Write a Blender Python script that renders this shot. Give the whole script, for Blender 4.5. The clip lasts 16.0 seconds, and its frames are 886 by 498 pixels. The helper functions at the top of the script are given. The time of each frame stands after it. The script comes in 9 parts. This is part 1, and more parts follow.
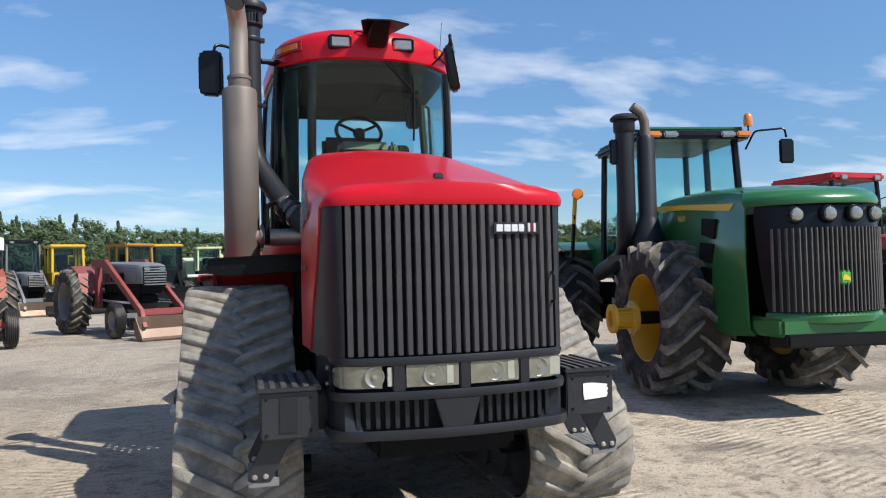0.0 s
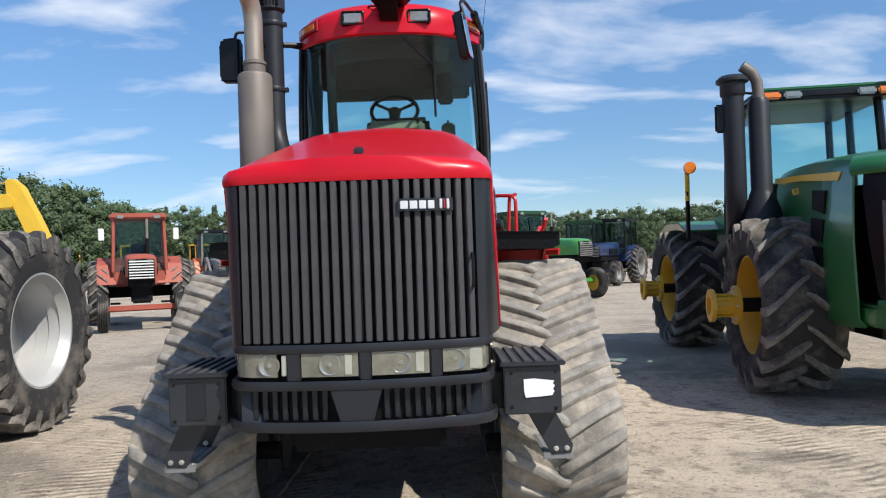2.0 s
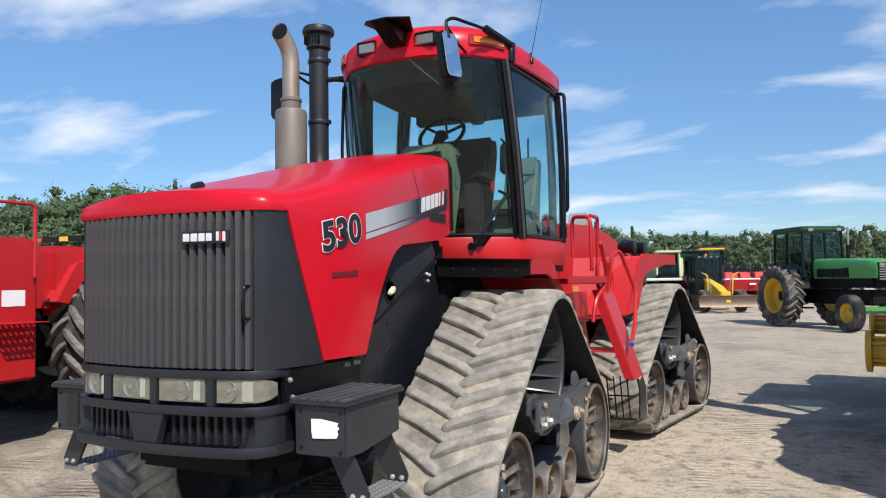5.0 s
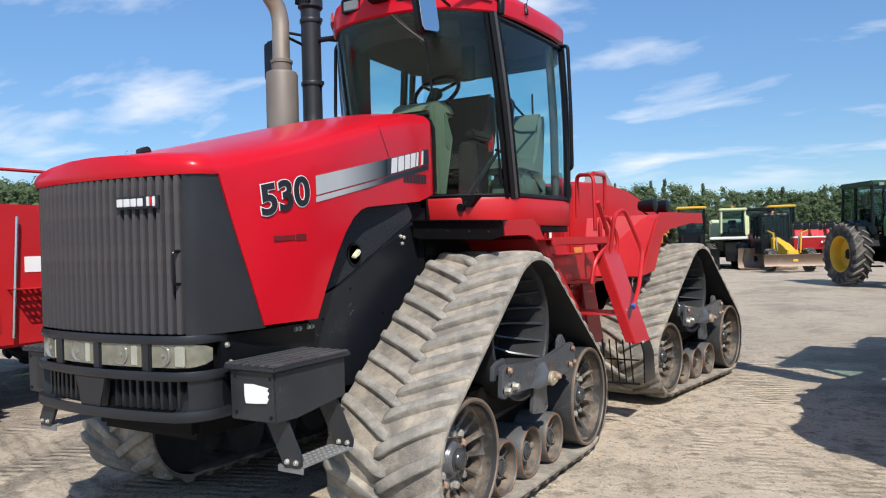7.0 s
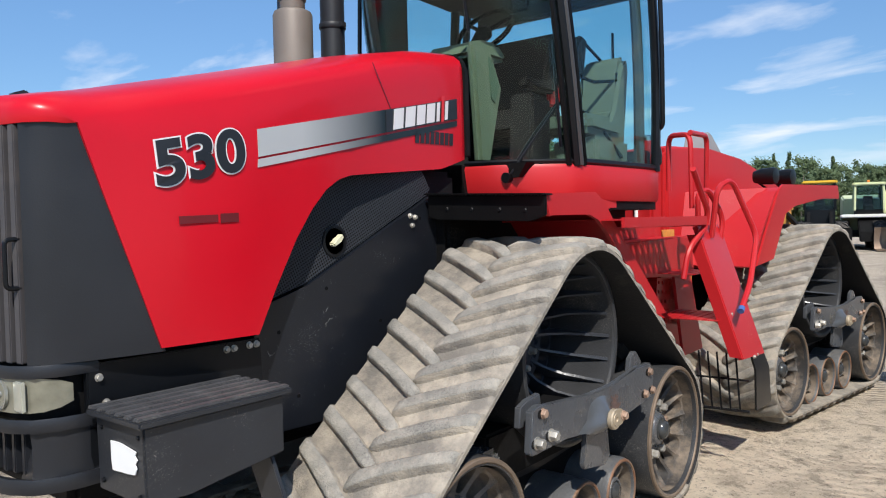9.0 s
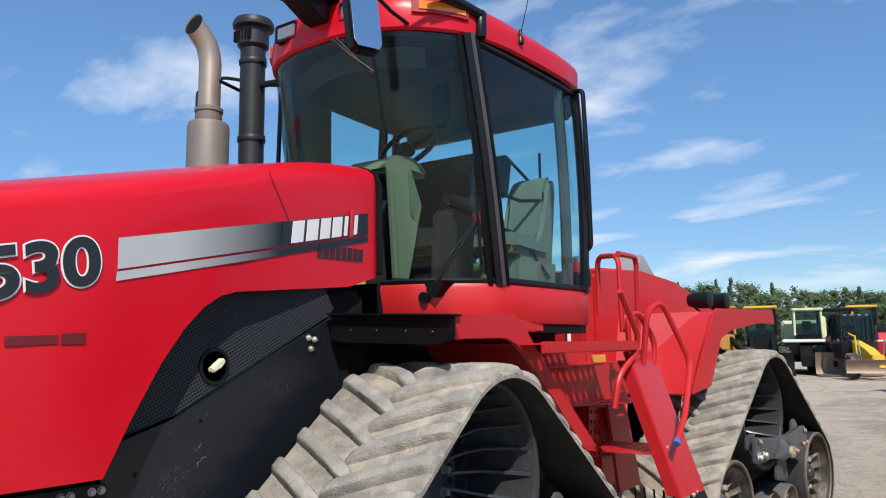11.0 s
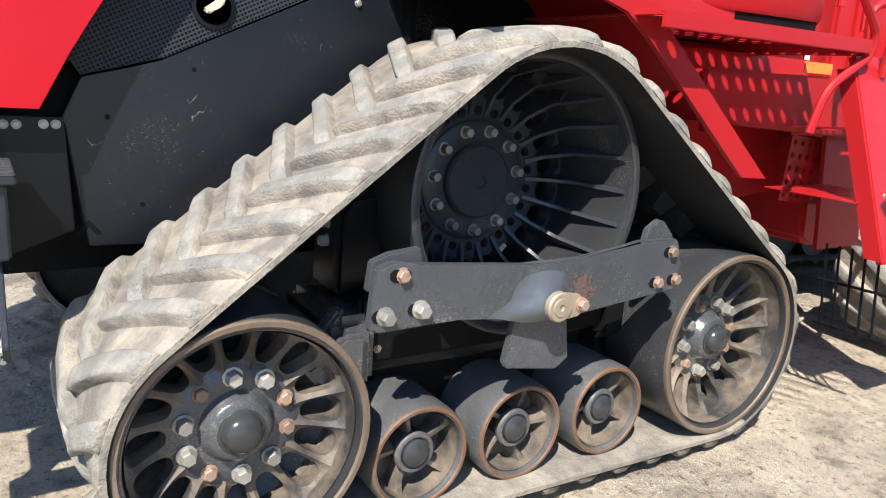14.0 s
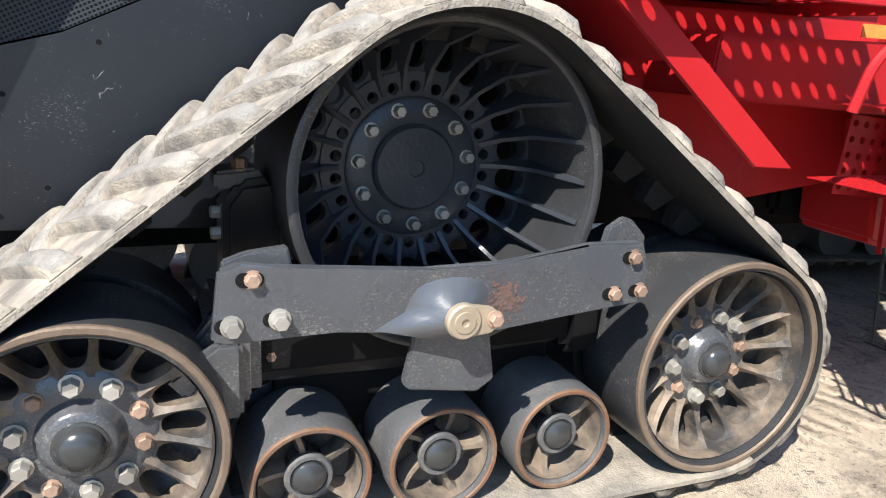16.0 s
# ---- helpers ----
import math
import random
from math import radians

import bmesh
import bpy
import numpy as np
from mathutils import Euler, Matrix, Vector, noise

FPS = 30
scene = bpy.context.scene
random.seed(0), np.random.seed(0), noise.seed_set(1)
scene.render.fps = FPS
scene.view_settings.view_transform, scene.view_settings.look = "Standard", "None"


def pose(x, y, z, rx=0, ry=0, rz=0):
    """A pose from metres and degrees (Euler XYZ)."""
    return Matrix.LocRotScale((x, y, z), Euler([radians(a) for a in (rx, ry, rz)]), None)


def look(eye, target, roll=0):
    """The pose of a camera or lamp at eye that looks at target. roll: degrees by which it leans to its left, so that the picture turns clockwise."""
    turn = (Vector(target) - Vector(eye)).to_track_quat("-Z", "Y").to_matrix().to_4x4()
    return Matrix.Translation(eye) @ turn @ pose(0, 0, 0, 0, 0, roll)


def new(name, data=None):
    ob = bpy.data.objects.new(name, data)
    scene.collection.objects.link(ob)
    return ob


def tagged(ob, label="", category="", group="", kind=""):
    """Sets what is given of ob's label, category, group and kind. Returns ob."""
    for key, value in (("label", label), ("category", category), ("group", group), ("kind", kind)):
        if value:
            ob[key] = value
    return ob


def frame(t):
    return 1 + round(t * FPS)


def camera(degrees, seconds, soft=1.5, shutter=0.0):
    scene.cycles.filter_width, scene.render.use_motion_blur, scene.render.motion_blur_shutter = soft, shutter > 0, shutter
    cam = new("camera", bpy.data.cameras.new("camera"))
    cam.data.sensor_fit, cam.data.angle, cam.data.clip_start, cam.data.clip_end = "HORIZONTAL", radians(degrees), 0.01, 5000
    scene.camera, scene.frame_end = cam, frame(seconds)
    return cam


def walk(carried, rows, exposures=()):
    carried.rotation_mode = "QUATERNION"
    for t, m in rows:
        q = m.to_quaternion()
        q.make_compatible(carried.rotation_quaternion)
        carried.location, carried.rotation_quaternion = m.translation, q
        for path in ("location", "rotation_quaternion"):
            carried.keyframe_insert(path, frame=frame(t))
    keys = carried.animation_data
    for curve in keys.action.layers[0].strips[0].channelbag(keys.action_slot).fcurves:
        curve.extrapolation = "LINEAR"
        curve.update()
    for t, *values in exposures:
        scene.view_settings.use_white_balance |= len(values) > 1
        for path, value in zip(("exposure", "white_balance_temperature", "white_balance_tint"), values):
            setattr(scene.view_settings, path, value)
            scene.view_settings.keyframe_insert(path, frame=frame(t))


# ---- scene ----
cam = camera(62.1, 16.0, soft=1.1)
PATH = [
    (0, (-0.942, -3.557, 1.537), (-0.421, -1.627, 1.587), -1.5),
    (0.5, (-0.701, -3.47, 1.513), (-0.296, -1.512, 1.547), -1.6),
    (1, (-0.442, -3.428, 1.517), (-0.171, -1.447, 1.537), -1.7),
    (1.5, (-0.08, -3.476, 1.512), (0.065, -1.482, 1.529), -1.8),
    (2, (0.339, -3.415, 1.487), (0.359, -1.415, 1.51), -2.0),
    (2.5, (0.778, -3.365, 1.486), (0.665, -1.368, 1.518), -2.0),
    (3, (1.176, -3.273, 1.475), (0.903, -1.292, 1.524), -1.9),
    (3.5, (1.56, -3.103, 1.494), (1.118, -1.154, 1.562), -1.6),
    (4, (1.936, -2.992, 1.499), (1.335, -1.086, 1.587), -1.2),
    (4.2, (2.074, -2.936, 1.488), (1.415, -1.05, 1.582), -1.1),
    (6.3, (3.09, -2.57, 1.555), (2.116, -0.824, 1.612), -1.1),
    (6.5, (3.107, -2.542, 1.527), (2.128, -0.799, 1.577), -1.3),
    (7, (3.048, -2.382, 1.504), (2.043, -0.653, 1.49), -1.4),
    (7.5, (2.925, -2.057, 1.495), (1.869, -0.36, 1.425), -1.4),
    (8, (2.843, -1.668, 1.534), (1.721, -0.016, 1.428), -1.2),
    (8.2, (2.791, -1.531, 1.548), (1.635, 0.097, 1.434), -1.0),
    (10.3, (2.736, -0.827, 1.474), (1.435, 0.692, 1.516), -1.2),
    (10.5, (2.74, -0.816, 1.489), (1.482, 0.738, 1.567), -1.0),
    (11, (2.736, -0.77, 1.528), (1.607, 0.861, 1.782), -0.7),
    (11.5, (2.752, -0.74, 1.511), (1.686, 0.915, 1.86), -1.1),
    (12, (2.77, -0.707, 1.501), (1.686, 0.953, 1.768), -0.9),
    (12.5, (2.817, -0.58, 1.428), (1.642, 1.037, 1.489), -0.2),
    (13, (2.807, -0.284, 1.365), (1.483, 1.206, 1.196), 0.9),
    (13.5, (2.858, 0.029, 1.334), (1.36, 1.307, 0.983), 2.5),
    (14, (2.871, 0.34, 1.298), (1.232, 1.392, 0.839), 3.7),
    (14.5, (2.848, 0.608, 1.289), (1.111, 1.437, 0.745), 4.4),
    (15, (2.898, 0.848, 1.29), (1.109, 1.533, 0.716), 4.6),
    (15.5, (2.874, 0.958, 1.299), (1.069, 1.606, 0.73), 3.9),
    (16, (2.855, 0.994, 1.307), (1.08, 1.745, 0.774), 3.0),
]
walk(cam, [(t, look(eye, target, roll)) for t, eye, target, roll in PATH],
     [(0, 0.2), (8, 0.2), (10.5, 0.18), (12.5, 0.26), (13.5, 0.65), (14.5, 0.85), (16, 1.0)])

# ---- body ----
# world, sun, sky
SUN_DIR = Vector((2.2, -2.25, 3.55)).normalized()     # towards the sun
world = bpy.data.worlds.new("sky")
scene.world = world
world.use_nodes = True
wn, wl = world.node_tree.nodes, world.node_tree.links
wn.clear()
w_out = wn.new("ShaderNodeOutputWorld")
w_bg = wn.new("ShaderNodeBackground")
w_bg.inputs["Strength"].default_value = 0.132
w_sky = wn.new("ShaderNodeTexSky")
w_sky.sky_type = "NISHITA"
w_sky.sun_disc = False
w_sky.sun_elevation = math.asin(SUN_DIR.z)
w_sky.sun_rotation = math.atan2(SUN_DIR.x, SUN_DIR.y)
w_sky.air_density, w_sky.dust_density, w_sky.ozone_density = 1.0, 0.3, 4.6
w_sky.altitude = 1500
w_co = wn.new("ShaderNodeTexCoord")
w_sep = wn.new("ShaderNodeSeparateXYZ")
wl.new(w_co.outputs["Generated"], w_sep.inputs[0])
# clouds lie in a flat sheet: the direction divided by its height
w_h = wn.new("ShaderNodeMath"); w_h.operation = "ADD"; w_h.inputs[1].default_value = 0.20
wl.new(w_sep.outputs["Z"], w_h.inputs[0])
w_div = wn.new("ShaderNodeVectorMath"); w_div.operation = "DIVIDE"
w_comb = wn.new("ShaderNodeCombineXYZ")
for k in range(3):
    wl.new(w_h.outputs[0], w_comb.inputs[k])
wl.new(w_co.outputs["Generated"], w_div.inputs[0])
wl.new(w_comb.outputs[0], w_div.inputs[1])
w_map = wn.new("ShaderNodeMapping")
w_map.inputs["Scale"].default_value = (0.70, 1.25, 0.0)
w_map.inputs["Location"].default_value = (7.3, 2.6, 0.0)
wl.new(w_div.outputs[0], w_map.inputs[0])
w_n = wn.new("ShaderNodeTexNoise")
w_n.inputs["Scale"].default_value, w_n.inputs["Detail"].default_value = 2.3, 7.0
w_n.inputs["Roughness"].default_value, w_n.inputs["Distortion"].default_value = 0.52, 0.25
wl.new(w_map.outputs[0], w_n.inputs["Vector"])
w_ramp = wn.new("ShaderNodeValToRGB")
w_ramp.color_ramp.elements[0].position, w_ramp.color_ramp.elements[1].position = 0.515, 0.72
w_ramp.color_ramp.elements[0].color, w_ramp.color_ramp.elements[1].color = (0, 0, 0, 1), (0.80, 0.80, 0.80, 1)
wl.new(w_n.outputs["Fac"], w_ramp.inputs[0])
w_up = wn.new("ShaderNodeMapRange")
w_up.inputs["From Min"].default_value, w_up.inputs["From Max"].default_value = 0.0, 0.10
wl.new(w_sep.outputs["Z"], w_up.inputs["Value"])
w_mul = wn.new("ShaderNodeMath"); w_mul.operation = "MULTIPLY"
wl.new(w_ramp.outputs[0], w_mul.inputs[0]); wl.new(w_up.outputs[0], w_mul.inputs[1])
w_mix = wn.new("ShaderNodeMix"); w_mix.data_type = "RGBA"
w_mix.inputs["B"].default_value = (6.4, 6.7, 7.3, 1)
w_hsv = wn.new("ShaderNodeHueSaturation")
w_hsv.inputs["Saturation"].default_value = 1.06
w_hsv.inputs["Hue"].default_value = 0.496
wl.new(w_sky.outputs[0], w_hsv.inputs["Color"])
# clear dry air: the sky stays blue down to the horizon
w_clear = wn.new("ShaderNodeMapRange"); w_clear.interpolation_type = "SMOOTHSTEP"
w_clear.inputs["From Max"].default_value, w_clear.inputs["To Min"].default_value, w_clear.inputs["To Max"].default_value = 0.42, 0.73, 1.18
wl.new(w_sep.outputs["Z"], w_clear.inputs["Value"]); wl.new(w_clear.outputs[0], w_hsv.inputs["Value"])
wl.new(w_hsv.outputs[0], w_mix.inputs["A"]); wl.new(w_mul.outputs[0], w_mix.inputs["Factor"])
wl.new(w_mix.outputs["Result"], w_bg.inputs["Color"]); wl.new(w_bg.outputs[0], w_out.inputs[0])

sun = new("sun", bpy.data.lights.new("sun", "SUN"))
sun.data.energy, sun.data.angle, sun.data.color = 5.0, radians(0.53), (1.0, 0.95, 0.87)
sun.matrix_world = look(SUN_DIR * 60, (0, 0, 0))

# ---- materials ----
def tree_of(name):
    m = bpy.data.materials.new(name)
    m.use_nodes = True
    nt = m.node_tree
    return m, nt.nodes, nt.links, nt.nodes["Principled BSDF"]


def surf(name, base, rough=0.5, metal=0.0, var=0.12, scale=6.0, bump=0.08, bscale=60.0, dust=0.0, dust_col=(0.36, 0.29, 0.21),
         coat=0.0, rust=0.0, each=0.0, dscale=2.2, speck=0.0, speck_col=(0.22, 0.21, 0.19), spec=0.5, scratch=0.0):
    """A worn surface: base colour with broad and fine variation, dust and rust in patches of their own, fine relief."""
    m, n, l, b = tree_of(name)
    co = n.new("ShaderNodeTexCoord")
    broad = n.new("ShaderNodeTexNoise"); broad.inputs["Scale"].default_value = scale; broad.inputs["Detail"].default_value = 5
    l.new(co.outputs["Object"], broad.inputs["Vector"])
    lo = tuple(c * (1 - var) for c in base); hi = tuple(min(1, c * (1 + var) + 0.004) for c in base)
    mix = n.new("ShaderNodeMix"); mix.data_type = "RGBA"
    mix.inputs["A"].default_value, mix.inputs["B"].default_value = (*lo, 1), (*hi, 1)
    l.new(broad.outputs["Fac"], mix.inputs["Factor"])
    col = mix.outputs["Result"]
    if each:
        info = n.new("ShaderNodeObjectInfo")
        hsv = n.new("ShaderNodeHueSaturation")
        mr = n.new("ShaderNodeMapRange"); mr.inputs["To Min"].default_value, mr.inputs["To Max"].default_value = 1 - each, 1 + each
        l.new(info.outputs["Random"], mr.inputs["Value"]); l.new(mr.outputs[0], hsv.inputs["Value"]); l.new(col, hsv.inputs["Color"])
        col = hsv.outputs[0]
    rough_src = None
    if scratch:
        # thin crossing scratches, only in a few patches
        ms = n.new("ShaderNodeMapping"); ms.inputs["Scale"].default_value = (1.0, 1.0, 0.45); ms.inputs["Rotation"].default_value = (0.9, 0.1, 0.4)
        wob = n.new("ShaderNodeTexNoise"); wob.inputs["Scale"].default_value = 14.0
        wv = n.new("ShaderNodeVectorMath"); wv.operation = "MULTIPLY_ADD"; wv.inputs[1].default_value = (0.05, 0.05, 0.05)
        l.new(co.outputs["Object"], wob.inputs["Vector"]); l.new(wob.outputs["Color"], wv.inputs[0]); l.new(co.outputs["Object"], wv.inputs[2])
        l.new(wv.outputs[0], ms.inputs[0])
        vo = n.new("ShaderNodeTexVoronoi"); vo.feature = "DISTANCE_TO_EDGE"; vo.inputs["Scale"].default_value = 17.0
        l.new(ms.outputs[0], vo.inputs["Vector"])
        v1 = n.new("ShaderNodeMapRange"); v1.inputs["From Min"].default_value, v1.inputs["From Max"].default_value = 0.018, 0.004
        l.new(vo.outputs["Distance"], v1.inputs["Value"])
        pm = n.new("ShaderNodeTexNoise"); pm.inputs["Scale"].default_value = 4.5; pm.inputs["Detail"].default_value = 5; pm.inputs["Roughness"].default_value = 0.8
        l.new(co.outputs["Object"], pm.inputs["Vector"])
        v2 = n.new("ShaderNodeMapRange"); v2.inputs["From Min"].default_value, v2.inputs["From Max"].default_value = 0.70 - 0.14 * scratch, 0.78 - 0.14 * scratch
        l.new(pm.outputs["Fac"], v2.inputs["Value"])
        vm = n.new("ShaderNodeMath"); vm.operation = "MULTIPLY"
        l.new(v1.outputs[0], vm.inputs[0]); l.new(v2.outputs[0], vm.inputs[1])
        vx = n.new("ShaderNodeMix"); vx.data_type = "RGBA"; vx.inputs["B"].default_value = (0.30, 0.30, 0.29, 1)
        l.new(col, vx.inputs["A"]); l.new(vm.outputs[0], vx.inputs["Factor"])
        col = vx.outputs["Result"]
    if speck:
        # chips and scuffs: fine bright flecks in patches
        sp = n.new("ShaderNodeTexNoise"); sp.inputs["Scale"].default_value = 210; sp.inputs["Detail"].default_value = 7; sp.inputs["Roughness"].default_value = 0.75
        mp = n.new("ShaderNodeMapping"); mp.inputs["Scale"].default_value = (1.0, 0.55, 1.0); mp.inputs["Rotation"].default_value = (0.6, 0.2, 0.3)
        l.new(co.outputs["Object"], mp.inputs[0]); l.new(mp.outputs[0], sp.inputs["Vector"])
        pa = n.new("ShaderNodeTexNoise"); pa.inputs["Scale"].default_value = 3.2; pa.inputs["Detail"].default_value = 6; pa.inputs["Roughness"].default_value = 0.7
        l.new(co.outputs["Object"], pa.inputs["Vector"])
        ad = n.new("ShaderNodeMath"); ad.operation = "MULTIPLY_ADD"; ad.inputs[1].default_value = 0.55
        l.new(pa.outputs["Fac"], ad.inputs[0]); l.new(sp.outputs["Fac"], ad.inputs[2])
        sr = n.new("ShaderNodeMapRange")
        sr.inputs["From Min"].default_value, sr.inputs["From Max"].default_value, sr.inputs["To Max"].default_value = 0.98 - 0.22 * speck, 1.04 - 0.14 * speck, 0.8
        l.new(ad.outputs[0], sr.inputs["Value"])
        sx = n.new("ShaderNodeMix"); sx.data_type = "RGBA"; sx.inputs["B"].default_value = (*speck_col, 1)
        l.new(col, sx.inputs["A"]); l.new(sr.outputs[0], sx.inputs["Factor"])
        col = sx.outputs["Result"]
    for k, (amount, tint) in enumerate(((rust, (0.22, 0.085, 0.04)), (dust, dust_col))):
        if not amount:
            continue
        pn = n.new("ShaderNodeTexNoise"); pn.inputs["Scale"].default_value = dscale * (2.3 if k == 0 else 1.0); pn.inputs["Detail"].default_value = 9
        pn.inputs["Roughness"].default_value = 0.68
        l.new(co.outputs["Object"], pn.inputs["Vector"])
        r = n.new("ShaderNodeMapRange")
        r.inputs["From Min"].default_value, r.inputs["From Max"].default_value = 0.72 - 0.45 * amount, 0.86 - 0.28 * amount
        r.inputs["To Max"].default_value = min(0.95, 0.35 + amount * 0.7)
        l.new(pn.outputs["Fac"], r.inputs["Value"])
        mx = n.new("ShaderNodeMix"); mx.data_type = "RGBA"
        mx.inputs["B"].default_value = (*tint, 1)
        l.new(col, mx.inputs["A"]); l.new(r.outputs[0], mx.inputs["Factor"])
        col, rough_src = mx.outputs["Result"], r
    l.new(col, b.inputs["Base Color"])
    b.inputs["Roughness"].default_value, b.inputs["Metallic"].default_value, b.inputs["Specular IOR Level"].default_value = rough, metal, spec
    fine = n.new("ShaderNodeTexNoise"); fine.inputs["Scale"].default_value = bscale; fine.inputs["Detail"].default_value = 4
    l.new(co.outputs["Object"], fine.inputs["Vector"])
    rr = n.new("ShaderNodeMapRange"); rr.inputs["To Min"].default_value, rr.inputs["To Max"].default_value = rough * 0.8, min(1, rough * 1.25)
    l.new(broad.outputs["Fac"], rr.inputs["Value"])
    if rough_src:
        ra = n.new("ShaderNodeMath"); ra.operation = "MAXIMUM"
        rb = n.new("ShaderNodeMath"); rb.operation = "MULTIPLY"; rb.inputs[1].default_value = 0.9
        l.new(rough_src.outputs[0], rb.inputs[0]); l.new(rr.outputs[0], ra.inputs[0]); l.new(rb.outputs[0], ra.inputs[1])
        l.new(ra.outputs[0], b.inputs["Roughness"])
    else:
        l.new(rr.outputs[0], b.inputs["Roughness"])
    if bump:
        bp = n.new("ShaderNodeBump"); bp.inputs["Strength"].default_value = bump; bp.inputs["Distance"].default_value = 0.01
        l.new(fine.outputs["Fac"], bp.inputs["Height"]); l.new(bp.outputs[0], b.inputs["Normal"])
    if coat:
        b.inputs["Coat Weight"].default_value, b.inputs["Coat Roughness"].default_value = coat, 0.06
    return m


def glass(name, tint=(0.72, 0.80, 0.79), gloss=1.0):
    m, n, l, b = tree_of(name)
    n.remove(b)
    t = n.new("ShaderNodeBsdfTransparent"); t.inputs["Color"].default_value = (*tint, 1)
    g = n.new("ShaderNodeBsdfGlossy"); g.inputs["Roughness"].default_value = 0.02
    f = n.new("ShaderNodeLayerWeight"); f.inputs["Blend"].default_value = 0.5
    p = n.new("ShaderNodeMath"); p.operation = "POWER"; p.inputs[1].default_value = 4.0
    k = n.new("ShaderNodeMath"); k.operation = "MULTIPLY_ADD"; k.inputs[1].default_value, k.inputs[2].default_value = 0.55 * gloss, 0.020
    mx = n.new("ShaderNodeMixShader")
    l.new(f.outputs["Facing"], p.inputs[0]); l.new(p.outputs[0], k.inputs[0]); l.new(k.outputs[0], mx.inputs[0]); l.new(t.outputs[0], mx.inputs[1]); l.new(g.outputs[0], mx.inputs[2])
    l.new(mx.outputs[0], n["Material Output"].inputs[0])
    return m


RED = surf("red_paint", (0.50, 0.003, 0.013), 0.30, 0.0, 0.10, 1.6, 0.012, 30, coat=0.16, dust=0.08, dust_col=(0.46, 0.020, 0.028), dscale=1.4, spec=0.26)
RED_OLD = surf("faded_red_paint", (0.45, 0.013, 0.017), 0.38, 0.0, 0.14, 2.5, 0.03, 40, dust=0.14, dust_col=(0.42, 0.080, 0.068), speck=0.18, speck_col=(0.55, 0.25, 0.20))
BLACK = surf("black_paint", (0.0040, 0.0048, 0.0066), 0.33, 0.0, 0.25, 3.0, 0.03, 50, dust=0.08, dust_col=(0.024, 0.025, 0.027), speck=0.15, speck_col=(0.10, 0.10, 0.10), spec=0.28)
STEEL = surf("chipped_black_steel", (0.070, 0.075, 0.084), 0.27, 0.12, 0.35, 4.0, 0.14, 70, dust=0.24, dust_col=(0.17, 0.15, 0.125), rust=0.20, spec=0.7, speck=0.75, dscale=3.5)
PLASTIC = surf("grey_black_plastic", (0.0140, 0.0152, 0.0190), 0.36, 0.0, 0.30, 4.0, 0.06, 160, dust=0.18, dust_col=(0.044, 0.044, 0.045), dscale=3.0, spec=0.42)
GRILLE = surf("dusty_black_grille", (0.060, 0.057, 0.061), 0.46, 0.0, 0.20, 5.0, 0.10, 160, dust=0.55, dust_col=(0.145, 0.125, 0.117), dscale=1.6, spec=0.2)
# grimy steel; its near-black base also stands for shade in holes and recesses
DARK = surf("grimy_black_and_shade", (0.0040, 0.0040, 0.0045), 0.62, 0.0, 0.3, 5.0, 0.15, 40, dust=0.16, dust_col=(0.030, 0.026, 0.021), speck=0.35, speck_col=(0.10, 0.09, 0.075), spec=0.15)
RUBBER = surf("dry_mud_on_track_rubber", (0.165, 0.15, 0.13), 0.92, 0.0, 0.3, 9.0, 0.55, 120, dust=0.72, dust_col=(0.42, 0.368, 0.295), dscale=7.0, speck=0.6, speck_col=(0.10, 0.092, 0.08))
RUBBER_IN = surf("black_rubber_inside_the_belt", (0.016, 0.016, 0.017), 0.75, 0.0, 0.3, 9.0, 0.3, 90, dust=0.30, dust_col=(0.085, 0.075, 0.062), dscale=5.0, speck=0.4, speck_col=(0.10, 0.09, 0.08), spec=0.25)
LUG_TOP = surf("worn_grey_lug_rubber", (0.215, 0.205, 0.182), 0.88, 0.0, 0.3, 14.0, 0.55, 130, dust=0.60, dust_col=(0.405, 0.368, 0.312), dscale=9.0, speck=0.70, speck_col=(0.07, 0.067, 0.064))
TYRE = surf("dusty_tyre_rubber", (0.034, 0.033, 0.033), 0.8, 0.0, 0.25, 4.0, 0.4, 60, dust=0.55, dust_col=(0.24, 0.21, 0.175), dscale=2.8, speck=0.3, spec=0.25)
WHEEL = surf("worn_black_wheel_paint", (0.037, 0.038, 0.041), 0.36, 0.1, 0.3, 6.0, 0.18, 70, dust=0.26, dust_col=(0.22, 0.18, 0.14), rust=0.06, speck=0.55, dscale=3.5)
DISC = surf("oily_black_wheel_disc", (0.044, 0.048, 0.058), 0.32, 0.1, 0.3, 6.0, 0.12, 70, dust=0.22, dust_col=(0.07, 0.065, 0.06), speck=0.35)
SPOKE = surf("dusty_rusty_spokes", (0.045, 0.042, 0.040), 0.6, 0.1, 0.3, 7.0, 0.2, 70, dust=0.70, dust_col=(0.33, 0.255, 0.185), rust=0.26, speck=0.5, dscale=4.0)
RIM_RUST = surf("rust_worn_rim_edge", (0.17, 0.125, 0.090), 0.6, 0.3, 0.3, 12.0, 0.25, 70, dust=0.62, dust_col=(0.27, 0.215, 0.16), rust=0.38, dscale=4.0)
DRUM = surf("dusty_scuffed_drum_paint", (0.082, 0.084, 0.088), 0.45, 0.0, 0.3, 7.0, 0.25, 80, dust=0.45, dust_col=(0.19, 0.175, 0.155), speck=0.7, dscale=5.0)
RIM_ORANGE = surf("rust_stained_roller_rim", (0.17, 0.10, 0.062), 0.6, 0.2, 0.3, 14.0, 0.25, 70, dust=0.45, dust_col=(0.30, 0.22, 0.15), rust=0.55, dscale=6.0)
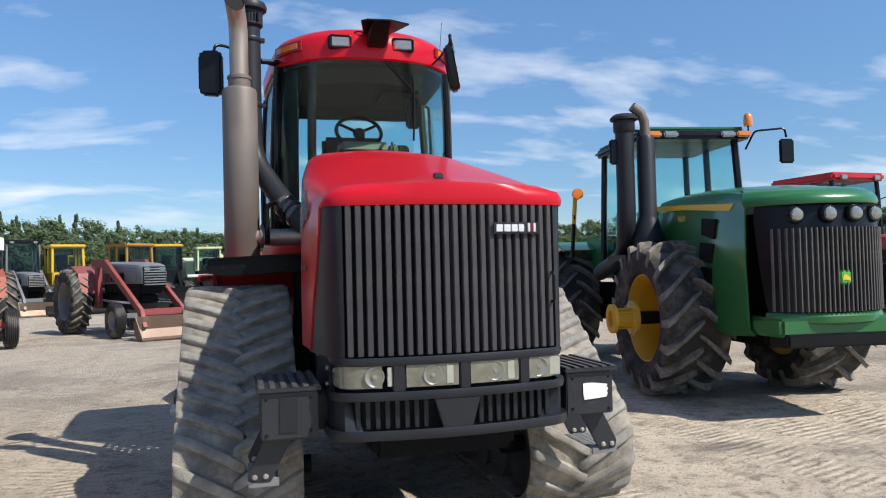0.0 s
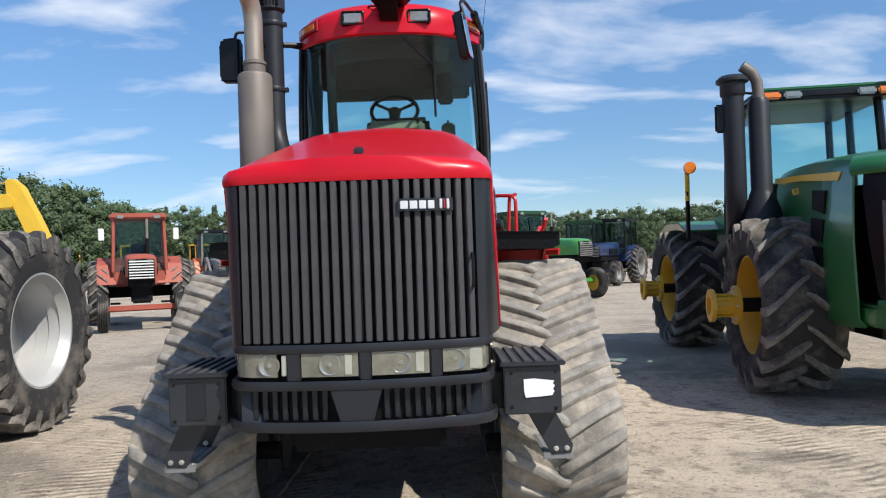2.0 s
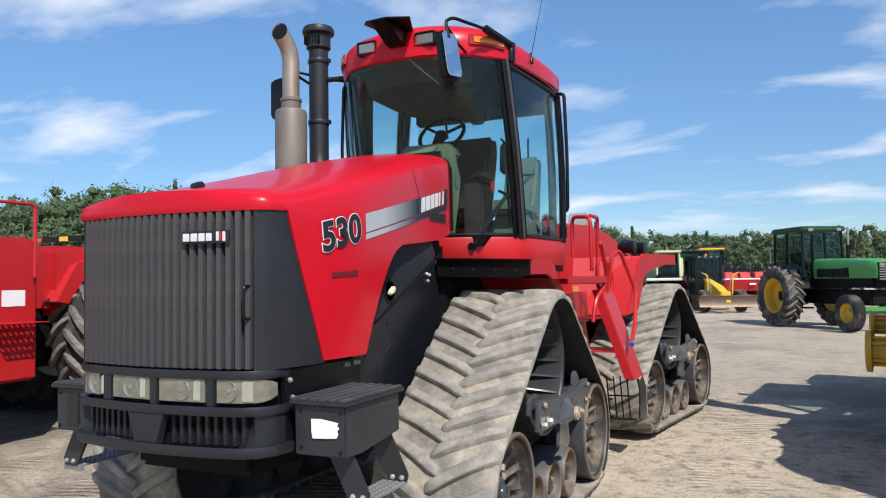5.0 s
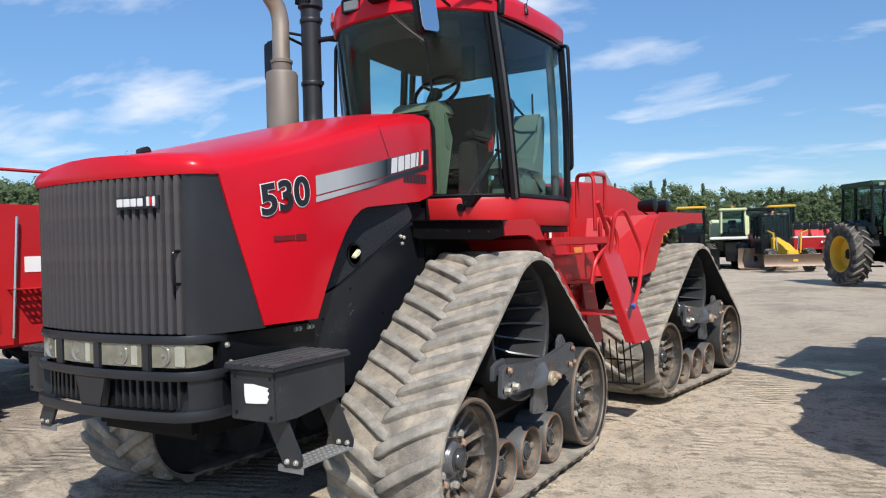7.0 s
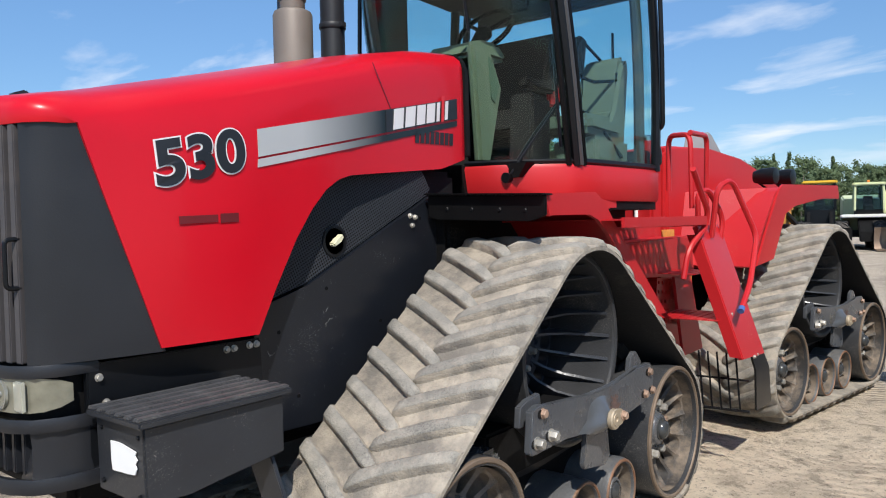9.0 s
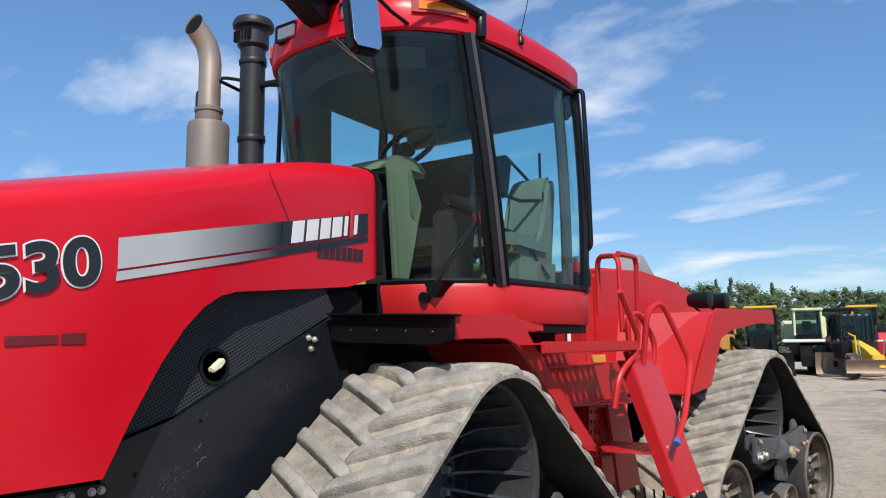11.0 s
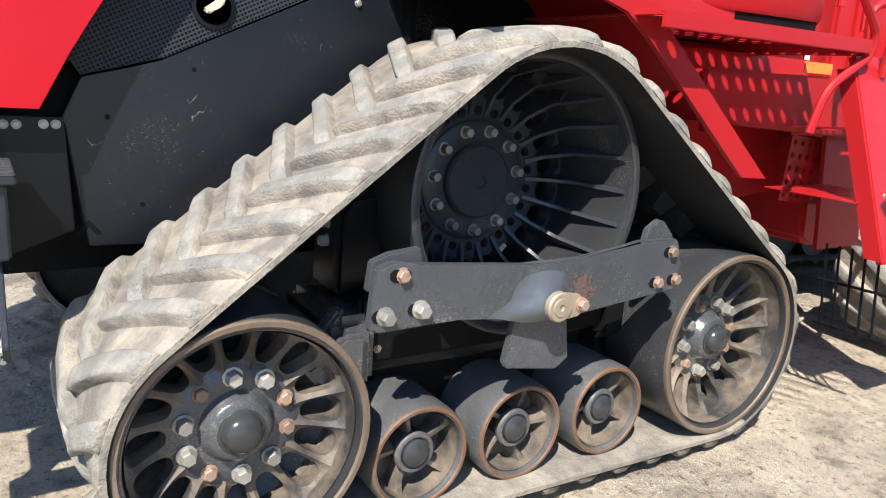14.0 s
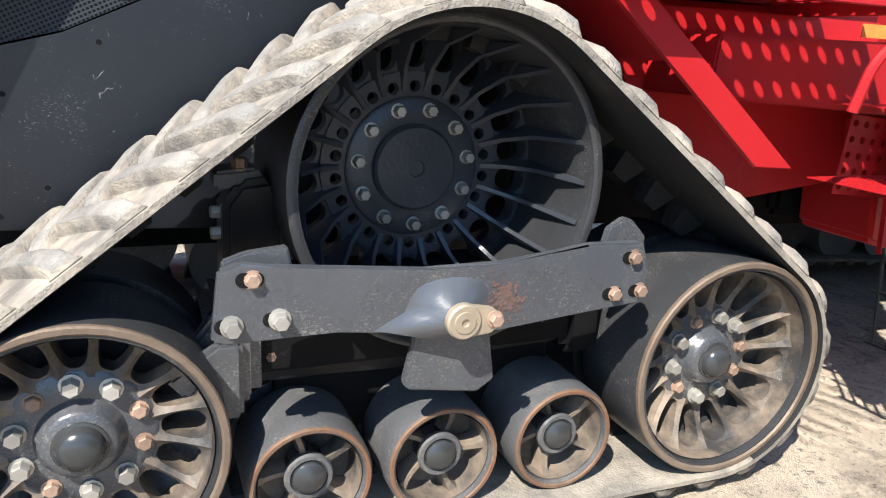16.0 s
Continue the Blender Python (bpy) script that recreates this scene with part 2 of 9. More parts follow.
BOLT = surf("dull_zinc_bolt", (0.42, 0.40, 0.36), 0.5, 0.6, 0.2, 30.0, 0.1, 90, rust=0.15, each=0.3)
BOLT_RUST = surf("rusty_bolt", (0.33, 0.225, 0.165), 0.65, 0.3, 0.3, 30.0, 0.2, 90, rust=0.32, each=0.25)
CHROME = surf("bright_steel", (0.62, 0.62, 0.62), 0.22, 1.0, 0.05, 8.0, 0.0)
MUFFLER = surf("heat_stained_steel", (0.165, 0.142, 0.124), 0.55, 0.2, 0.3, 3.0, 0.08, 60, rust=0.30, dust=0.15, dust_col=(0.30, 0.20, 0.13))
PIPE = surf("scorched_exhaust_steel", (0.36, 0.30, 0.24), 0.42, 0.6, 0.3, 5.0, 0.05, 60, rust=0.12, dust=0.35, dust_col=(0.36, 0.28, 0.20))
INTAKE = surf("dark_grey_intake", (0.018, 0.020, 0.025), 0.45, 0.0, 0.15, 5.0, 0.05, 90, spec=0.3)
GLASS = glass("cab_glass", (0.83, 0.945, 0.935), 0.9)
LENS = surf("hazed_headlamp_lens", (0.20, 0.195, 0.15), 0.16, 0.25, 0.45, 22.0, 0.10, 70, coat=1.0)
LENS_BULB = surf("headlamp_reflector", (0.30, 0.30, 0.27), 0.22, 0.5, 0.30, 30.0, 0.06, 80, coat=0.8)
AMBER = surf("amber_lens", (0.75, 0.20, 0.02), 0.25, 0.0, 0.1, 9.0, 0.05, coat=0.6)
WHITE = surf("white_sticker", (0.80, 0.80, 0.79), 0.5, 0.0, 0.05, 9.0, 0.02)
LINING = surf("dark_grey_cab_lining", (0.060, 0.061, 0.058), 0.85, 0.0, 0.25, 3.0, 0.10, 120, spec=0.12)
RIM_LINE = surf("worn_black_edge_trim", (0.05, 0.05, 0.052), 0.35, 0.0, 0.2, 5.0, 0.02)
RED_SHADED = surf("shaded_red_pocket", (0.30, 0.006, 0.012), 0.45, 0.0, 0.1, 3.0, 0.01)
OLIVE = surf("sage_cab_trim", (0.205, 0.188, 0.122), 0.6, 0.0, 0.08, 7.0, 0.15, 240)
PANEL = surf("scratched_black_panel", (0.0068, 0.0084, 0.0125), 0.32, 0.0, 0.25, 3.0, 0.02, 50, dust=0.10, dust_col=(0.032, 0.034, 0.038), speck=0.25, speck_col=(0.2, 0.2, 0.2), spec=0.5, scratch=0.75)
GLOSS_BLACK = surf("gloss_black_plastic", (0.0035, 0.0035, 0.004), 0.30, 0.0, 0.2, 5.0, 0.01, spec=0.15)
MIRROR = surf("mirror_glass", (0.9, 0.9, 0.9), 0.02, 1.0, 0.0, 3.0, 0.0)
SEAT = surf("dark_seat_fabric", (0.030, 0.014, 0.014), 0.85, 0.0, 0.2, 8.0, 0.3, 200)
BADGE_RED = surf("badge_red", (0.55, 0.02, 0.025), 0.35, 0.0, 0.05, 9.0, 0.0)
BADGE_BLACK = surf("badge_black", (0.012, 0.013, 0.016), 0.35, 0.0, 0.05, 9.0, 0.0)
BADGE_WHITE = surf("badge_silver_white", (0.66, 0.66, 0.67), 0.4, 0.0, 0.05, 9.0, 0.0)

LENS_PALE = surf("frosted_lamp_lens", (0.40, 0.40, 0.33), 0.22, 0.1, 0.2, 14.0, 0.05, 60, coat=0.8)
TYRE_LUG = surf("scuffed_tyre_lug", (0.075, 0.072, 0.068), 0.85, 0.0, 0.3, 6.0, 0.4, 70, dust=0.72, dust_col=(0.35, 0.315, 0.265), dscale=4.0, speck=0.4, spec=0.25)
STRIPE_YELLOW = surf("yellow_warning_label", (0.72, 0.50, 0.04), 0.45, 0, 0.2, 30)

# ---- mesh tools ----
def link_mesh(name, bm, material, smooth=38):
    if isinstance(bm, bpy.types.Mesh):
        me = bm
    else:
        bmesh.ops.recalc_face_normals(bm, faces=bm.faces[:])
        me = bpy.data.meshes.new(name)
        bm.to_mesh(me)
        bm.free()
        for p in me.polygons:
            p.use_smooth = True
        me.set_sharp_from_angle(angle=radians(smooth))
        me.materials.append(material)
    return new(name, me)


def part(name, bm, material, parent, label="", at=None, smooth=38):
    """One mesh object under a thing or a part. bm: a bmesh, or a mesh that is shared."""
    ob = link_mesh(name, bm, material, smooth)
    ob.parent = parent
    if at is not None:
        ob.matrix_basis = at
    if label:
        ob["label"] = label
    return ob


def thing(name, m, label, category, group="", kind=""):
    ob = new(name)
    ob.empty_display_size = 0.2
    ob.matrix_basis = m
    return tagged(ob, label, category, group, kind)


def solid(name, bm, material, label, category, group="", kind="", at=None, smooth=38):
    ob = link_mesh(name, bm, material, smooth)
    if at is not None:
        ob.matrix_basis = at
    return tagged(ob, label, category, group, kind)


def prism(poly, axis, a, b, bevel=0.0, bm=None):
    """A polygon pushed along an axis from a to b: x takes (y, z), y takes (x, z), z takes (x, y)."""
    out = bm or bmesh.new()
    put = {"x": lambda p, h: (h, p[0], p[1]), "y": lambda p, h: (p[0], h, p[1]), "z": lambda p, h: (p[0], p[1], h)}[axis]
    lo = [out.verts.new(put(p, a)) for p in poly]
    hi = [out.verts.new(put(p, b)) for p in poly]
    n = len(poly)
    fs = [out.faces.new(lo[::-1]), out.faces.new(hi)]
    fs += [out.faces.new((lo[i], lo[(i + 1) % n], hi[(i + 1) % n], hi[i])) for i in range(n)]
    if bevel:
        es = {e for f in fs for e in f.edges}
        bmesh.ops.bevel(out, geom=list(es), offset=bevel, segments=2, affect="EDGES", clamp_overlap=True)
    return out


def box(x0, x1, y0, y1, z0, z1, bevel=0.0, bm=None):
    return prism([(x0, y0), (x1, y0), (x1, y1), (x0, y1)], "z", z0, z1, bevel, bm)


def tube(pts, r, n=8, bm=None, closed=False, r_end=None):
    out = bm or bmesh.new()
    pts = [Vector(p) for p in pts]
    rings, up = [], Vector((0.31, 0.17, 0.93))
    m = len(pts)
    for i, p in enumerate(pts):
        d = (pts[(i + 1) % m if closed else min(i + 1, m - 1)] - pts[i - 1 if (closed or i) else 0]).normalized()
        a = d.cross(up).normalized()
        if i and not closed:
            a = (prev - d * prev.dot(d)).normalized()
        prev = a
        c = d.cross(a)
        rr = r if r_end is None else r + (r_end - r) * i / (m - 1)
        rings.append([out.verts.new(p + rr * (a * math.cos(2 * math.pi * k / n) + c * math.sin(2 * math.pi * k / n))) for k in range(n)])
    for i in range(m if closed else m - 1):
        q, s = rings[i], rings[(i + 1) % m]
        for k in range(n):
            out.faces.new((q[k], q[(k + 1) % n], s[(k + 1) % n], s[k]))
    if not closed:
        out.faces.new(rings[0][::-1]); out.faces.new(rings[-1])
    return out


def rounded(pts, r=0.06, n=4):
    """A path with its corners rounded."""
    pts = [Vector(p) for p in pts]
    out = [pts[0]]
    for a, b, c in zip(pts, pts[1:], pts[2:]):
        u, v = (a - b), (c - b)
        k = min(r, u.length * 0.45, v.length * 0.45)
        p, q = b + u.normalized() * k, b + v.normalized() * k
        out += [p.lerp(b, t).lerp(b.lerp(q, t), t) for t in [i / n for i in range(n + 1)]]
    return out + [pts[-1]]


def lathe(profile, axis="x", at=(0, 0, 0), n=32, bm=None, closed=False, caps=True):
    """(radius, along) pairs turned round an axis."""
    out = bm or bmesh.new()
    at = Vector(at)
    rows = []
    for r, h in profile:
        row = []
        for k in range(n):
            a = 2 * math.pi * k / n
            c, s = r * math.cos(a), r * math.sin(a)
            row.append(out.verts.new(at + Vector({"x": (h, c, s), "y": (c, h, s), "z": (c, s, h)}[axis])))
        rows.append(row)
    pairs = list(zip(rows, rows[1:])) + ([(rows[-1], rows[0])] if closed else [])
    for q, s in pairs:
        for k in range(n):
            out.faces.new((q[k], q[(k + 1) % n], s[(k + 1) % n], s[k]))
    if caps and not closed:
        out.faces.new(rows[0][::-1]); out.faces.new(rows[-1])
    return out


def grid(rows, bm=None, thick=0.0, both=False):
    """A sheet through rows of points; thick: pushed along its normals to give it a body."""
    out = bm or bmesh.new()
    vs = [[out.verts.new(p) for p in row] for row in rows]
    fs = []
    for a, b in zip(vs, vs[1:]):
        for k in range(len(a) - 1):
            if len({tuple(round(c, 5) for c in v.co) for v in (a[k], a[k + 1], b[k + 1], b[k])}) >= 3:
                try:
                    fs.append(out.faces.new((a[k], a[k + 1], b[k + 1], b[k])))
                except ValueError:
                    pass
    bmesh.ops.remove_doubles(out, verts=out.verts[:], dist=1e-5)
    if thick:
        fs = [f for f in out.faces]
        bmesh.ops.recalc_face_normals(out, faces=fs)
        bmesh.ops.solidify(out, geom=fs, thickness=thick)
    return out


def hexbolt(r=0.017, h=0.02):
    """A bolt head on a washer, along x."""
    bm = lathe([(r * 1.25, 0), (r * 1.25, h * 0.2), (r * 1.05, h * 0.22)], "x", n=12)
    lathe([(r, h * 0.2), (r, h * 0.85), (r * 0.82, h)], "x", n=6, bm=bm)
    return bm


def mesh_of(bm, name, material, smooth=38):
    """A mesh to be shared by alike pieces."""
    bmesh.ops.recalc_face_normals(bm, faces=bm.faces[:])
    me = bpy.data.meshes.new(name)
    bm.to_mesh(me); bm.free()
    for p in me.polygons:
        p.use_smooth = True
    me.set_sharp_from_angle(angle=radians(smooth))
    me.materials.append(material)
    return me


def lerp_table(table, v):
    return float(np.interp(v, [a for a, _ in table], [b for _, b in table]))


def letters(text, size, extrude=0.002, offset=0.0, shear=0.0):
    cu = bpy.data.curves.new("lettering", "FONT")
    cu.body, cu.size, cu.extrude, cu.offset, cu.shear = text, size, extrude, offset, shear
    ob = new("lettering", cu)
    me = bpy.data.meshes.new_from_object(ob)
    bpy.data.objects.remove(ob)
    bpy.data.curves.remove(cu)
    return me


BOLT_MESH = mesh_of(hexbolt(), "bolt", BOLT)
BOLT_RUST_MESH = mesh_of(hexbolt(), "bolt", BOLT_RUST)
BOLT_DARK = mesh_of(hexbolt(), "bolt", BLACK)
BIG_BOLT = mesh_of(hexbolt(0.02, 0.035), "bolt", BOLT)

# ---- ground ----
def ground_mesh():
    """One sheet to the horizon: fine and slightly uneven near by, coarse far off."""
    bm = bmesh.new()
    def axis(lo, hi, step):
        near = [lo + step * i for i in range(int((hi - lo) / step) + 1)]
        far_a, d, v = [], step, lo
        while v > -3000:
            d *= 1.5; v -= d; far_a.append(v)
        far_b, d, v = [], step, near[-1]
        while v < 3000:
            d *= 1.5; v += d; far_b.append(v)
        return far_a[::-1] + near + far_b
    xs, ys = axis(-7, 9, 0.16), axis(-4.5, 12, 0.16)
    rows = []
    for y in ys:
        row = []
        for x in xs:
            z = 0.030 * (noise.noise((x * 0.5, y * 0.5, 3.1)) - 0.25) + 0.016 * noise.noise((x * 2.1, y * 2.1, 7.7))
            if abs(x) > 30 or abs(y) > 40:
                z = -0.02
            row.append(bm.verts.new((x, y, z - 0.006)))
        rows.append(row)
    for a, b in zip(rows, rows[1:]):
        for k in range(len(a) - 1):
            bm.faces.new((a[k], a[k + 1], b[k + 1], b[k]))
    return bm


def ground_material():
    m, n, l, b = tree_of("dry_dirt_and_gravel")
    co = n.new("ShaderNodeTexCoord")
    def nz(scale, detail=6, rough=0.6, stretch=None, dist=0.0):
        t = n.new("ShaderNodeTexNoise")
        t.inputs["Scale"].default_value, t.inputs["Detail"].default_value, t.inputs["Roughness"].default_value = scale, detail, rough
        t.inputs["Distortion"].default_value = dist
        if stretch:
            mp = n.new("ShaderNodeMapping")
            mp.inputs["Scale"].default_value = stretch[:3]
            mp.inputs["Rotation"].default_value = (0, 0, radians(stretch[3]))
            l.new(co.outputs["Object"], mp.inputs[0]); l.new(mp.outputs[0], t.inputs["Vector"])
        else:
            l.new(co.outputs["Object"], t.inputs["Vector"])
        return t.outputs["Fac"]
    def ramp(src, a, b_, lo=0.0, hi=1.0):
        r = n.new("ShaderNodeMapRange")
        r.inputs["From Min"].default_value, r.inputs["From Max"].default_value = a, b_
        r.inputs["To Min"].default_value, r.inputs["To Max"].default_value = lo, hi
        l.new(src, r.inputs["Value"])
        return r.outputs[0]
    def mixc(f, a, c):
        mx = n.new("ShaderNodeMix"); mx.data_type = "RGBA"
        for key, v in (("A", a), ("B", c)):
            if isinstance(v, tuple):
                mx.inputs[key].default_value = (*v, 1)
            else:
                l.new(v, mx.inputs[key])
        l.new(f, mx.inputs["Factor"])
        return mx.outputs["Result"]
    sand, grey, dark = (0.66, 0.555, 0.43), (0.30, 0.26, 0.21), (0.12, 0.10, 0.08)
    col = mixc(ramp(nz(0.40, 7, 0.62, None, 0.6), 0.50, 0.60), sand, grey)
    col = mixc(ramp(nz(1.9, 9, 0.70, None, 0.4), 0.52, 0.64, 0.0, 0.60), col, (0.31, 0.26, 0.20))
    col = mixc(ramp(nz(6.5, 9, 0.70), 0.51, 0.62, 0.0, 0.65), col, (0.21, 0.175, 0.135))
    col = mixc(ramp(nz(1.1, 9, 0.70, None, 0.6), 0.53, 0.62, 0.0, 0.85), col, (0.74, 0.63, 0.49))
    # the open yard farther off is packed grey gravel
    far = n.new("ShaderNodeVectorMath"); far.operation = "DISTANCE"; far.inputs[1].default_value = (2.0, -0.5, 0)
    l.new(co.outputs["Object"], far.inputs[0])
    edge = n.new("ShaderNodeMath"); edge.operation = "MULTIPLY_ADD"; edge.inputs[1].default_value = 9.0
    l.new(nz(0.35, 6, 0.65), edge.inputs[0]); l.new(far.outputs["Value"], edge.inputs[2])
    col = mixc(ramp(edge.outputs[0], 9.0, 13.0, 0.0, 0.62), col, (0.33, 0.285, 0.235))
    col = mixc(ramp(nz(34, 8, 0.72), 0.55, 0.63, 0.0, 0.75), col, dark)
    col = mixc(ramp(nz(60, 6, 0.72), 0.55, 0.63, 0.0, 0.6), col, (0.72, 0.625, 0.49))
    # tread prints: broken ridges in strips where machines have rolled
    def ridges(turn, scale, mask):
        wv = n.new("ShaderNodeTexWave")
        wv.inputs["Scale"].default_value, wv.inputs["Distortion"].default_value, wv.inputs["Detail"].default_value = scale, 3.0, 5
        wv.inputs["Detail Scale"].default_value = 1.6
        mp = n.new("ShaderNodeMapping"); mp.inputs["Rotation"].default_value = (0, 0, radians(turn))
        l.new(co.outputs["Object"], mp.inputs[0]); l.new(mp.outputs[0], wv.inputs["Vector"])
        mu = n.new("ShaderNodeMath"); mu.operation = "MULTIPLY"
        l.new(wv.outputs["Fac"], mu.inputs[0]); l.new(mask, mu.inputs[1])
        return mu.outputs[0]
    # prints of lugs in long lanes where machines have rolled, at two slants
    lane_a = ramp(nz(1.0, 4, 0.6, (1.1, 0.22, 1, 4)), 0.50, 0.60, 0.0, 0.62)
    lane_b = ramp(nz(1.0, 4, 0.6, (0.30, 0.95, 1, 12)), 0.52, 0.62, 0.0, 0.50)
    tread = n.new("ShaderNodeMath"); tread.operation = "ADD"
    l.new(ridges(72, 3.4, lane_a), tread.inputs[0]); l.new(ridges(112, 2.7, lane_b), tread.inputs[1])
    l.new(col, b.inputs["Base Color"])
    b.inputs["Roughness"].default_value = 0.95
    b.inputs["Specular IOR Level"].default_value = 0.15
    h1 = n.new("ShaderNodeMath"); h1.operation = "ADD"
    h2 = n.new("ShaderNodeMath"); h2.operation = "MULTIPLY_ADD"; h2.inputs[1].default_value = 0.32
    l.new(nz(9, 9, 0.75), h1.inputs[0]); l.new(tread.outputs[0], h1.inputs[1])
    l.new(nz(85, 5, 0.8), h2.inputs[0]); l.new(h1.outputs[0], h2.inputs[2])
    bp = n.new("ShaderNodeBump"); bp.inputs["Strength"].default_value = 1.0; bp.inputs["Distance"].default_value = 0.045
    l.new(h2.outputs[0], bp.inputs["Height"]); l.new(bp.outputs[0], b.inputs["Normal"])
    return m


solid("ground", ground_mesh(), ground_material(), "dry sandy dirt yard with grey gravel and tread prints", "ground", kind="structure", smooth=180)


def gravel():
    """Loose stones and clods, many small faceted lumps."""
    rnd = random.Random(21)
    verts, faces = [], []
    for _ in range(14000):
        x, y = rnd.uniform(-6, 7.5), rnd.uniform(-3.6, 9)
        if noise.noise((x * 0.6, y * 0.6, 5.0)) < rnd.uniform(-0.5, 0.4):
            continue
        z = 0.030 * (noise.noise((x * 0.5, y * 0.5, 3.1)) - 0.25) + 0.016 * noise.noise((x * 2.1, y * 2.1, 7.7)) - 0.006
        s = 0.003 + 0.015 * rnd.random() ** 5
        a = rnd.uniform(0, 3.14)
        ca, sa = s * math.cos(a), s * math.sin(a)
        k = rnd.uniform(0.55, 1.2)
        b = len(verts)
        verts.extend([(x + ca, y + sa, z), (x - sa * k, y + ca * k, z), (x - ca, y - sa, z), (x + sa * k, y - ca * k, z), (x + rnd.uniform(-0.4, 0.4) * s, y + rnd.uniform(-0.4, 0.4) * s, z + s * rnd.uniform(0.5, 1.0)), (x, y, z - s)])
        for i in range(4):
            faces.append((b + i, b + (i + 1) % 4, b + 4)); faces.append((b + (i + 1) % 4, b + i, b + 5))
    me = bpy.data.meshes.new("gravel")
    me.from_pydata(verts, [], faces)
    me.materials.append(surf("pale_stone", (0.36, 0.30, 0.225), 0.9, 0, 0.45, 3.0, 0.2))
    return me


tagged(new("gravel", gravel()), "loose pale stones and clods on the dirt", "gravel", kind="stuff")

# ---- the tracked tractor: track units ----
IDLER_F, IDLER_R, DRIVE = (-0.88, 0.415, 0.315), (0.895, 0.405, 0.342), (0.0, 0.967, 0.422)   # along, up, radius, from the axle
BELT_X, BELT_HALF, BELT_THICK, LUG = 0.990, 0.336, 0.027, 0.036


def belt_loop(count=170):
    """Points round the three wheels, even along the way, starting under the front one and climbing."""
    pts = []
    for u, z, r in (IDLER_F, IDLER_R, DRIVE):
        pts += [(u + r * math.cos(a), z + r * math.sin(a)) for a in np.linspace(0, 2 * math.pi, 180, endpoint=False)]
    pts = sorted(pts)
    def half(ps):
        h = []
        for p in ps:
            while len(h) > 1 and (h[-1][0] - h[-2][0]) * (p[1] - h[-2][1]) - (h[-1][1] - h[-2][1]) * (p[0] - h[-2][0]) <= 0:
                h.pop()
            h.append(p)
        return h[:-1]
    hull = half(pts) + half(pts[::-1])          # runs against the clock
    hull = hull[::-1]                           # up the front, over the top, down the back
    p = np.array(hull + hull[:1])
    s = np.concatenate([[0], np.cumsum(np.hypot(*np.diff(p, axis=0).T))])
    total = s[-1]
    def at(v):
        v = v % total
        y, z = np.interp(v, s, p[:, 0]), np.interp(v, s, p[:, 1])
        y2, z2 = np.interp((v + 0.012) % total, s, p[:, 0]), np.interp((v + 0.012) % total, s, p[:, 1])
        y1, z1 = np.interp((v - 0.012) % total, s, p[:, 0]), np.interp((v - 0.012) % total, s, p[:, 1])
        t = Vector((0, y2 - y1, z2 - z1)).normalized()
        return Vector((0, y, z)), Vector((0, -t.z, t.y))      # place, outward normal
    return at, total


def belt_mesh():
    at, total = belt_loop()
    bm = bmesh.new()
    n = 150
    section = [(-BELT_HALF, 0.004), (-BELT_HALF + 0.012, 0.0), (BELT_HALF - 0.012, 0.0), (BELT_HALF, 0.004), (BELT_HALF, BELT_THICK - 0.008),
               (BELT_HALF - 0.01, BELT_THICK), (-BELT_HALF + 0.01, BELT_THICK), (-BELT_HALF, BELT_THICK - 0.008)]
    rings = []
    for i in range(n):
        p, nn = at(total * i / n)
        rings.append([bm.verts.new(p + nn * h + Vector((x, 0, 0))) for x, h in section])
    for i in range(n):
        a, b = rings[i], rings[(i + 1) % n]
        clean = a[1].co.z > 0.10          # dirt lies along the bottom run
        for k in range(len(section)):
            bm.faces.new((a[k], a[(k + 1) % len(section)], b[(k + 1) % len(section)], b[k])).material_index = 1 if k < 3 and clean else 0
    return bm


def tooth_mesh():
    """A guide tooth: a blunt pyramid pointing down."""
    bm = bmesh.new()
    base = [bm.verts.new((x, a, 0.003)) for a, x in ((-0.05, -0.045), (0.05, -0.045), (0.05, 0.045), (-0.05, 0.045))]
    tip = [bm.verts.new((x, a, -0.07)) for a, x in ((-0.03, -0.025), (0.03, -0.025), (0.03, 0.025), (-0.03, 0.025))]
    bm.faces.new(tip); bm.faces.new(base)
    for k in range(4):
        bm.faces.new((base[k], base[(k + 1) % 4], tip[(k + 1) % 4], tip[k]))
    return bm


def tooth_places():
    at, total = belt_loop()
    res = []
    for i in range(LUGS):
        p, nn = at(total / LUGS * (i + 0.25))
        res.append(Matrix.Translation(p) @ Matrix(((1, 0, 0, 0), (0, nn.z, nn.y, 0), (0, -nn.y, nn.z, 0), (0, 0, 0, 1))))
    return res


LUGS = 39


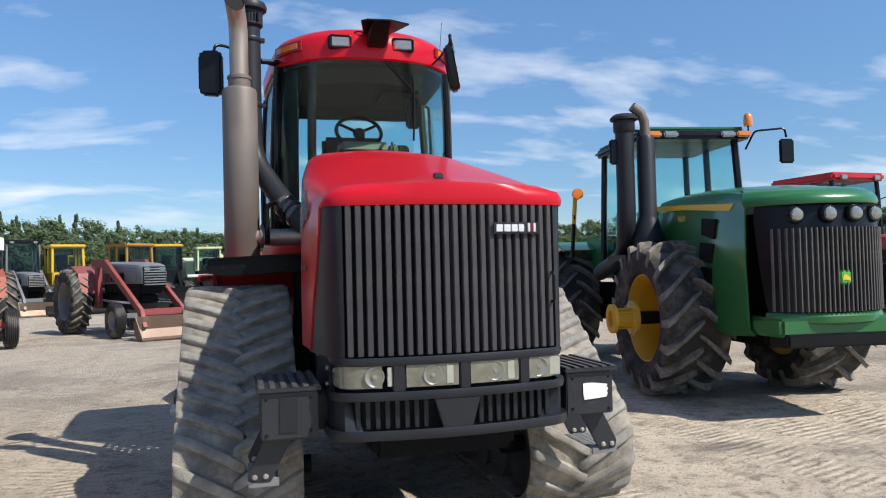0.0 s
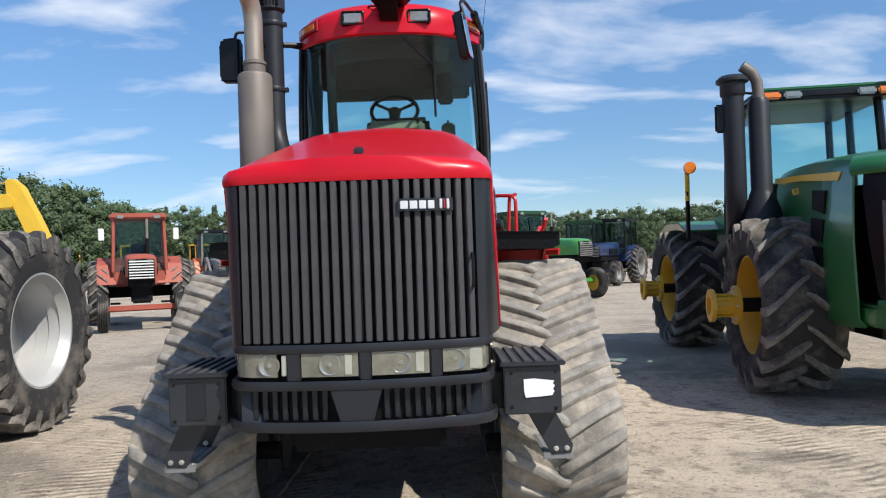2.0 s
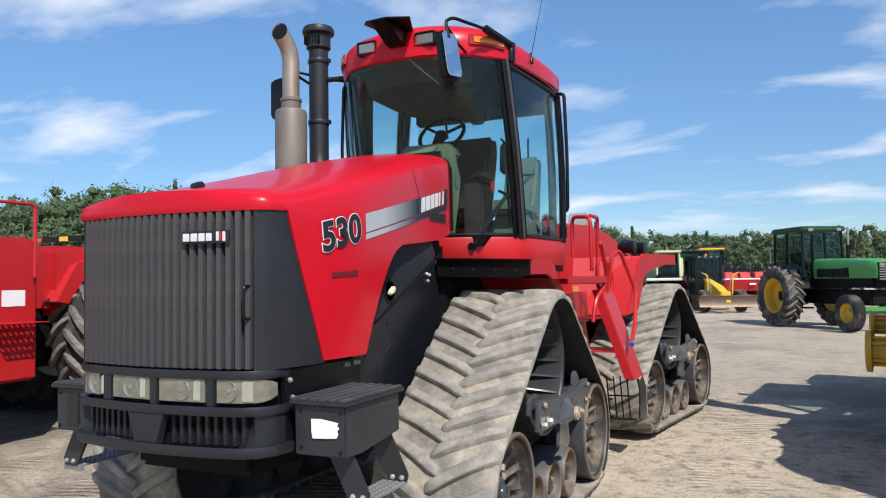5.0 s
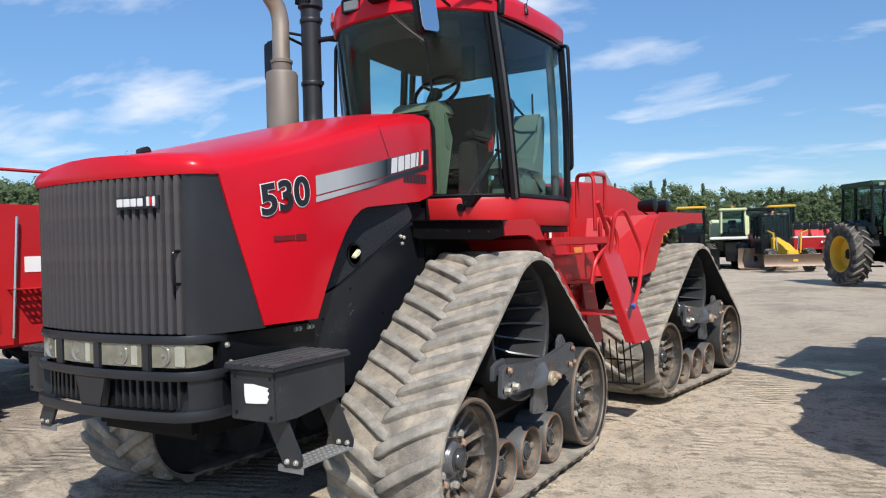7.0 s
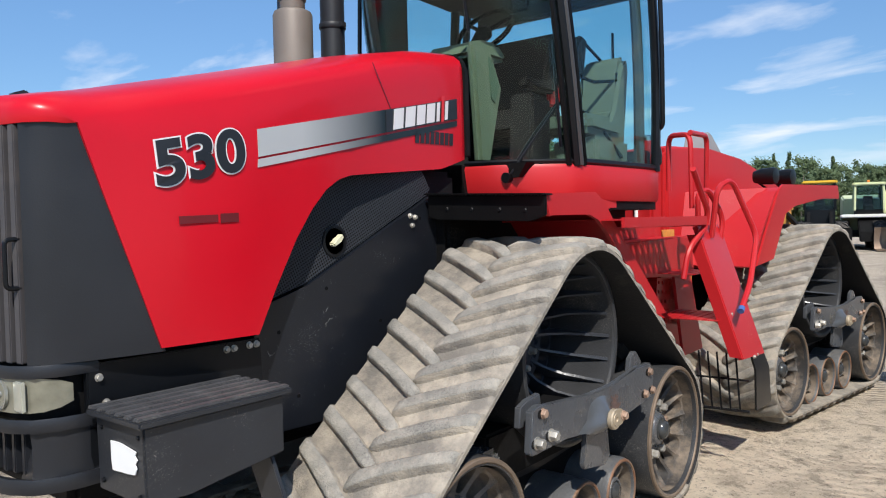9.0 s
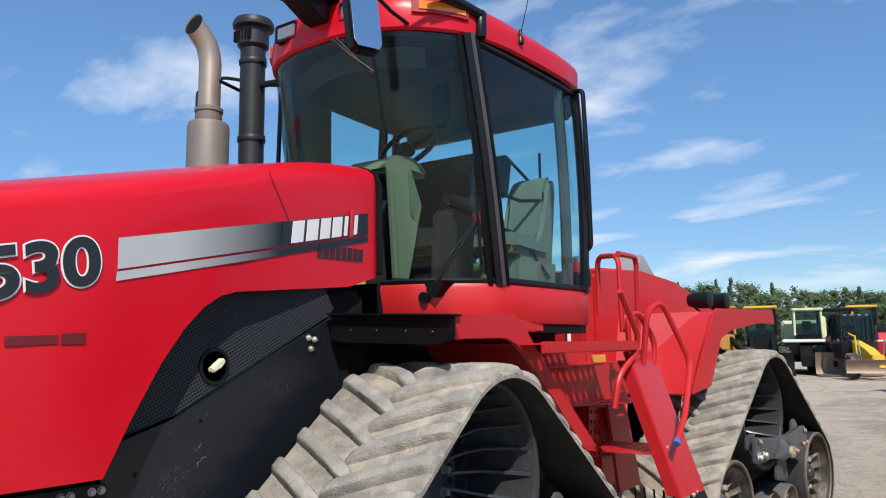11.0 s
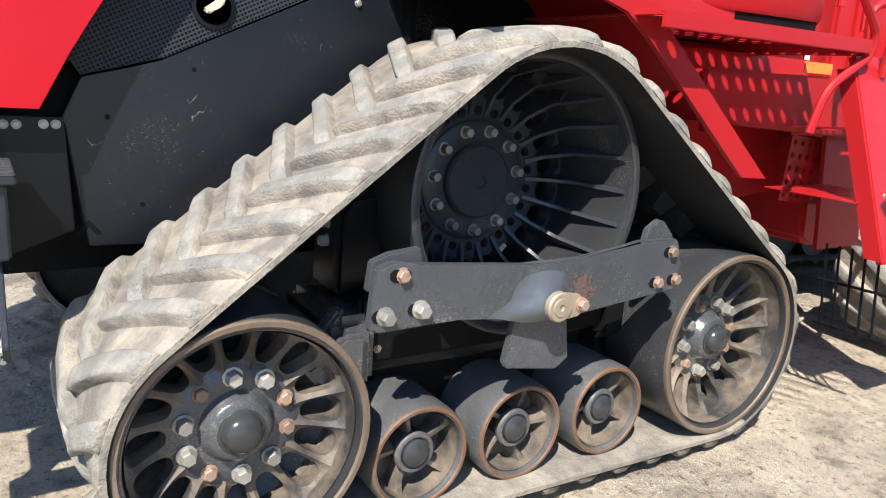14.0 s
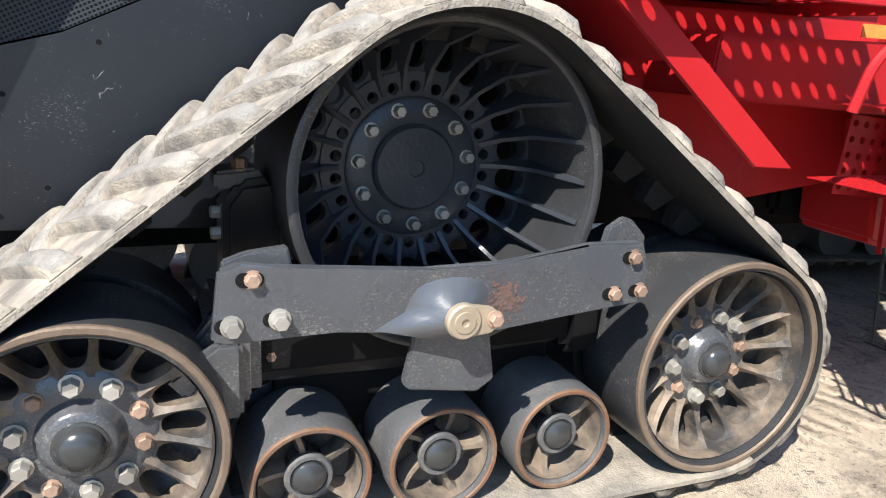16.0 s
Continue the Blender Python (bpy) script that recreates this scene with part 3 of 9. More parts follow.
def lug_mesh(side, i, rnd):
    """One moulded bar, rounded and worn, from the belt's middle out to its edge."""
    at, total = belt_loop()
    bm = bmesh.new()
    s0 = total / LUGS * (i + (0.5 if side > 0 else 0.0))
    rows = []
    wear = rnd.uniform(-0.004, 0.003)
    for j, f in enumerate((-0.11, -0.06, 0.05, 0.25, 0.5, 0.75, 0.90, 0.97, 1.003)):
        x = side * (BELT_HALF - 0.002) * f
        s = s0 + 0.165 * max(f, 0) ** 0.9 + min(f, 0) * 0.1
        hgt = (LUG + wear + rnd.uniform(-0.002, 0.002)) * (0.05, 0.62, 0.97, 1.0, 1.0, 0.98, 0.90, 0.66, 0.25)[j]
        wb = 0.037 * (0.6, 0.85, 1, 1, 1, 1.02, 1.06, 1.08, 1.05)[j]
        wt = 0.024 * (0.5, 0.8, 1, 1, 1, 1, 1, 0.9, 0.8)[j]
        row = []
        for ds, h in ((-wb, -0.004), (-wb * 0.84, hgt * 0.20), (-wt * 1.14, hgt * 0.88), (-wt * 0.8, hgt), (wt * 0.8, hgt), (wt * 1.14, hgt * 0.88), (wb * 0.84, hgt * 0.20), (wb, -0.004)):
            p, nn = at(s + ds + rnd.uniform(-0.0016, 0.0016))
            row.append(bm.verts.new(p + nn * (BELT_THICK + h) + Vector((x, 0, 0))))
        rows.append(row)
    for a, b in zip(rows, rows[1:]):
        for k in range(7):
            f = bm.faces.new((a[k], a[k + 1], b[k + 1], b[k]))
            f.material_index = 1 if 2 <= k <= 4 else 0
    bm.faces.new(rows[0]); bm.faces.new(rows[-1][::-1])
    return bm


def blades(n, r0, r1, x0, x1, w0, w1, bend, bm, depth=0.055):
    """n curved spokes between two radii; bend: how far the outer end runs ahead, in radians."""
    for i in range(n):
        a0 = 2 * math.pi * i / n
        rows = []
        for j in range(5):
            f = j / 4
            r = r0 + (r1 - r0) * f
            a = a0 + bend * f * f
            w = (w0 + (w1 - w0) * f) * (1.45, 1.05, 0.95, 1.05, 1.6)[j] / r / 2
            x = x0 + (x1 - x0) * f
            d = depth * (0.75 + 0.25 * f)
            rows.append([bm.verts.new((xx, r * math.cos(aa), r * math.sin(aa))) for xx, aa in ((x, a - w * 0.45), (x, a + w * 0.45), (x - d, a + w), (x - d, a - w))])
        for p, q in zip(rows, rows[1:]):
            for k in range(4):
                bm.faces.new((p[k], p[(k + 1) % 4], q[(k + 1) % 4], q[k]))
        bm.faces.new(rows[0]); bm.faces.new(rows[-1][::-1])
    return bm


def holed_ring(n, r0, r1, x, thick, hole, bm, turn=0.0, long=1.0):
    """A ring of n sectors, each with a hole right through it. hole: radius; long: how far it is stretched outward."""
    for i in range(n):
        a0, a1 = 2 * math.pi * i / n + turn, 2 * math.pi * (i + 1) / n + turn
        am, rm = (a0 + a1) / 2, (r0 + r1) / 2
        rim = [(r0, a0 + (a1 - a0) * k / 4) for k in range(4)] + [(r0 + (r1 - r0) * k / 4, a1) for k in range(4)] + \
              [(r1, a1 - (a1 - a0) * k / 4) for k in range(4)] + [(r1 - (r1 - r0) * k / 4, a0) for k in range(4)]
        outer = [Vector((r * math.cos(a), r * math.sin(a))) for r, a in rim]
        c = Vector((rm * math.cos(am), rm * math.sin(am)))
        er, et = Vector((math.cos(am), math.sin(am))), Vector((-math.sin(am), math.cos(am)))
        inner = []
        for q in outer:
            d = q - c
            k = math.atan2(d.dot(et), d.dot(er))
            inner.append(c + er * hole * long * math.cos(k) + et * hole * math.sin(k))
        of, inf = [bm.verts.new((x, *q)) for q in outer], [bm.verts.new((x, *q)) for q in inner]
        ib = [bm.verts.new((x - thick, *q)) for q in inner]
        for k in range(16):
            j = (k + 1) % 16
            bm.faces.new((of[k], of[j], inf[j], inf[k])); bm.faces.new((inf[k], inf[j], ib[j], ib[k]))
    return bm


CAP = surf("oily_dark_hub_cap", (0.055, 0.058, 0.060), 0.20, 0.3, 0.3, 9.0, 0.05, 60, dust=0.25, dust_col=(0.16, 0.13, 0.10))


def slotted_web(n, r0, r1, x0, x1, bm):
    """A dished wheel web with n long slots right through it and a raised rib on each spoke between them."""
    def put(rr, aa, dx=0.0):
        f = (rr - r0) / (r1 - r0)
        return bm.verts.new((x0 + (x1 - x0) * f * f + dx, rr * math.cos(aa), rr * math.sin(aa)))
    step = 2 * math.pi / n
    for i in range(n):
        a0, bend = step * i, 0.035
        def lean(rr):
            return bend * ((rr - r0) / (r1 - r0)) ** 2
        rim = [(r0, -0.5 + k / 4) for k in range(4)] + [(r0 + (r1 - r0) * k / 6, 0.5) for k in range(6)] + [(r1, 0.5 - k / 4) for k in range(4)] + [(r1 - (r1 - r0) * k / 6, -0.5) for k in range(6)]
        rm, half = (r0 + r1) / 2 + 0.002, (r1 - r0) / 2 - 0.016
        slot = []
        for rr, ff in rim:
            u, v = (rr - rm) / ((r1 - r0) / 2), ff * 2
            k = (abs(u) ** 3 + abs(v) ** 3) ** (1 / 3)
            sr = rm + half * u / k
            slot.append((sr, (0.425 * (0.80 + 0.22 * (sr - r0) / (r1 - r0))) * v / k))
        of = [put(rr, a0 + ff * step + lean(rr), 0.010 if abs(ff) > 0.49 else 0.0) for rr, ff in rim]
        inn = [put(rr, a0 + ff * step + lean(rr), -0.002) for rr, ff in slot]
        back = [put(rr, a0 + ff * step * 0.94 + lean(rr), -0.060) for rr, ff in slot]
        for k in range(20):
            j = (k + 1) % 20
            bm.faces.new((of[k], of[j], inn[j], inn[k])); bm.faces.new((inn[k], inn[j], back[j], back[k]))
    bmesh.ops.remove_doubles(bm, verts=bm.verts[:], dist=0.0006)
    return bm


def idler_meshes(r):
    drum = lathe([(r - 0.03, -0.255), (r, -0.26), (r, -0.03), (r - 0.05, -0.03), (r - 0.05, 0.03), (r, 0.03), (r, 0.305), (r - 0.004, 0.318), (r - 0.028, 0.318),
                  (r - 0.034, 0.29), (r - 0.038, 0.14), (0.10, 0.06), (0.10, -0.15)], "x", n=48)
    edge = lathe([(r - 0.001, 0.304), (r - 0.001, 0.319), (r - 0.005, 0.324), (r - 0.017, 0.324), (r - 0.023, 0.317), (r - 0.0245, 0.304)], "x", n=48, closed=True)
    spokes = slotted_web(16, 0.150, r - 0.032, 0.196, 0.252, bmesh.new())
    hub = lathe([(0.168, 0.13), (0.168, 0.192), (0.158, 0.200), (0.098, 0.202), (0.088, 0.212), (0.082, 0.232), (0.072, 0.240), (0.05, 0.242)], "x", n=32)
    cap = lathe([(0.060, 0.236), (0.060, 0.246), (0.053, 0.248), (0.051, 0.260), (0.041, 0.273), (0.023, 0.281), (0.006, 0.283)], "x", n=24)
    well = lathe([(r - 0.0365, 0.300), (r - 0.0395, 0.20), (r - 0.0415, 0.12)], "x", n=48, caps=False)
    return {"rim_well": mesh_of(well, "rim_well", SPOKE), "idler_wheel": mesh_of(drum, "idler_wheel", WHEEL), "rim_edge": mesh_of(edge, "rim_edge", RIM_RUST), "spokes": mesh_of(spokes, "spokes", SPOKE),
            "hub": mesh_of(hub, "hub", STEEL), "hub_cap": mesh_of(cap, "hub_cap", CAP)}


def roller_meshes():
    r = 0.162
    drum = lathe([(r - 0.02, -0.25), (r, -0.255), (r, -0.03), (r - 0.04, -0.03), (r - 0.04, 0.03), (r, 0.03), (r, 0.245), (r - 0.006, 0.262), (r - 0.022, 0.262),
                  (r - 0.027, 0.24), (r - 0.028, 0.15), (0.05, 0.13)], "x", n=36)
    edge = lathe([(r - 0.004, 0.254), (r - 0.006, 0.264), (r - 0.009, 0.267), (r - 0.017, 0.267), (r - 0.020, 0.262), (r - 0.0215, 0.254)], "x", n=36, closed=True)
    spokes = blades(5, 0.045, r - 0.026, 0.205, 0.225, 0.022, 0.036, 0.12, bmesh.new(), 0.06)
    cap = lathe([(0.056, 0.16), (0.056, 0.215), (0.048, 0.225), (0.044, 0.225), (0.043, 0.236), (0.03, 0.248), (0.004, 0.252)], "x", n=20)
    well = lathe([(r - 0.0290, 0.250), (r - 0.0310, 0.170), (r - 0.040, 0.156), (0.05, 0.136)], "x", n=36, caps=False)
    collar = lathe([(0.060, 0.205), (0.064, 0.224), (0.060, 0.232), (0.050, 0.232), (0.046, 0.222), (0.046, 0.205)], "x", n=24, closed=True)
    return {"hub_collar": mesh_of(collar, "hub_collar", DRUM), "rim_well": mesh_of(well, "rim_well", SPOKE), "road_roller": mesh_of(drum, "road_roller", DRUM), "rim_edge": mesh_of(edge, "rim_edge", RIM_ORANGE), "spokes": mesh_of(spokes, "spokes", SPOKE),
            "hub_cap": mesh_of(cap, "hub_cap", CAP)}


def drive_meshes():
    r = DRIVE[2]
    barrel = lathe([(r - 0.03, -0.26), (r, -0.265), (r, 0.205), (r - 0.004, 0.22), (r - 0.026, 0.22), (r - 0.03, 0.20), (r - 0.034, 0.02), (r - 0.040, -0.20)], "x", n=64, caps=False)
    disc = holed_ring(22, 0.185, 0.268, -0.112, 0.04, 0.0165, bmesh.new())
    holed_ring(22, 0.268, 0.385, -0.124, 0.05, 0.041, disc, long=1.22)
    lathe([(0.268, -0.124), (0.268, -0.112)], "x", n=88, bm=disc, caps=False)
    bmesh.ops.remove_doubles(disc, verts=disc.verts[:], dist=0.0006)
    fins = bmesh.new()
    for a in (0.0,):
        rows = []
        for rr, x, w in ((0.215, -0.108, 0.010), (0.28, -0.080, 0.008), (0.345, -0.005, 0.008), (r - 0.036, 0.195, 0.010)):
            w = w / rr
            rows.append([fins.verts.new((xx, rr * math.cos(aa), rr * math.sin(aa))) for xx, aa in ((x, a - w * 0.7), (x, a + w * 0.7), (-0.13, a + w * 1.4), (-0.13, a - w * 1.4))])
        for p, q in zip(rows, rows[1:]):
            for k in range(4):
                fins.faces.new((p[k], p[(k + 1) % 4], q[(k + 1) % 4], q[k]))
        fins.faces.new(rows[0]); fins.faces.new(rows[-1][::-1])
    hub = lathe([(0.20, -0.24), (0.20, -0.108), (0.192, -0.102), (0.124, -0.102), (0.122, -0.084), (0.114, -0.076), (0.024, -0.072), (0.022, -0.078), (0.004, -0.078)], "x", n=40)
    edge = lathe([(r + 0.001, 0.205), (r + 0.001, 0.221), (r - 0.006, 0.224), (r - 0.018, 0.224), (r - 0.026, 0.219), (r - 0.0295, 0.207)], "x", n=64, closed=True)
    return {"drive_wheel": mesh_of(barrel, "drive_wheel", WHEEL), "disc": mesh_of(disc, "disc", DISC), "fin": mesh_of(fins, "fin", DISC),
            "hub": mesh_of(hub, "hub", DISC), "rim_edge": mesh_of(edge, "rim_edge", WHEEL)}


BELT_MESH = mesh_of(belt_mesh(), "track_belt", RUBBER, 50)
BELT_MESH.materials.append(RUBBER_IN)
TOOTH = mesh_of(tooth_mesh(), "guide_tooth", RUBBER_IN)
TOOTH_PLACES = tooth_places()
LUG_MESHES = []
lug_rnd = random.Random(5)
for side in (-1, 1):
    for i in range(LUGS):
        LUG_MESHES.append(mesh_of(lug_mesh(side, i, lug_rnd), "lug", RUBBER, 75))
        LUG_MESHES[-1].materials.append(LUG_TOP)
IDLERS, ROLLER, DRIVER = (idler_meshes(IDLER_F[2]), idler_meshes(IDLER_R[2])), roller_meshes(), drive_meshes()
BEAM_POLY = [(-0.607, -0.02), (-0.59, 0.135), (-0.545, 0.150), (-0.47, 0.137), (-0.13, 0.108), (0.07, 0.104), (0.31, 0.145), (0.472, 0.142), (0.502, 0.06),
             (0.475, -0.025), (0.20, -0.045), (0.06, -0.058), (-0.12, -0.058), (-0.22, -0.035), (-0.34, -0.022), (-0.58, -0.030)]
BEAM_MESH = mesh_of(prism([(u, z + 0.70) for u, z in BEAM_POLY], "x", 0.0, 0.032, 0.006), "walking_beam", STEEL)
def boss_mesh():
    """A smooth swelling forged out of the beam, long towards the front, falling to its lower edge."""
    rows = []
    low = ((-0.34, -0.020), (-0.22, -0.033), (-0.12, -0.056), (0.06, -0.056), (0.20, -0.043))
    for f in np.linspace(0, 1, 13):
        row = []
        for u in np.linspace(-0.33, 0.13, 25):
            z0 = lerp_table(low, u)
            z, c = z0 + (0.103 - z0) * f, u + 0.062
            wide = 0.062 if c > 0 else 0.070 + 1.3 * max(0, -z + 0.01)
            h = 0.066 * math.exp(-(c / wide) ** 2 - (z / 0.062) ** 2)
            h -= 0.012 * max(0, abs(z - 0.02) - 0.055) / 0.03
            row.append((h - 0.0035, u, z + 0.70))
        rows.append(row)
    return grid(rows)
BOSS_MESH = mesh_of(boss_mesh(), "boss", surf("rubbed_forged_boss", (0.085, 0.091, 0.100), 0.28, 0.2, 0.3, 6.0, 0.06, 60, dust=0.15, dust_col=(0.15, 0.14, 0.125), spec=0.8), 60)
def pin_mesh():
    bm = lathe([(0.043, 0), (0.043, 0.016), (0.039, 0.021), (0.027, 0.021), (0.026, 0.024), (0.010, 0.024), (0.008, 0.019), (0.003, 0.019)], "x", n=24)
    prism([(0.0, 0.042), (0.070, 0.030), (0.092, 0.012), (0.092, -0.020), (0.070, -0.036), (0.0, -0.042)], "x", 0, 0.014, 0.003, bm)
    return bm
PIN_MESH = mesh_of(pin_mesh(), "pin", surf("bare_pin_steel", (0.40, 0.33, 0.24), 0.55, 0.4, 0.15, 14, 0.1, rust=0.12))
BEAM_TABS = (mesh_of(prism([(0.40, 0.80), (0.415, 0.862), (0.462, 0.890), (0.485, 0.885), (0.535, 0.835), (0.535, 0.78)], "x", -0.070, -0.045, 0.004), "beam_tab", STEEL),
             mesh_of(prism([(-0.585, 0.76), (-0.575, 0.838), (-0.525, 0.856), (-0.435, 0.866), (-0.425, 0.82), (-0.45, 0.76)], "x", -0.055, -0.030, 0.004), "beam_tab", STEEL))
SLOT_MESH = mesh_of(prism([(0.018 * math.cos(a) + 0.012 * (1 if math.cos(a) > 0 else -1) - 0.006, 0.017 * math.sin(a)) for a in np.linspace(0.1, 2 * math.pi + 0.1, 14, endpoint=False)], "x", 0.0, 0.0025), "bolt_slot", DARK)
def stain_mesh():
    """Flakes of bare rust, thickest beside the pin."""
    rnd, bm = random.Random(8), bmesh.new()
    for _ in range(150):
        u, z = rnd.gauss(0, 0.034), rnd.gauss(0, 0.032)
        u -= 0.55 * z
        r = rnd.uniform(0.003, 0.010) * max(0.4, 1.2 - math.hypot(u, z) / 0.08)
        if abs(z) < 0.075:
            vs = [bm.verts.new((rnd.uniform(0.0008, 0.0016), u + r * rnd.uniform(0.6, 1.3) * math.cos(a), z + r * rnd.uniform(0.6, 1.3) * math.sin(a))) for a in np.linspace(0, 5.5, 7)]
            bm.faces.new(vs)
    return bm
STAIN_MESH = mesh_of(stain_mesh(), "rust_patch", surf("bare_rust", (0.13, 0.075, 0.060), 0.8, 0.0, 0.45, 22.0, 0.3, 120, rust=0.25, speck=0.9, speck_col=(0.05, 0.05, 0.055), dust=0.4, dust_col=(0.07, 0.065, 0.065), dscale=16.0))
HANGER_MESH = mesh_of(prism([(-0.14, 0.66), (0.05, 0.66), (0.075, 0.50), (0.03, 0.47), (-0.155, 0.50), (-0.17, 0.52)], "x", 0.0, 0.02, 0.004), "hanger_plate", STEEL)
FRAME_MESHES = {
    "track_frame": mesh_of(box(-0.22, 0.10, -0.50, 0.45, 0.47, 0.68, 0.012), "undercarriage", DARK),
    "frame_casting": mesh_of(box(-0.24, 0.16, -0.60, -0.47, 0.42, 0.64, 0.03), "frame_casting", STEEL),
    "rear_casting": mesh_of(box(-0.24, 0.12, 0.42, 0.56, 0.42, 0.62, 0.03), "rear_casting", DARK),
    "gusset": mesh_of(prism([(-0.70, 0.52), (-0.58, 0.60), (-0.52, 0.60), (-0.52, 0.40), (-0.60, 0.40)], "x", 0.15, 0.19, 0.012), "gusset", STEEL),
    # black rail: its shade behind the beam is put into the colour
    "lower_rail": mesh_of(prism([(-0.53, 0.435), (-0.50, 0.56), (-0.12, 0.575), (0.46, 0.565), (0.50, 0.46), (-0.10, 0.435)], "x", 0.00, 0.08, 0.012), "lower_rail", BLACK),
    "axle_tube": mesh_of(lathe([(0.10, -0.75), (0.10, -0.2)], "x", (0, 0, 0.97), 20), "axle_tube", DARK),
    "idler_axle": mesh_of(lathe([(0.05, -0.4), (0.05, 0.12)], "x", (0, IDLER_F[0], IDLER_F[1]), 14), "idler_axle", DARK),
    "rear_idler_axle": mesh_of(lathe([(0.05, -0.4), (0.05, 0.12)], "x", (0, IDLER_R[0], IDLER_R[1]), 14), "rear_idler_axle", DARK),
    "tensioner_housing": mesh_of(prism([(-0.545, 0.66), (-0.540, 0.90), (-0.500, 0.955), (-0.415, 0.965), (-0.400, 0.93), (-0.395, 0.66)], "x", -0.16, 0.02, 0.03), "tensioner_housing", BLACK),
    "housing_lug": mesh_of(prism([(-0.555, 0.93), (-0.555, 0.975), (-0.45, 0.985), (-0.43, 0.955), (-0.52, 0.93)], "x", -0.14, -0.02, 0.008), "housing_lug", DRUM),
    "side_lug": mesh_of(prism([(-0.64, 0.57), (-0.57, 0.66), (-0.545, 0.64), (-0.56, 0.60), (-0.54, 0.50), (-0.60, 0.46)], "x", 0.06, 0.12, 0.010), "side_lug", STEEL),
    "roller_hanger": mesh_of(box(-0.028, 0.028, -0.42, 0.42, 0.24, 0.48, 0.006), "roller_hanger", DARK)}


def track_unit(owner, m, flip):
    """One three-cornered track under the tractor; m: the place of its axle on the ground, flip: -1 on the machine's right."""
    s = Matrix.Diagonal((flip, 1, 1, 1))
    def put(name, mesh, parent, x, u, z, label="", spin=0.0, grow=1.0):
        loc = Matrix.Translation((x, u, z)) @ Matrix.Rotation(spin, 4, "X") @ Matrix.Diagonal((1, grow, grow, 1))
        base = loc if parent is not owner else m @ s @ loc
        return part(name, mesh, None, parent, label, base)
    belt = put("track_belt", BELT_MESH, owner, BELT_X, 0, 0, "dusty grey rubber track belt with chevron lugs")
    for me in LUG_MESHES:
        put("lug", me, belt, 0, 0, 0)
    for tm in TOOTH_PLACES:
        part("guide_tooth", TOOTH, None, belt, "", tm)
    under = put("undercarriage", FRAME_MESHES["track_frame"], owner, BELT_X, 0, 0)
    for k in ("frame_casting", "rear_casting", "gusset", "lower_rail", "axle_tube", "idler_axle", "rear_idler_axle", "tensioner_housing", "housing_lug", "side_lug", "roller_hanger"):
        put(k, FRAME_MESHES[k], under, 0, 0, 0)
    part("bolt", BOLT_RUST_MESH, None, under, "rusty housing bolt", Matrix.Translation((-0.05, -0.490, 0.975)) @ Matrix.Rotation(radians(-90), 4, "Y") @ Matrix.Diagonal((1.6, 1.2, 1.2, 1)))
    for z in (0.868, 0.812):
        part("bolt", BOLT_MESH, None, under, "", Matrix.Translation((-0.05, -0.535, z)) @ Matrix.Rotation(radians(-90), 4, "Z") @ Matrix.Diagonal((1.6, 1.0, 1.0, 1)))
    part("bolt", BOLT_RUST_MESH, None, under, "", Matrix.Translation((0.08, -0.44, 0.515)))
    drive = put("drive_wheel", DRIVER["drive_wheel"], owner, BELT_X, DRIVE[0], DRIVE[1], "black spoked drive wheel")
    for k in ("disc", "hub", "rim_edge"):
        put(k, DRIVER[k], drive, 0, 0, 0)
    for i in range(22):
        put("fin", DRIVER["fin"], drive, 0, 0, 0, spin=2 * math.pi * i / 22)
    for i in range(11):
        a = 2 * math.pi * (i + 0.3) / 11
        put("bolt", BIG_BOLT, drive, -0.104, 0.166 * math.cos(a), 0.166 * math.sin(a), grow=0.85)
    for j, (u, z, r) in enumerate((IDLER_F, IDLER_R)):
        w = put("idler_wheel", IDLERS[j]["idler_wheel"], owner, BELT_X, u, z, "rust-edged black idler wheel", 0.4 + j)
        for k in ("rim_edge", "rim_well", "spokes", "hub", "hub_cap"):
            put(k, IDLERS[j][k], w, 0, 0, 0)
        for i in range(10):
            a = 2 * math.pi * i / 10
            put("bolt", BOLT_RUST_MESH if (i * 7 + j * 4) % 10 < 4 else BIG_BOLT, w, 0.200, 0.134 * math.cos(a), 0.134 * math.sin(a), grow=1.05)
    for j, u in enumerate((-0.37, -0.01, 0.36)):
        w = put("road_roller", ROLLER["road_roller"], owner, BELT_X, u, 0.232, "small rust-edged road roller", 0.7 * j + 0.5)
        for k in ("rim_edge", "rim_well", "spokes", "hub_cap", "hub_collar"):
            put(k, ROLLER[k], w, 0, 0, 0)
    beam = put("walking_beam", BEAM_MESH, owner, 1.325, 0, 0, "chipped black walking beam")
    put("boss", BOSS_MESH, beam, 0.031, 0, 0)
    put("pin", PIN_MESH, beam, 0.084, -0.058, 0.70)
    put("bolt", BOLT_RUST_MESH, beam, 0.098, 0.02, 0.70)
    put("hanger_plate", HANGER_MESH, beam, -0.01, 0, 0)
    put("rust_patch", STAIN_MESH, beam, 0.0325, 0.078, 0.722)
    for tab in BEAM_TABS:
        put("beam_tab", tab, beam, 0, 0, 0)
    for u, z, k in ((-0.52, 0.815, 1), (-0.565, 0.715, 0), (-0.465, 0.722, 0), (0.445, 0.804, 1), (0.395, 0.709, 1), (0.475, 0.712, 1)):
        put("bolt", BOLT_RUST_MESH if k else BIG_BOLT, beam, 0.03, u, z, grow=1.0)
        put("bolt_slot", SLOT_MESH, beam, 0.0318, u, z)


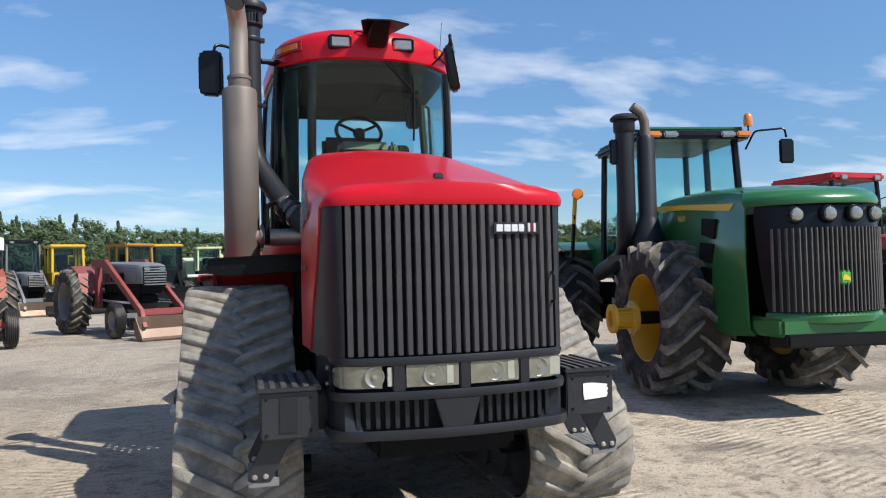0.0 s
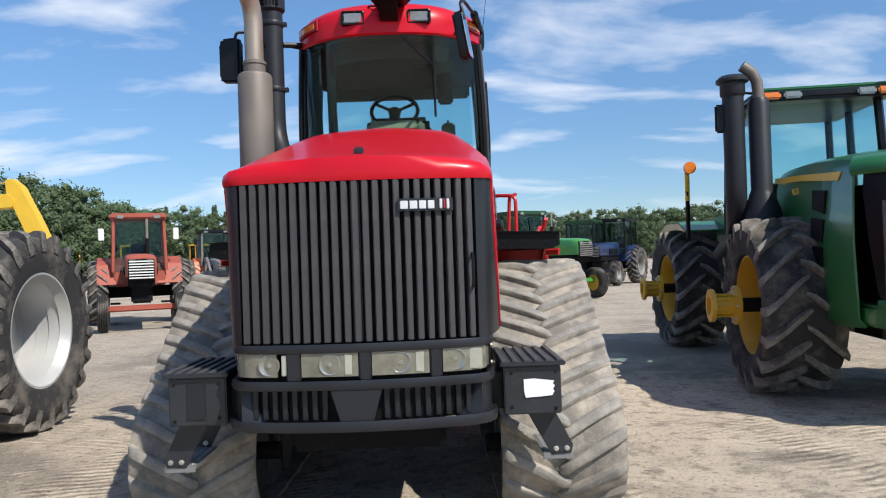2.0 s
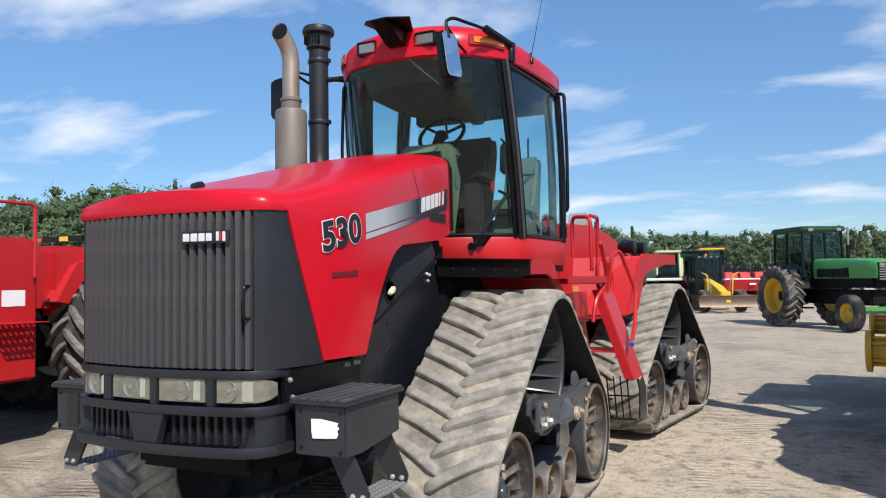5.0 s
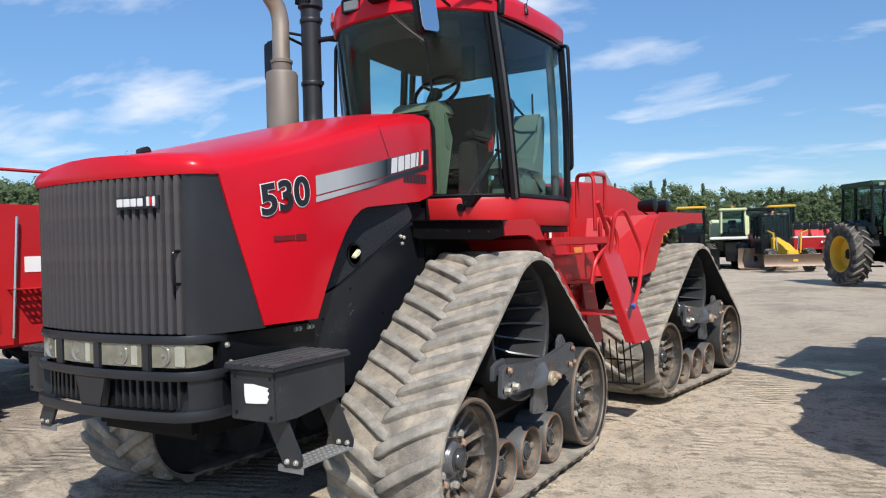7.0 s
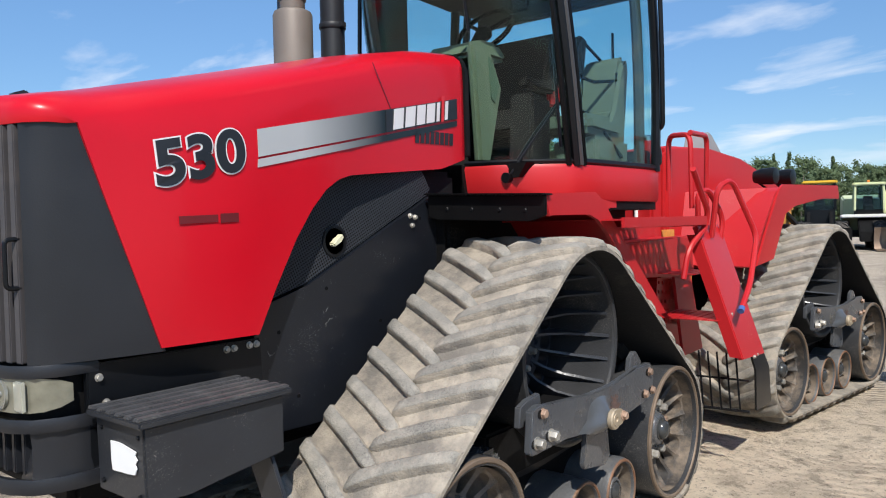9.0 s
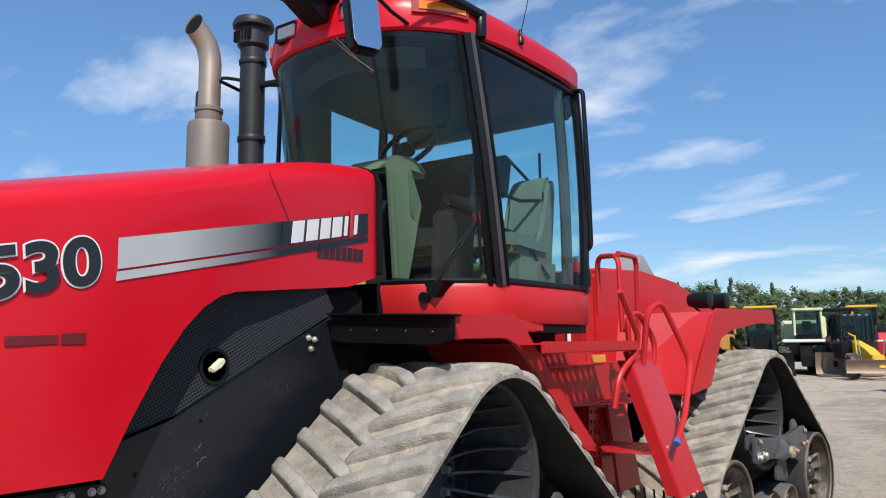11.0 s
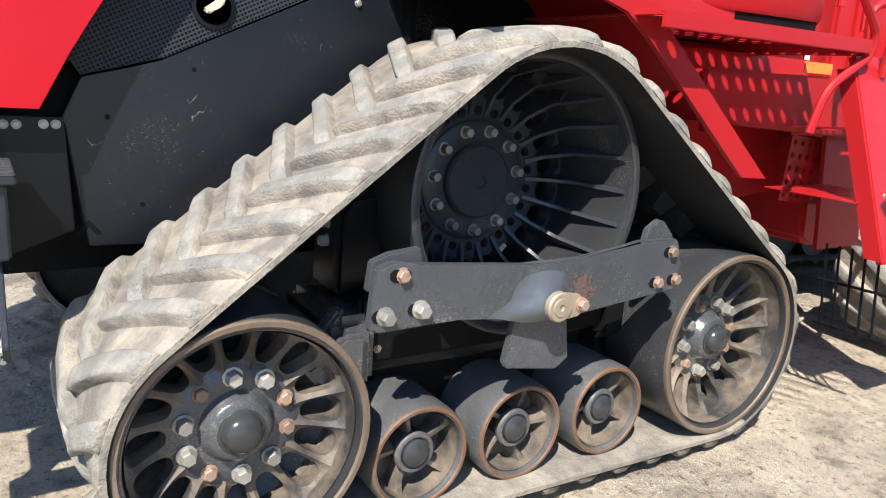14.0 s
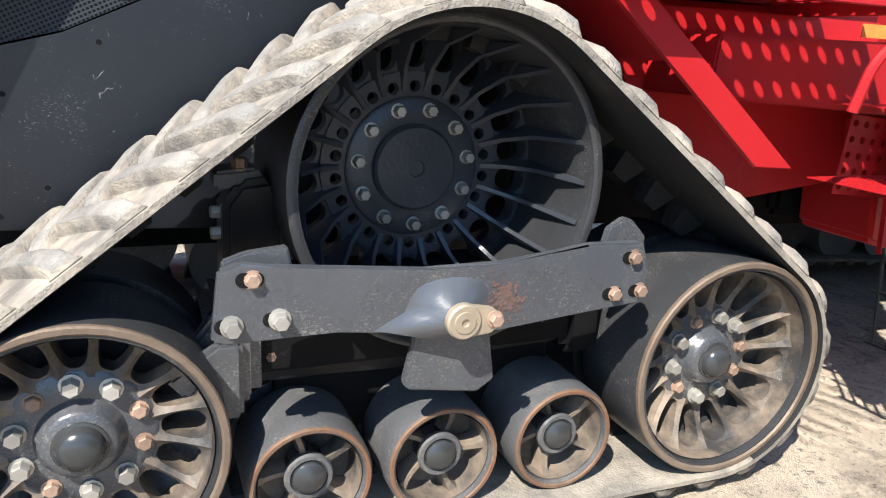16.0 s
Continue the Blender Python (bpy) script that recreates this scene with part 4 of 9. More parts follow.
HINGE = Matrix.Translation((0, 3.63, 0)) @ Matrix.Rotation(radians(-8.0), 4, "Z") @ Matrix.Translation((0, -3.63, 0))
tractor = thing("tracked_tractor", Matrix.Identity(4), "large red articulated tractor on four rubber tracks, standing on dirt", "tractor")
for y, m in ((1.72, Matrix.Identity(4)), (5.55, HINGE)):
    for flip in (1, -1):
        track_unit(tractor, m @ Matrix.Translation((0, y, 0)), flip)

# ---- the tracked tractor: hood, grille, bumper ----
def nose_y(x):
    return -0.30 + 0.25 * x * x


HALF = [(-0.3, 0.60), (-0.05, 0.605), (0.15, 0.632), (0.45, 0.640), (0.8, 0.615), (1.28, 0.560), (1.6, 0.515), (1.935, 0.470)]
TOP = [(-0.3, 1.925), (0.0, 1.985), (0.5, 2.112), (1.15, 2.285), (1.55, 2.375), (1.80, 2.415), (1.935, 2.420)]
SHOULDER = [(-0.3, 1.865), (0.0, 1.895), (0.5, 2.015), (0.95, 2.135), (1.3, 2.235), (1.6, 2.305), (1.935, 2.35)]
BOTTOM = [(-0.10, 1.835), (0.118, 1.150), (0.482, 1.146), (0.565, 1.30), (0.672, 1.474), (0.76, 1.585), (0.843, 1.661), (0.92, 1.703), (1.0, 1.723), (1.71, 1.785), (1.935, 1.845)]


def hood_x(y, z):
    """The half width of the hood's flank at a height."""
    w, s = lerp_table(HALF, y), lerp_table(SHOULDER, y)
    return w + 0.012 * max(0.0, min(1.0, (s - 0.1 - z) / 0.5)) * (1 if y < 1.0 else 0.4)


def hood_mesh():
    rows = []
    across = 13
    def cap(y_of, z_add, w):
        return [(w * math.sin(math.pi / 2 * s), 0, 0) for s in np.linspace(1, -1, across)]
    ys = [-0.10, -0.03, 0.05, 0.118, 0.3, 0.42, 0.482, 0.565, 0.672, 0.76, 0.843, 0.92, 1.0, 1.15, 1.35, 1.55, 1.70, 1.80, 1.90, 1.935]
    def section(y, squash=0.0):
        w, zt, zs, zb = lerp_table(HALF, y), lerp_table(TOP, y), lerp_table(SHOULDER, y), lerp_table(BOTTOM, y)
        zb = min(zb, zs - 0.03)
        left = []
        for f in (0.0, 0.3, 0.6, 0.85):
            z = zb + (zs - 0.05 - zb) * f
            left.append((hood_x(y, z), y, z))
        left += [(w - 0.004, y, zs - 0.035), (w - 0.018, y, zs), (w - 0.055, y, zs + 0.030), (w - 0.12, y, zs + 0.052), (w - 0.24, y, zs + (zt - zs) * 0.80), (w * 0.30, y, zt - 0.006)]
        return left + [(0, y, zt)] + [(-x, yy, z) for x, yy, z in left[::-1]]
    for y in ys:
        rows.append(section(y))
    # front lip follows the curved nose
    first = rows[0]
    lip = []
    for k, (dz, dy) in enumerate(((-0.030, 0.004), (0.0, -0.004), (0.026, 0.012))):
        row = []
        for i, (x, y, z) in enumerate(first):
            j = min(i, len(first) - 1 - i)
            side = 1 if x > 0 else -1
            if j <= 3:
                p = (side * (abs(x) - 0.004 * (k == 0)), -0.106 + 0.002 * k, z - 0.003 + 0.001 * k)
            elif j == 4:
                p = (side * (0.598, 0.601, 0.600)[k], (-0.126, -0.134, -0.122)[k], (1.829, 1.846, 1.857)[k])
            elif j == 5:
                p = (side * (0.584, 0.588, 0.586)[k], (-0.172, -0.180, -0.163)[k], (1.830, 1.856, 1.880)[k])
            else:
                p = (x, nose_y(x) + dy, 1.858 + dz + (0.05 * (1 - (x / 0.6) ** 2) if dz > 0 else 0.0))
            row.append(p)
        lip.append(row)
    rows = lip + rows
    # the rear end closes inwards
    rear = rows[-1]
    rows.append([(x * 0.96, 1.945, z - (0.012 if z > 2.2 else 0)) for x, _, z in rear])
    return grid(rows, thick=0.012)


part("hood", hood_mesh(), RED, tractor, "glossy red bonnet with a rounded top", smooth=60)
part("hood_seal", prism([(0.478, 1.86), (0.474, 2.30), (0.445, 2.365), (0.38, 2.40), (0.20, 2.425), (-0.20, 2.425), (-0.38, 2.40), (-0.445, 2.365), (-0.474, 2.30), (-0.478, 1.86)], "y", 1.942, 1.985, 0.006), DARK, tractor, "black rubber seal behind the bonnet")
part("emblem", prism([(-0.035, -0.004), (-0.028, 0.018), (0.020, 0.024), (0.036, -0.004)], "x", -0.022, 0.022, 0.005), PLASTIC, tractor, "small dark bonnet emblem", at=pose(0, -0.01, 1.987, 14, 0, 0))

# grille: bars before a black backing on the curved nose
GX, G0, G1 = 0.512, 1.142, 1.826
part("grille_backing", grid([[(x, nose_y(x) + 0.045, z) for x in np.linspace(-0.53, 0.53, 15)] for z in (1.12, 1.5, 1.84)], thick=0.01), DARK, tractor)
BAR = mesh_of(prism([(-0.0125, 0.0), (0.0125, 0.0), (0.0155, 0.04), (-0.0155, 0.04)], "z", 0, G1 - G0, 0.003), "grille_bar", GRILLE)
grille = part("grille", box(-0.02, 0.02, nose_y(0) + 0.03, nose_y(0) + 0.05, G0, G1), PLASTIC, tractor, "grey-black grille of upright bars")
for i in range(23):
    x = -GX + 0.022 + (2 * GX - 0.044) * i / 22
    part("grille_bar", BAR, None, grille, at=Matrix.Translation((x, nose_y(x) + 0.002, G0)) @ Matrix.Rotation(math.atan(0.5 * x), 4, "Z"))
for s in (1, -1):
    cheek = []
    for k in np.linspace(0, 1, 8):
        z = 1.836 - 0.698 * k
        ye = -0.10 + 0.218 * max(0.0, 1.835 - z) / 0.685 + 0.012
        a, c = (GX + 0.004, nose_y(GX) + 0.008), (hood_x(ye, z) - 0.007, ye)
        m = (a[0] + 0.066, a[1] + 0.026)
        cheek.append([(s * (a[0] * (1 - f) ** 2 + 2 * f * (1 - f) * m[0] + c[0] * f * f), a[1] * (1 - f) ** 2 + 2 * f * (1 - f) * m[1] + c[1] * f * f, z) for f in np.linspace(0, 1, 9)])
    part("grille_cheek", grid(cheek, thick=0.012), PLASTIC, tractor, "smooth dark grey corner panel", smooth=60)
part("grille_latch", tube(rounded([(0.495, nose_y(0.5) + 0.01, 1.50), (0.497, nose_y(0.5) - 0.03, 1.50), (0.497, nose_y(0.5) - 0.03, 1.36), (0.495, nose_y(0.5) + 0.01, 1.36)], 0.02), 0.007, 8), BLACK, tractor)

# badge on the grille: plain blocks in its colours
badge = part("badge", grid([[(x, nose_y(x) - 0.012 - 0.002, z) for x in np.linspace(0.185, 0.42, 8)] for z in (1.688, 1.742)], thick=0.008), BADGE_BLACK, tractor, "small black, white and red maker's badge")
for i, (a, b, mt) in enumerate(((0.195, 0.228, 0), (0.235, 0.268, 0), (0.275, 0.305, 0), (0.312, 0.340, 0), (0.362, 0.374, 0), (0.380, 0.386, 1), (0.392, 0.404, 0))):
    part("badge_block", box(a, b, nose_y((a + b) / 2) - 0.022, nose_y((a + b) / 2) - 0.012, 1.697 if i < 6 else 1.695, 1.732 if i < 4 else 1.738, 0.002), (BADGE_WHITE, BADGE_RED)[mt], badge)

# lamp band and bumper
def band(z0, z1, out, ya=-0.05, thick=0.03, half=0.560):
    """A strip that wraps round the nose and along both sides."""
    pts = [(half, ya)] + [(half, y) for y in (-0.08, -0.11)] + [(half - 0.008, -0.16), (half - 0.035, -0.212)]
    xs = np.linspace(half - 0.09, -half + 0.09, 13)
    mid = [(x, nose_y(x) + 0.0) for x in xs]
    pts = pts + mid + [(-x, y) for x, y in pts[::-1]]
    def off(o):
        res = []
        for i, (x, y) in enumerate(pts):
            a, b = pts[max(0, i - 1)], pts[min(len(pts) - 1, i + 1)]
            t = Vector((b[0] - a[0], b[1] - a[1])).normalized()
            res.append((x + t.y * o, y - t.x * o))
        return res
    rows = [[(x, y, z) for x, y in off(-o)] for z, o in ((z0, out), ((z0 + z1) / 2, out + 0.006), (z1, out))]
    return grid(rows, thick=thick)


part("lamp_rail", band(1.100, 1.138, 0.012), PLASTIC, tractor)
part("lamp_sill", band(0.945, 0.985, 0.022), PLASTIC, tractor)
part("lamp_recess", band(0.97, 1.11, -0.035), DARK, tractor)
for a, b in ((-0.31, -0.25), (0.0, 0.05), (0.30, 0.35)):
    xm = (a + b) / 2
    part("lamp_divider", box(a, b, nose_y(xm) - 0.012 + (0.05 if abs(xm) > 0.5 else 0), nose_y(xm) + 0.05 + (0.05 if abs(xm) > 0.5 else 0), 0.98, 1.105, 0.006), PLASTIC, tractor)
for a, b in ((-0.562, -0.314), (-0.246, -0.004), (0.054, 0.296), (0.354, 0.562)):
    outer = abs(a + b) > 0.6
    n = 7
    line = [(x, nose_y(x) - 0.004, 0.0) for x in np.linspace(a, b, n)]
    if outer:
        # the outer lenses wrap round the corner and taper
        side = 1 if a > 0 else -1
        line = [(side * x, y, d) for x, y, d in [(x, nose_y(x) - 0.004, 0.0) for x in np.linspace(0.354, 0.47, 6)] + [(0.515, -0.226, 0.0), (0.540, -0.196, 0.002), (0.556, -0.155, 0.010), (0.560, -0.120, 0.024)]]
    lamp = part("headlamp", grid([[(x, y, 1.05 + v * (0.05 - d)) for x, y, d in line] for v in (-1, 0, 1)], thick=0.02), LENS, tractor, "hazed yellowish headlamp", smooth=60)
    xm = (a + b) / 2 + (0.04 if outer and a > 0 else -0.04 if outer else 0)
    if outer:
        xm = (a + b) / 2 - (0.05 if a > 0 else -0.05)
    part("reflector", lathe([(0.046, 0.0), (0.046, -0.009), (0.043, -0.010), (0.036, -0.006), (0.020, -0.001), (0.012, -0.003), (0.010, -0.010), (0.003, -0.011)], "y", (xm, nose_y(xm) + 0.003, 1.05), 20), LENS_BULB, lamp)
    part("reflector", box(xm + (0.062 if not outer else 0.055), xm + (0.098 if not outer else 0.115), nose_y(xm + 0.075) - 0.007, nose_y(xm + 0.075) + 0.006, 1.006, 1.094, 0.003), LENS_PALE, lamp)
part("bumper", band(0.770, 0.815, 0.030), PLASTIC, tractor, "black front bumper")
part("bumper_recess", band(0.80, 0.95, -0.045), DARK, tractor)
for s in (1, -1):
    # a smooth facet runs from the slats out to the corner, then back along the side
    facet = []
    for z, x0, o in ((0.790, 0.395, 0.012), (0.84, 0.425, 0.006), (0.90, 0.455, 0.006), (0.965, 0.470, 0.012)):
        facet.append([(s * x, y, z) for x, y in ((x0, nose_y(x0) + 0.055), (x0 + 0.04, nose_y(x0 + 0.04) + 0.030), (0.520, -0.218 - o), (0.552, -0.170 - o), (0.566 + o * 0.5, -0.11), (0.568 + o * 0.5, -0.05))])
    part("bumper_corner", grid(facet, thick=0.02), PLASTIC, tractor, smooth=50)
part("bumper_plate", prism([(-0.125, 0.945), (0.095, 0.945), (0.055, 0.81), (-0.085, 0.81)], "y", -0.318, -0.28, 0.004), PLASTIC, tractor)
SLAT = mesh_of(box(-0.011, 0.011, 0, 0.03, 0, 0.135, 0.003), "bumper_slat", PLASTIC)
for i in range(22):
    x = -0.46 + 0.92 * i / 21
    if abs(x + 0.015) > 0.12:
        part("bumper_slat", SLAT, None, tractor, at=Matrix.Translation((x, nose_y(x) + 0.022, 0.812)))

# frame beside and behind the nose
for s in (1, -1):
    fr = part("frame_rail", prism([(-0.085, 1.125), (0.545, 1.118), (0.56, 0.80), (0.40, 0.74), (-0.07, 0.78), (-0.085, 0.85)], "x", s * 0.545, s * 0.572, 0.004), BLACK, tractor, "black frame plate with bolts")
    for y, z in ((0.40, 1.098), (0.43, 1.098), (0.495, 1.10), (0.525, 1.10), (-0.05, 1.08), (-0.03, 1.0)):
        part("bolt", BOLT_MESH, None, fr, at=Matrix.Translation((s * 0.572, y, z)) @ Matrix.Diagonal((s * 0.6, 0.62, 0.62, 1)))
    panel = part("side_panel", prism([(0.545, 1.115), (0.60, 1.23), (0.82, 1.286), (1.55, 1.632), (1.578, 1.648), (1.733, 1.402), (1.95, 0.95), (1.95, 0.70), (0.60, 0.74)], "x", s * 0.505, s * 0.530, 0.003), PANEL, tractor, "scratched black side panel")
    # notch and holes: near-black pieces on the panel for the shade in them
    part("panel_notch", prism([(0.562, 0.775), (0.600, 0.820), (0.636, 0.778), (0.622, 0.772), (0.600, 0.798), (0.576, 0.770)], "x", s * 0.5285, s * 0.5325), DARK, panel)
    for y, z in ((0.909, 1.267), (0.662, 1.12), (1.50, 1.545), (0.75, 0.86), (1.22, 1.10)):
        part("panel_hole", lathe([(0.008, 0.0), (0.008, 0.003)], "x", n=10), DARK, panel, at=Matrix.Translation((s * 0.5285, y, z)) @ Matrix.Diagonal((s, 1, 1, 1)))
    part("panel_seam", prism([(0.548, 1.10), (0.553, 1.10), (0.590, 0.80), (0.585, 0.80)], "x", s * 0.5285, s * 0.5320), DARK, panel)
    for y, z in ((1.431, 1.557), (1.465, 1.55), (1.445, 1.512)):
        part("bolt", BOLT_MESH, None, panel, at=Matrix.Translation((s * 0.530, y, z)) @ Matrix.Diagonal((s * 0.6, 0.6, 0.6, 1)))
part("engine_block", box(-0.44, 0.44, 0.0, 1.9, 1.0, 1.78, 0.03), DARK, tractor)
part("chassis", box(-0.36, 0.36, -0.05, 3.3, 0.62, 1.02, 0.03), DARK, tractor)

# perforated screens above the side panels
PERF, pn, pl, pb = tree_of("perforated_black_sheet")
p_co = pn.new("ShaderNodeTexCoord"); p_map = pn.new("ShaderNodeMapping"); p_map.inputs["Scale"].default_value = (82, 82, 1)
p_map.inputs["Rotation"].default_value = (0, 0, radians(-26))
p_sep = pn.new("ShaderNodeSeparateXYZ"); p_com = pn.new("ShaderNodeCombineXYZ")
pl.new(p_co.outputs["Object"], p_sep.inputs[0]); pl.new(p_sep.outputs["Y"], p_com.inputs["X"]); pl.new(p_sep.outputs["Z"], p_com.inputs["Y"])
pl.new(p_com.outputs[0], p_map.inputs[0])
p_v = pn.new("ShaderNodeTexVoronoi"); p_v.voronoi_dimensions = "2D"; p_v.inputs["Scale"].default_value, p_v.inputs["Randomness"].default_value = 1.0, 0.0
pl.new(p_map.outputs[0], p_v.inputs["Vector"])
p_r = pn.new("ShaderNodeMapRange"); p_r.inputs["From Min"].default_value, p_r.inputs["From Max"].default_value = 0.28, 0.38
pl.new(p_v.outputs["Distance"], p_r.inputs["Value"])
p_mx = pn.new("ShaderNodeMix"); p_mx.data_type = "RGBA"
p_mx.inputs["A"].default_value, p_mx.inputs["B"].default_value = (0.001, 0.001, 0.001, 1), (0.034, 0.038, 0.046, 1)
pl.new(p_r.outputs[0], p_mx.inputs["Factor"]); pl.new(p_mx.outputs["Result"], pb.inputs["Base Color"])
p_b = pn.new("ShaderNodeBump"); p_b.inputs["Strength"].default_value, p_b.inputs["Distance"].default_value = 0.6, 0.004
pl.new(p_r.outputs[0], p_b.inputs["Height"]); pl.new(p_b.outputs[0], pb.inputs["Normal"])
pb.inputs["Roughness"].default_value = 0.45
pb.inputs["Specular IOR Level"].default_value = 0.25
arch = [(y, lerp_table(BOTTOM, y) + 0.03) for y in (0.55, 0.60, 0.69, 0.76, 0.843, 0.92, 1.0, 1.3, 1.52)]
for s in (1, -1):
    sc = part("side_screen", prism(arch + [(1.60, 1.685), (1.575, 1.655), (0.825, 1.296), (0.60, 1.235)], "x", s * 0.490, s * 0.512), PERF, tractor, "perforated black side screen")
    if s > 0:
        port = part("screen_port", lathe([(0.066, 0.0), (0.066, 0.006), (0.054, 0.007), (0.052, -0.004), (0.003, -0.004)], "x", n=28), BLACK, sc, at=Matrix.Translation((0.512, 0.974, 1.456)))
        part("port_plug", prism([(-0.035, -0.012), (-0.005, 0.008), (0.02, 0.03), (0.034, 0.012), (0.012, -0.006), (-0.02, -0.028)], "x", 0.0, 0.03, 0.006), surf("cream_rubber", (0.62, 0.60, 0.42), 0.6), sc, "cream rubber plug", at=Matrix.Translation((0.515, 0.972, 1.458)))

# side lettering and stripe, both flanks
STRIPE, sn, sl, sb = tree_of("silver_to_black_stripe")
s_co = sn.new("ShaderNodeTexCoord"); s_sep = sn.new("ShaderNodeSeparateXYZ"); s_mr = sn.new("ShaderNodeMapRange")
s_mr.inputs["From Min"].default_value, s_mr.inputs["From Max"].default_value = 0.72, 1.22
sl.new(s_co.outputs["Object"], s_sep.inputs[0]); sl.new(s_sep.outputs["Y"], s_mr.inputs["Value"])
s_mx = sn.new("ShaderNodeMix"); s_mx.data_type = "RGBA"
s_mx.inputs["A"].default_value, s_mx.inputs["B"].default_value = (0.42, 0.43, 0.44, 1), (0.012, 0.019, 0.022, 1)
sl.new(s_mr.outputs[0], s_mx.inputs["Factor"]); sl.new(s_mx.outputs["Result"], sb.inputs["Base Color"])
sb.inputs["Roughness"].default_value = 0.35
sb.inputs["Metallic"].default_value = 0.1


def flank_strip(lower, upper, s, lift=0.004, n=12, thick=0.002):
    """A sticker on the hood's flank between two lines of (y, z)."""
    rows = []
    for f in np.linspace(0, 1, n):
        a = (lower[0][0] + (lower[1][0] - lower[0][0]) * f, lower[0][1] + (lower[1][1] - lower[0][1]) * f)
        b = (upper[0][0] + (upper[1][0] - upper[0][0]) * f, upper[0][1] + (upper[1][1] - upper[0][1]) * f)
        rows.append([(s * (hood_x(a[0] + (b[0] - a[0]) * g, a[1] + (b[1] - a[1]) * g) + lift), a[0] + (b[0] - a[0]) * g, a[1] + (b[1] - a[1]) * g) for g in (0, 0.34, 0.67, 1)])
    return grid(rows, thick=thick)


def flank_number(s, offset, lift, mat):
    """The model number, laid on the curved flank."""
    me = letters("530", 0.222, 0.0, offset, 0.10)
    m = Matrix.Translation((0, 0.118 if s > 0 else 0.46, 1.654 if s > 0 else 1.748)) @ Matrix.Rotation(radians(s * 12), 4, "X") @ pose(0, 0, 0, 90, 0, 90 * s) @ Matrix.Diagonal((1.02, 0.86, 1, 1))
    bm = bmesh.new()
    bm.from_mesh(me)
    bpy.data.meshes.remove(me)
    for v in bm.verts:
        v.co = m @ v.co
        v.co.x = s * (hood_x(v.co.y, v.co.z) + lift)
    return bm


for s in (1, -1):
    num = part("number", flank_number(s, 0.0125, 0.005, BADGE_WHITE), BADGE_WHITE, tractor, "white-edged black model number on the red flank", smooth=180)
    part("number_face", flank_number(s, 0.0070, 0.0075, BADGE_BLACK), BADGE_BLACK, num, smooth=180)
    part("stripe", flank_strip(((0.505, 1.765), (1.86, 2.045)), ((0.505, 1.862), (1.86, 2.145)), s), STRIPE, tractor, "silver stripe fading to black")
    part("stripe", flank_strip(((0.50, 1.728), (1.86, 2.008)), ((0.503, 1.757), (1.86, 2.034)), s), STRIPE, tractor)
    part("hood_seam", flank_strip(((1.322, 1.966), (1.327, 1.966)), ((1.160, 2.205), (1.165, 2.205)), s, 0.0012, 2, 0.001), BADGE_BLACK, tractor)
    # maker's name and model name: plain blocks
    def rise(y, d):
        return 1.765 + (y - 0.505) * 0.2066 + d
    back = part("name_plate", flank_strip(((1.24, rise(1.24, 0.0)), (1.86, rise(1.86, 0.0))), ((1.24, rise(1.24, 0.097)), (1.86, rise(1.86, 0.099))), s, 0.0065), BADGE_BLACK, tractor, "black band with a silver maker's mark of plain blocks")
    for k in range(5):
        y0 = (1.290, 1.385, 1.480, 1.566, 1.656)[k]
        y1 = y0 + (0.076, 0.078, 0.070, 0.070, 0.026)[k]
        part("name_block", flank_strip(((y0, rise(y0, 0.006)), (y1, rise(y1, 0.006))), ((y0 + 0.012, rise(y0, 0.098)), (y1 + 0.012, rise(y1, 0.098))), s, 0.0095, 4), BADGE_WHITE, back)
    part("name_block", flank_strip(((1.697, rise(1.697, 0.0)), (1.719, rise(1.719, 0.0))), ((1.709, rise(1.697, 0.125)), (1.731, rise(1.719, 0.125))), s, 0.0125, 3), BADGE_RED, back)
    part("name_block", flank_strip(((1.734, rise(1.734, 0.006)), (1.760, rise(1.760, 0.006))), ((1.746, rise(1.734, 0.098)), (1.772, rise(1.760, 0.098))), s, 0.0095, 3), BADGE_WHITE, back)
    for k in range(8):
        y0 = 1.470 + k * 0.044
        part("model_block", flank_strip(((y0, 1.892 + 0.012 * k / 7), (y0 + 0.034, 1.894 + 0.012 * k / 7)), ((y0 + 0.006, 1.952 + 0.012 * k / 7), (y0 + 0.040, 1.954 + 0.012 * k / 7)), s, 0.004, 3), BADGE_BLACK, tractor)
    dealer = part("dealer_sticker", flank_strip(((0.19, 1.535), (0.33, 1.540)), ((0.19, 1.560), (0.33, 1.565)), s, 0.004, 6), surf("dark_red_sticker", (0.12, 0.006, 0.008), 0.4), tractor, "faded dark sticker, unreadable")
    part("dealer_mark", flank_strip(((0.34, 1.537), (0.41, 1.540)), ((0.34, 1.568), (0.41, 1.571)), s, 0.004, 4), surf("dark_red_sticker_edge", (0.10, 0.005, 0.007), 0.4), dealer)

# front corner boxes with ribbed steps
def punched_step():
    """A narrow tread of raised rims round rows of small holes."""
    bm = box(0.0, 0.14, 0.0, 0.35, 0.0, 0.006, 0.002)
    for i in range(4):
        for j in range(11):
            lathe([(0.009, 0.005), (0.0075, 0.010), (0.005, 0.010), (0.004, 0.005)], "z", (0.018 + 0.034 * i, 0.02 + 0.031 * j, 0), 8, bm)
    return bm


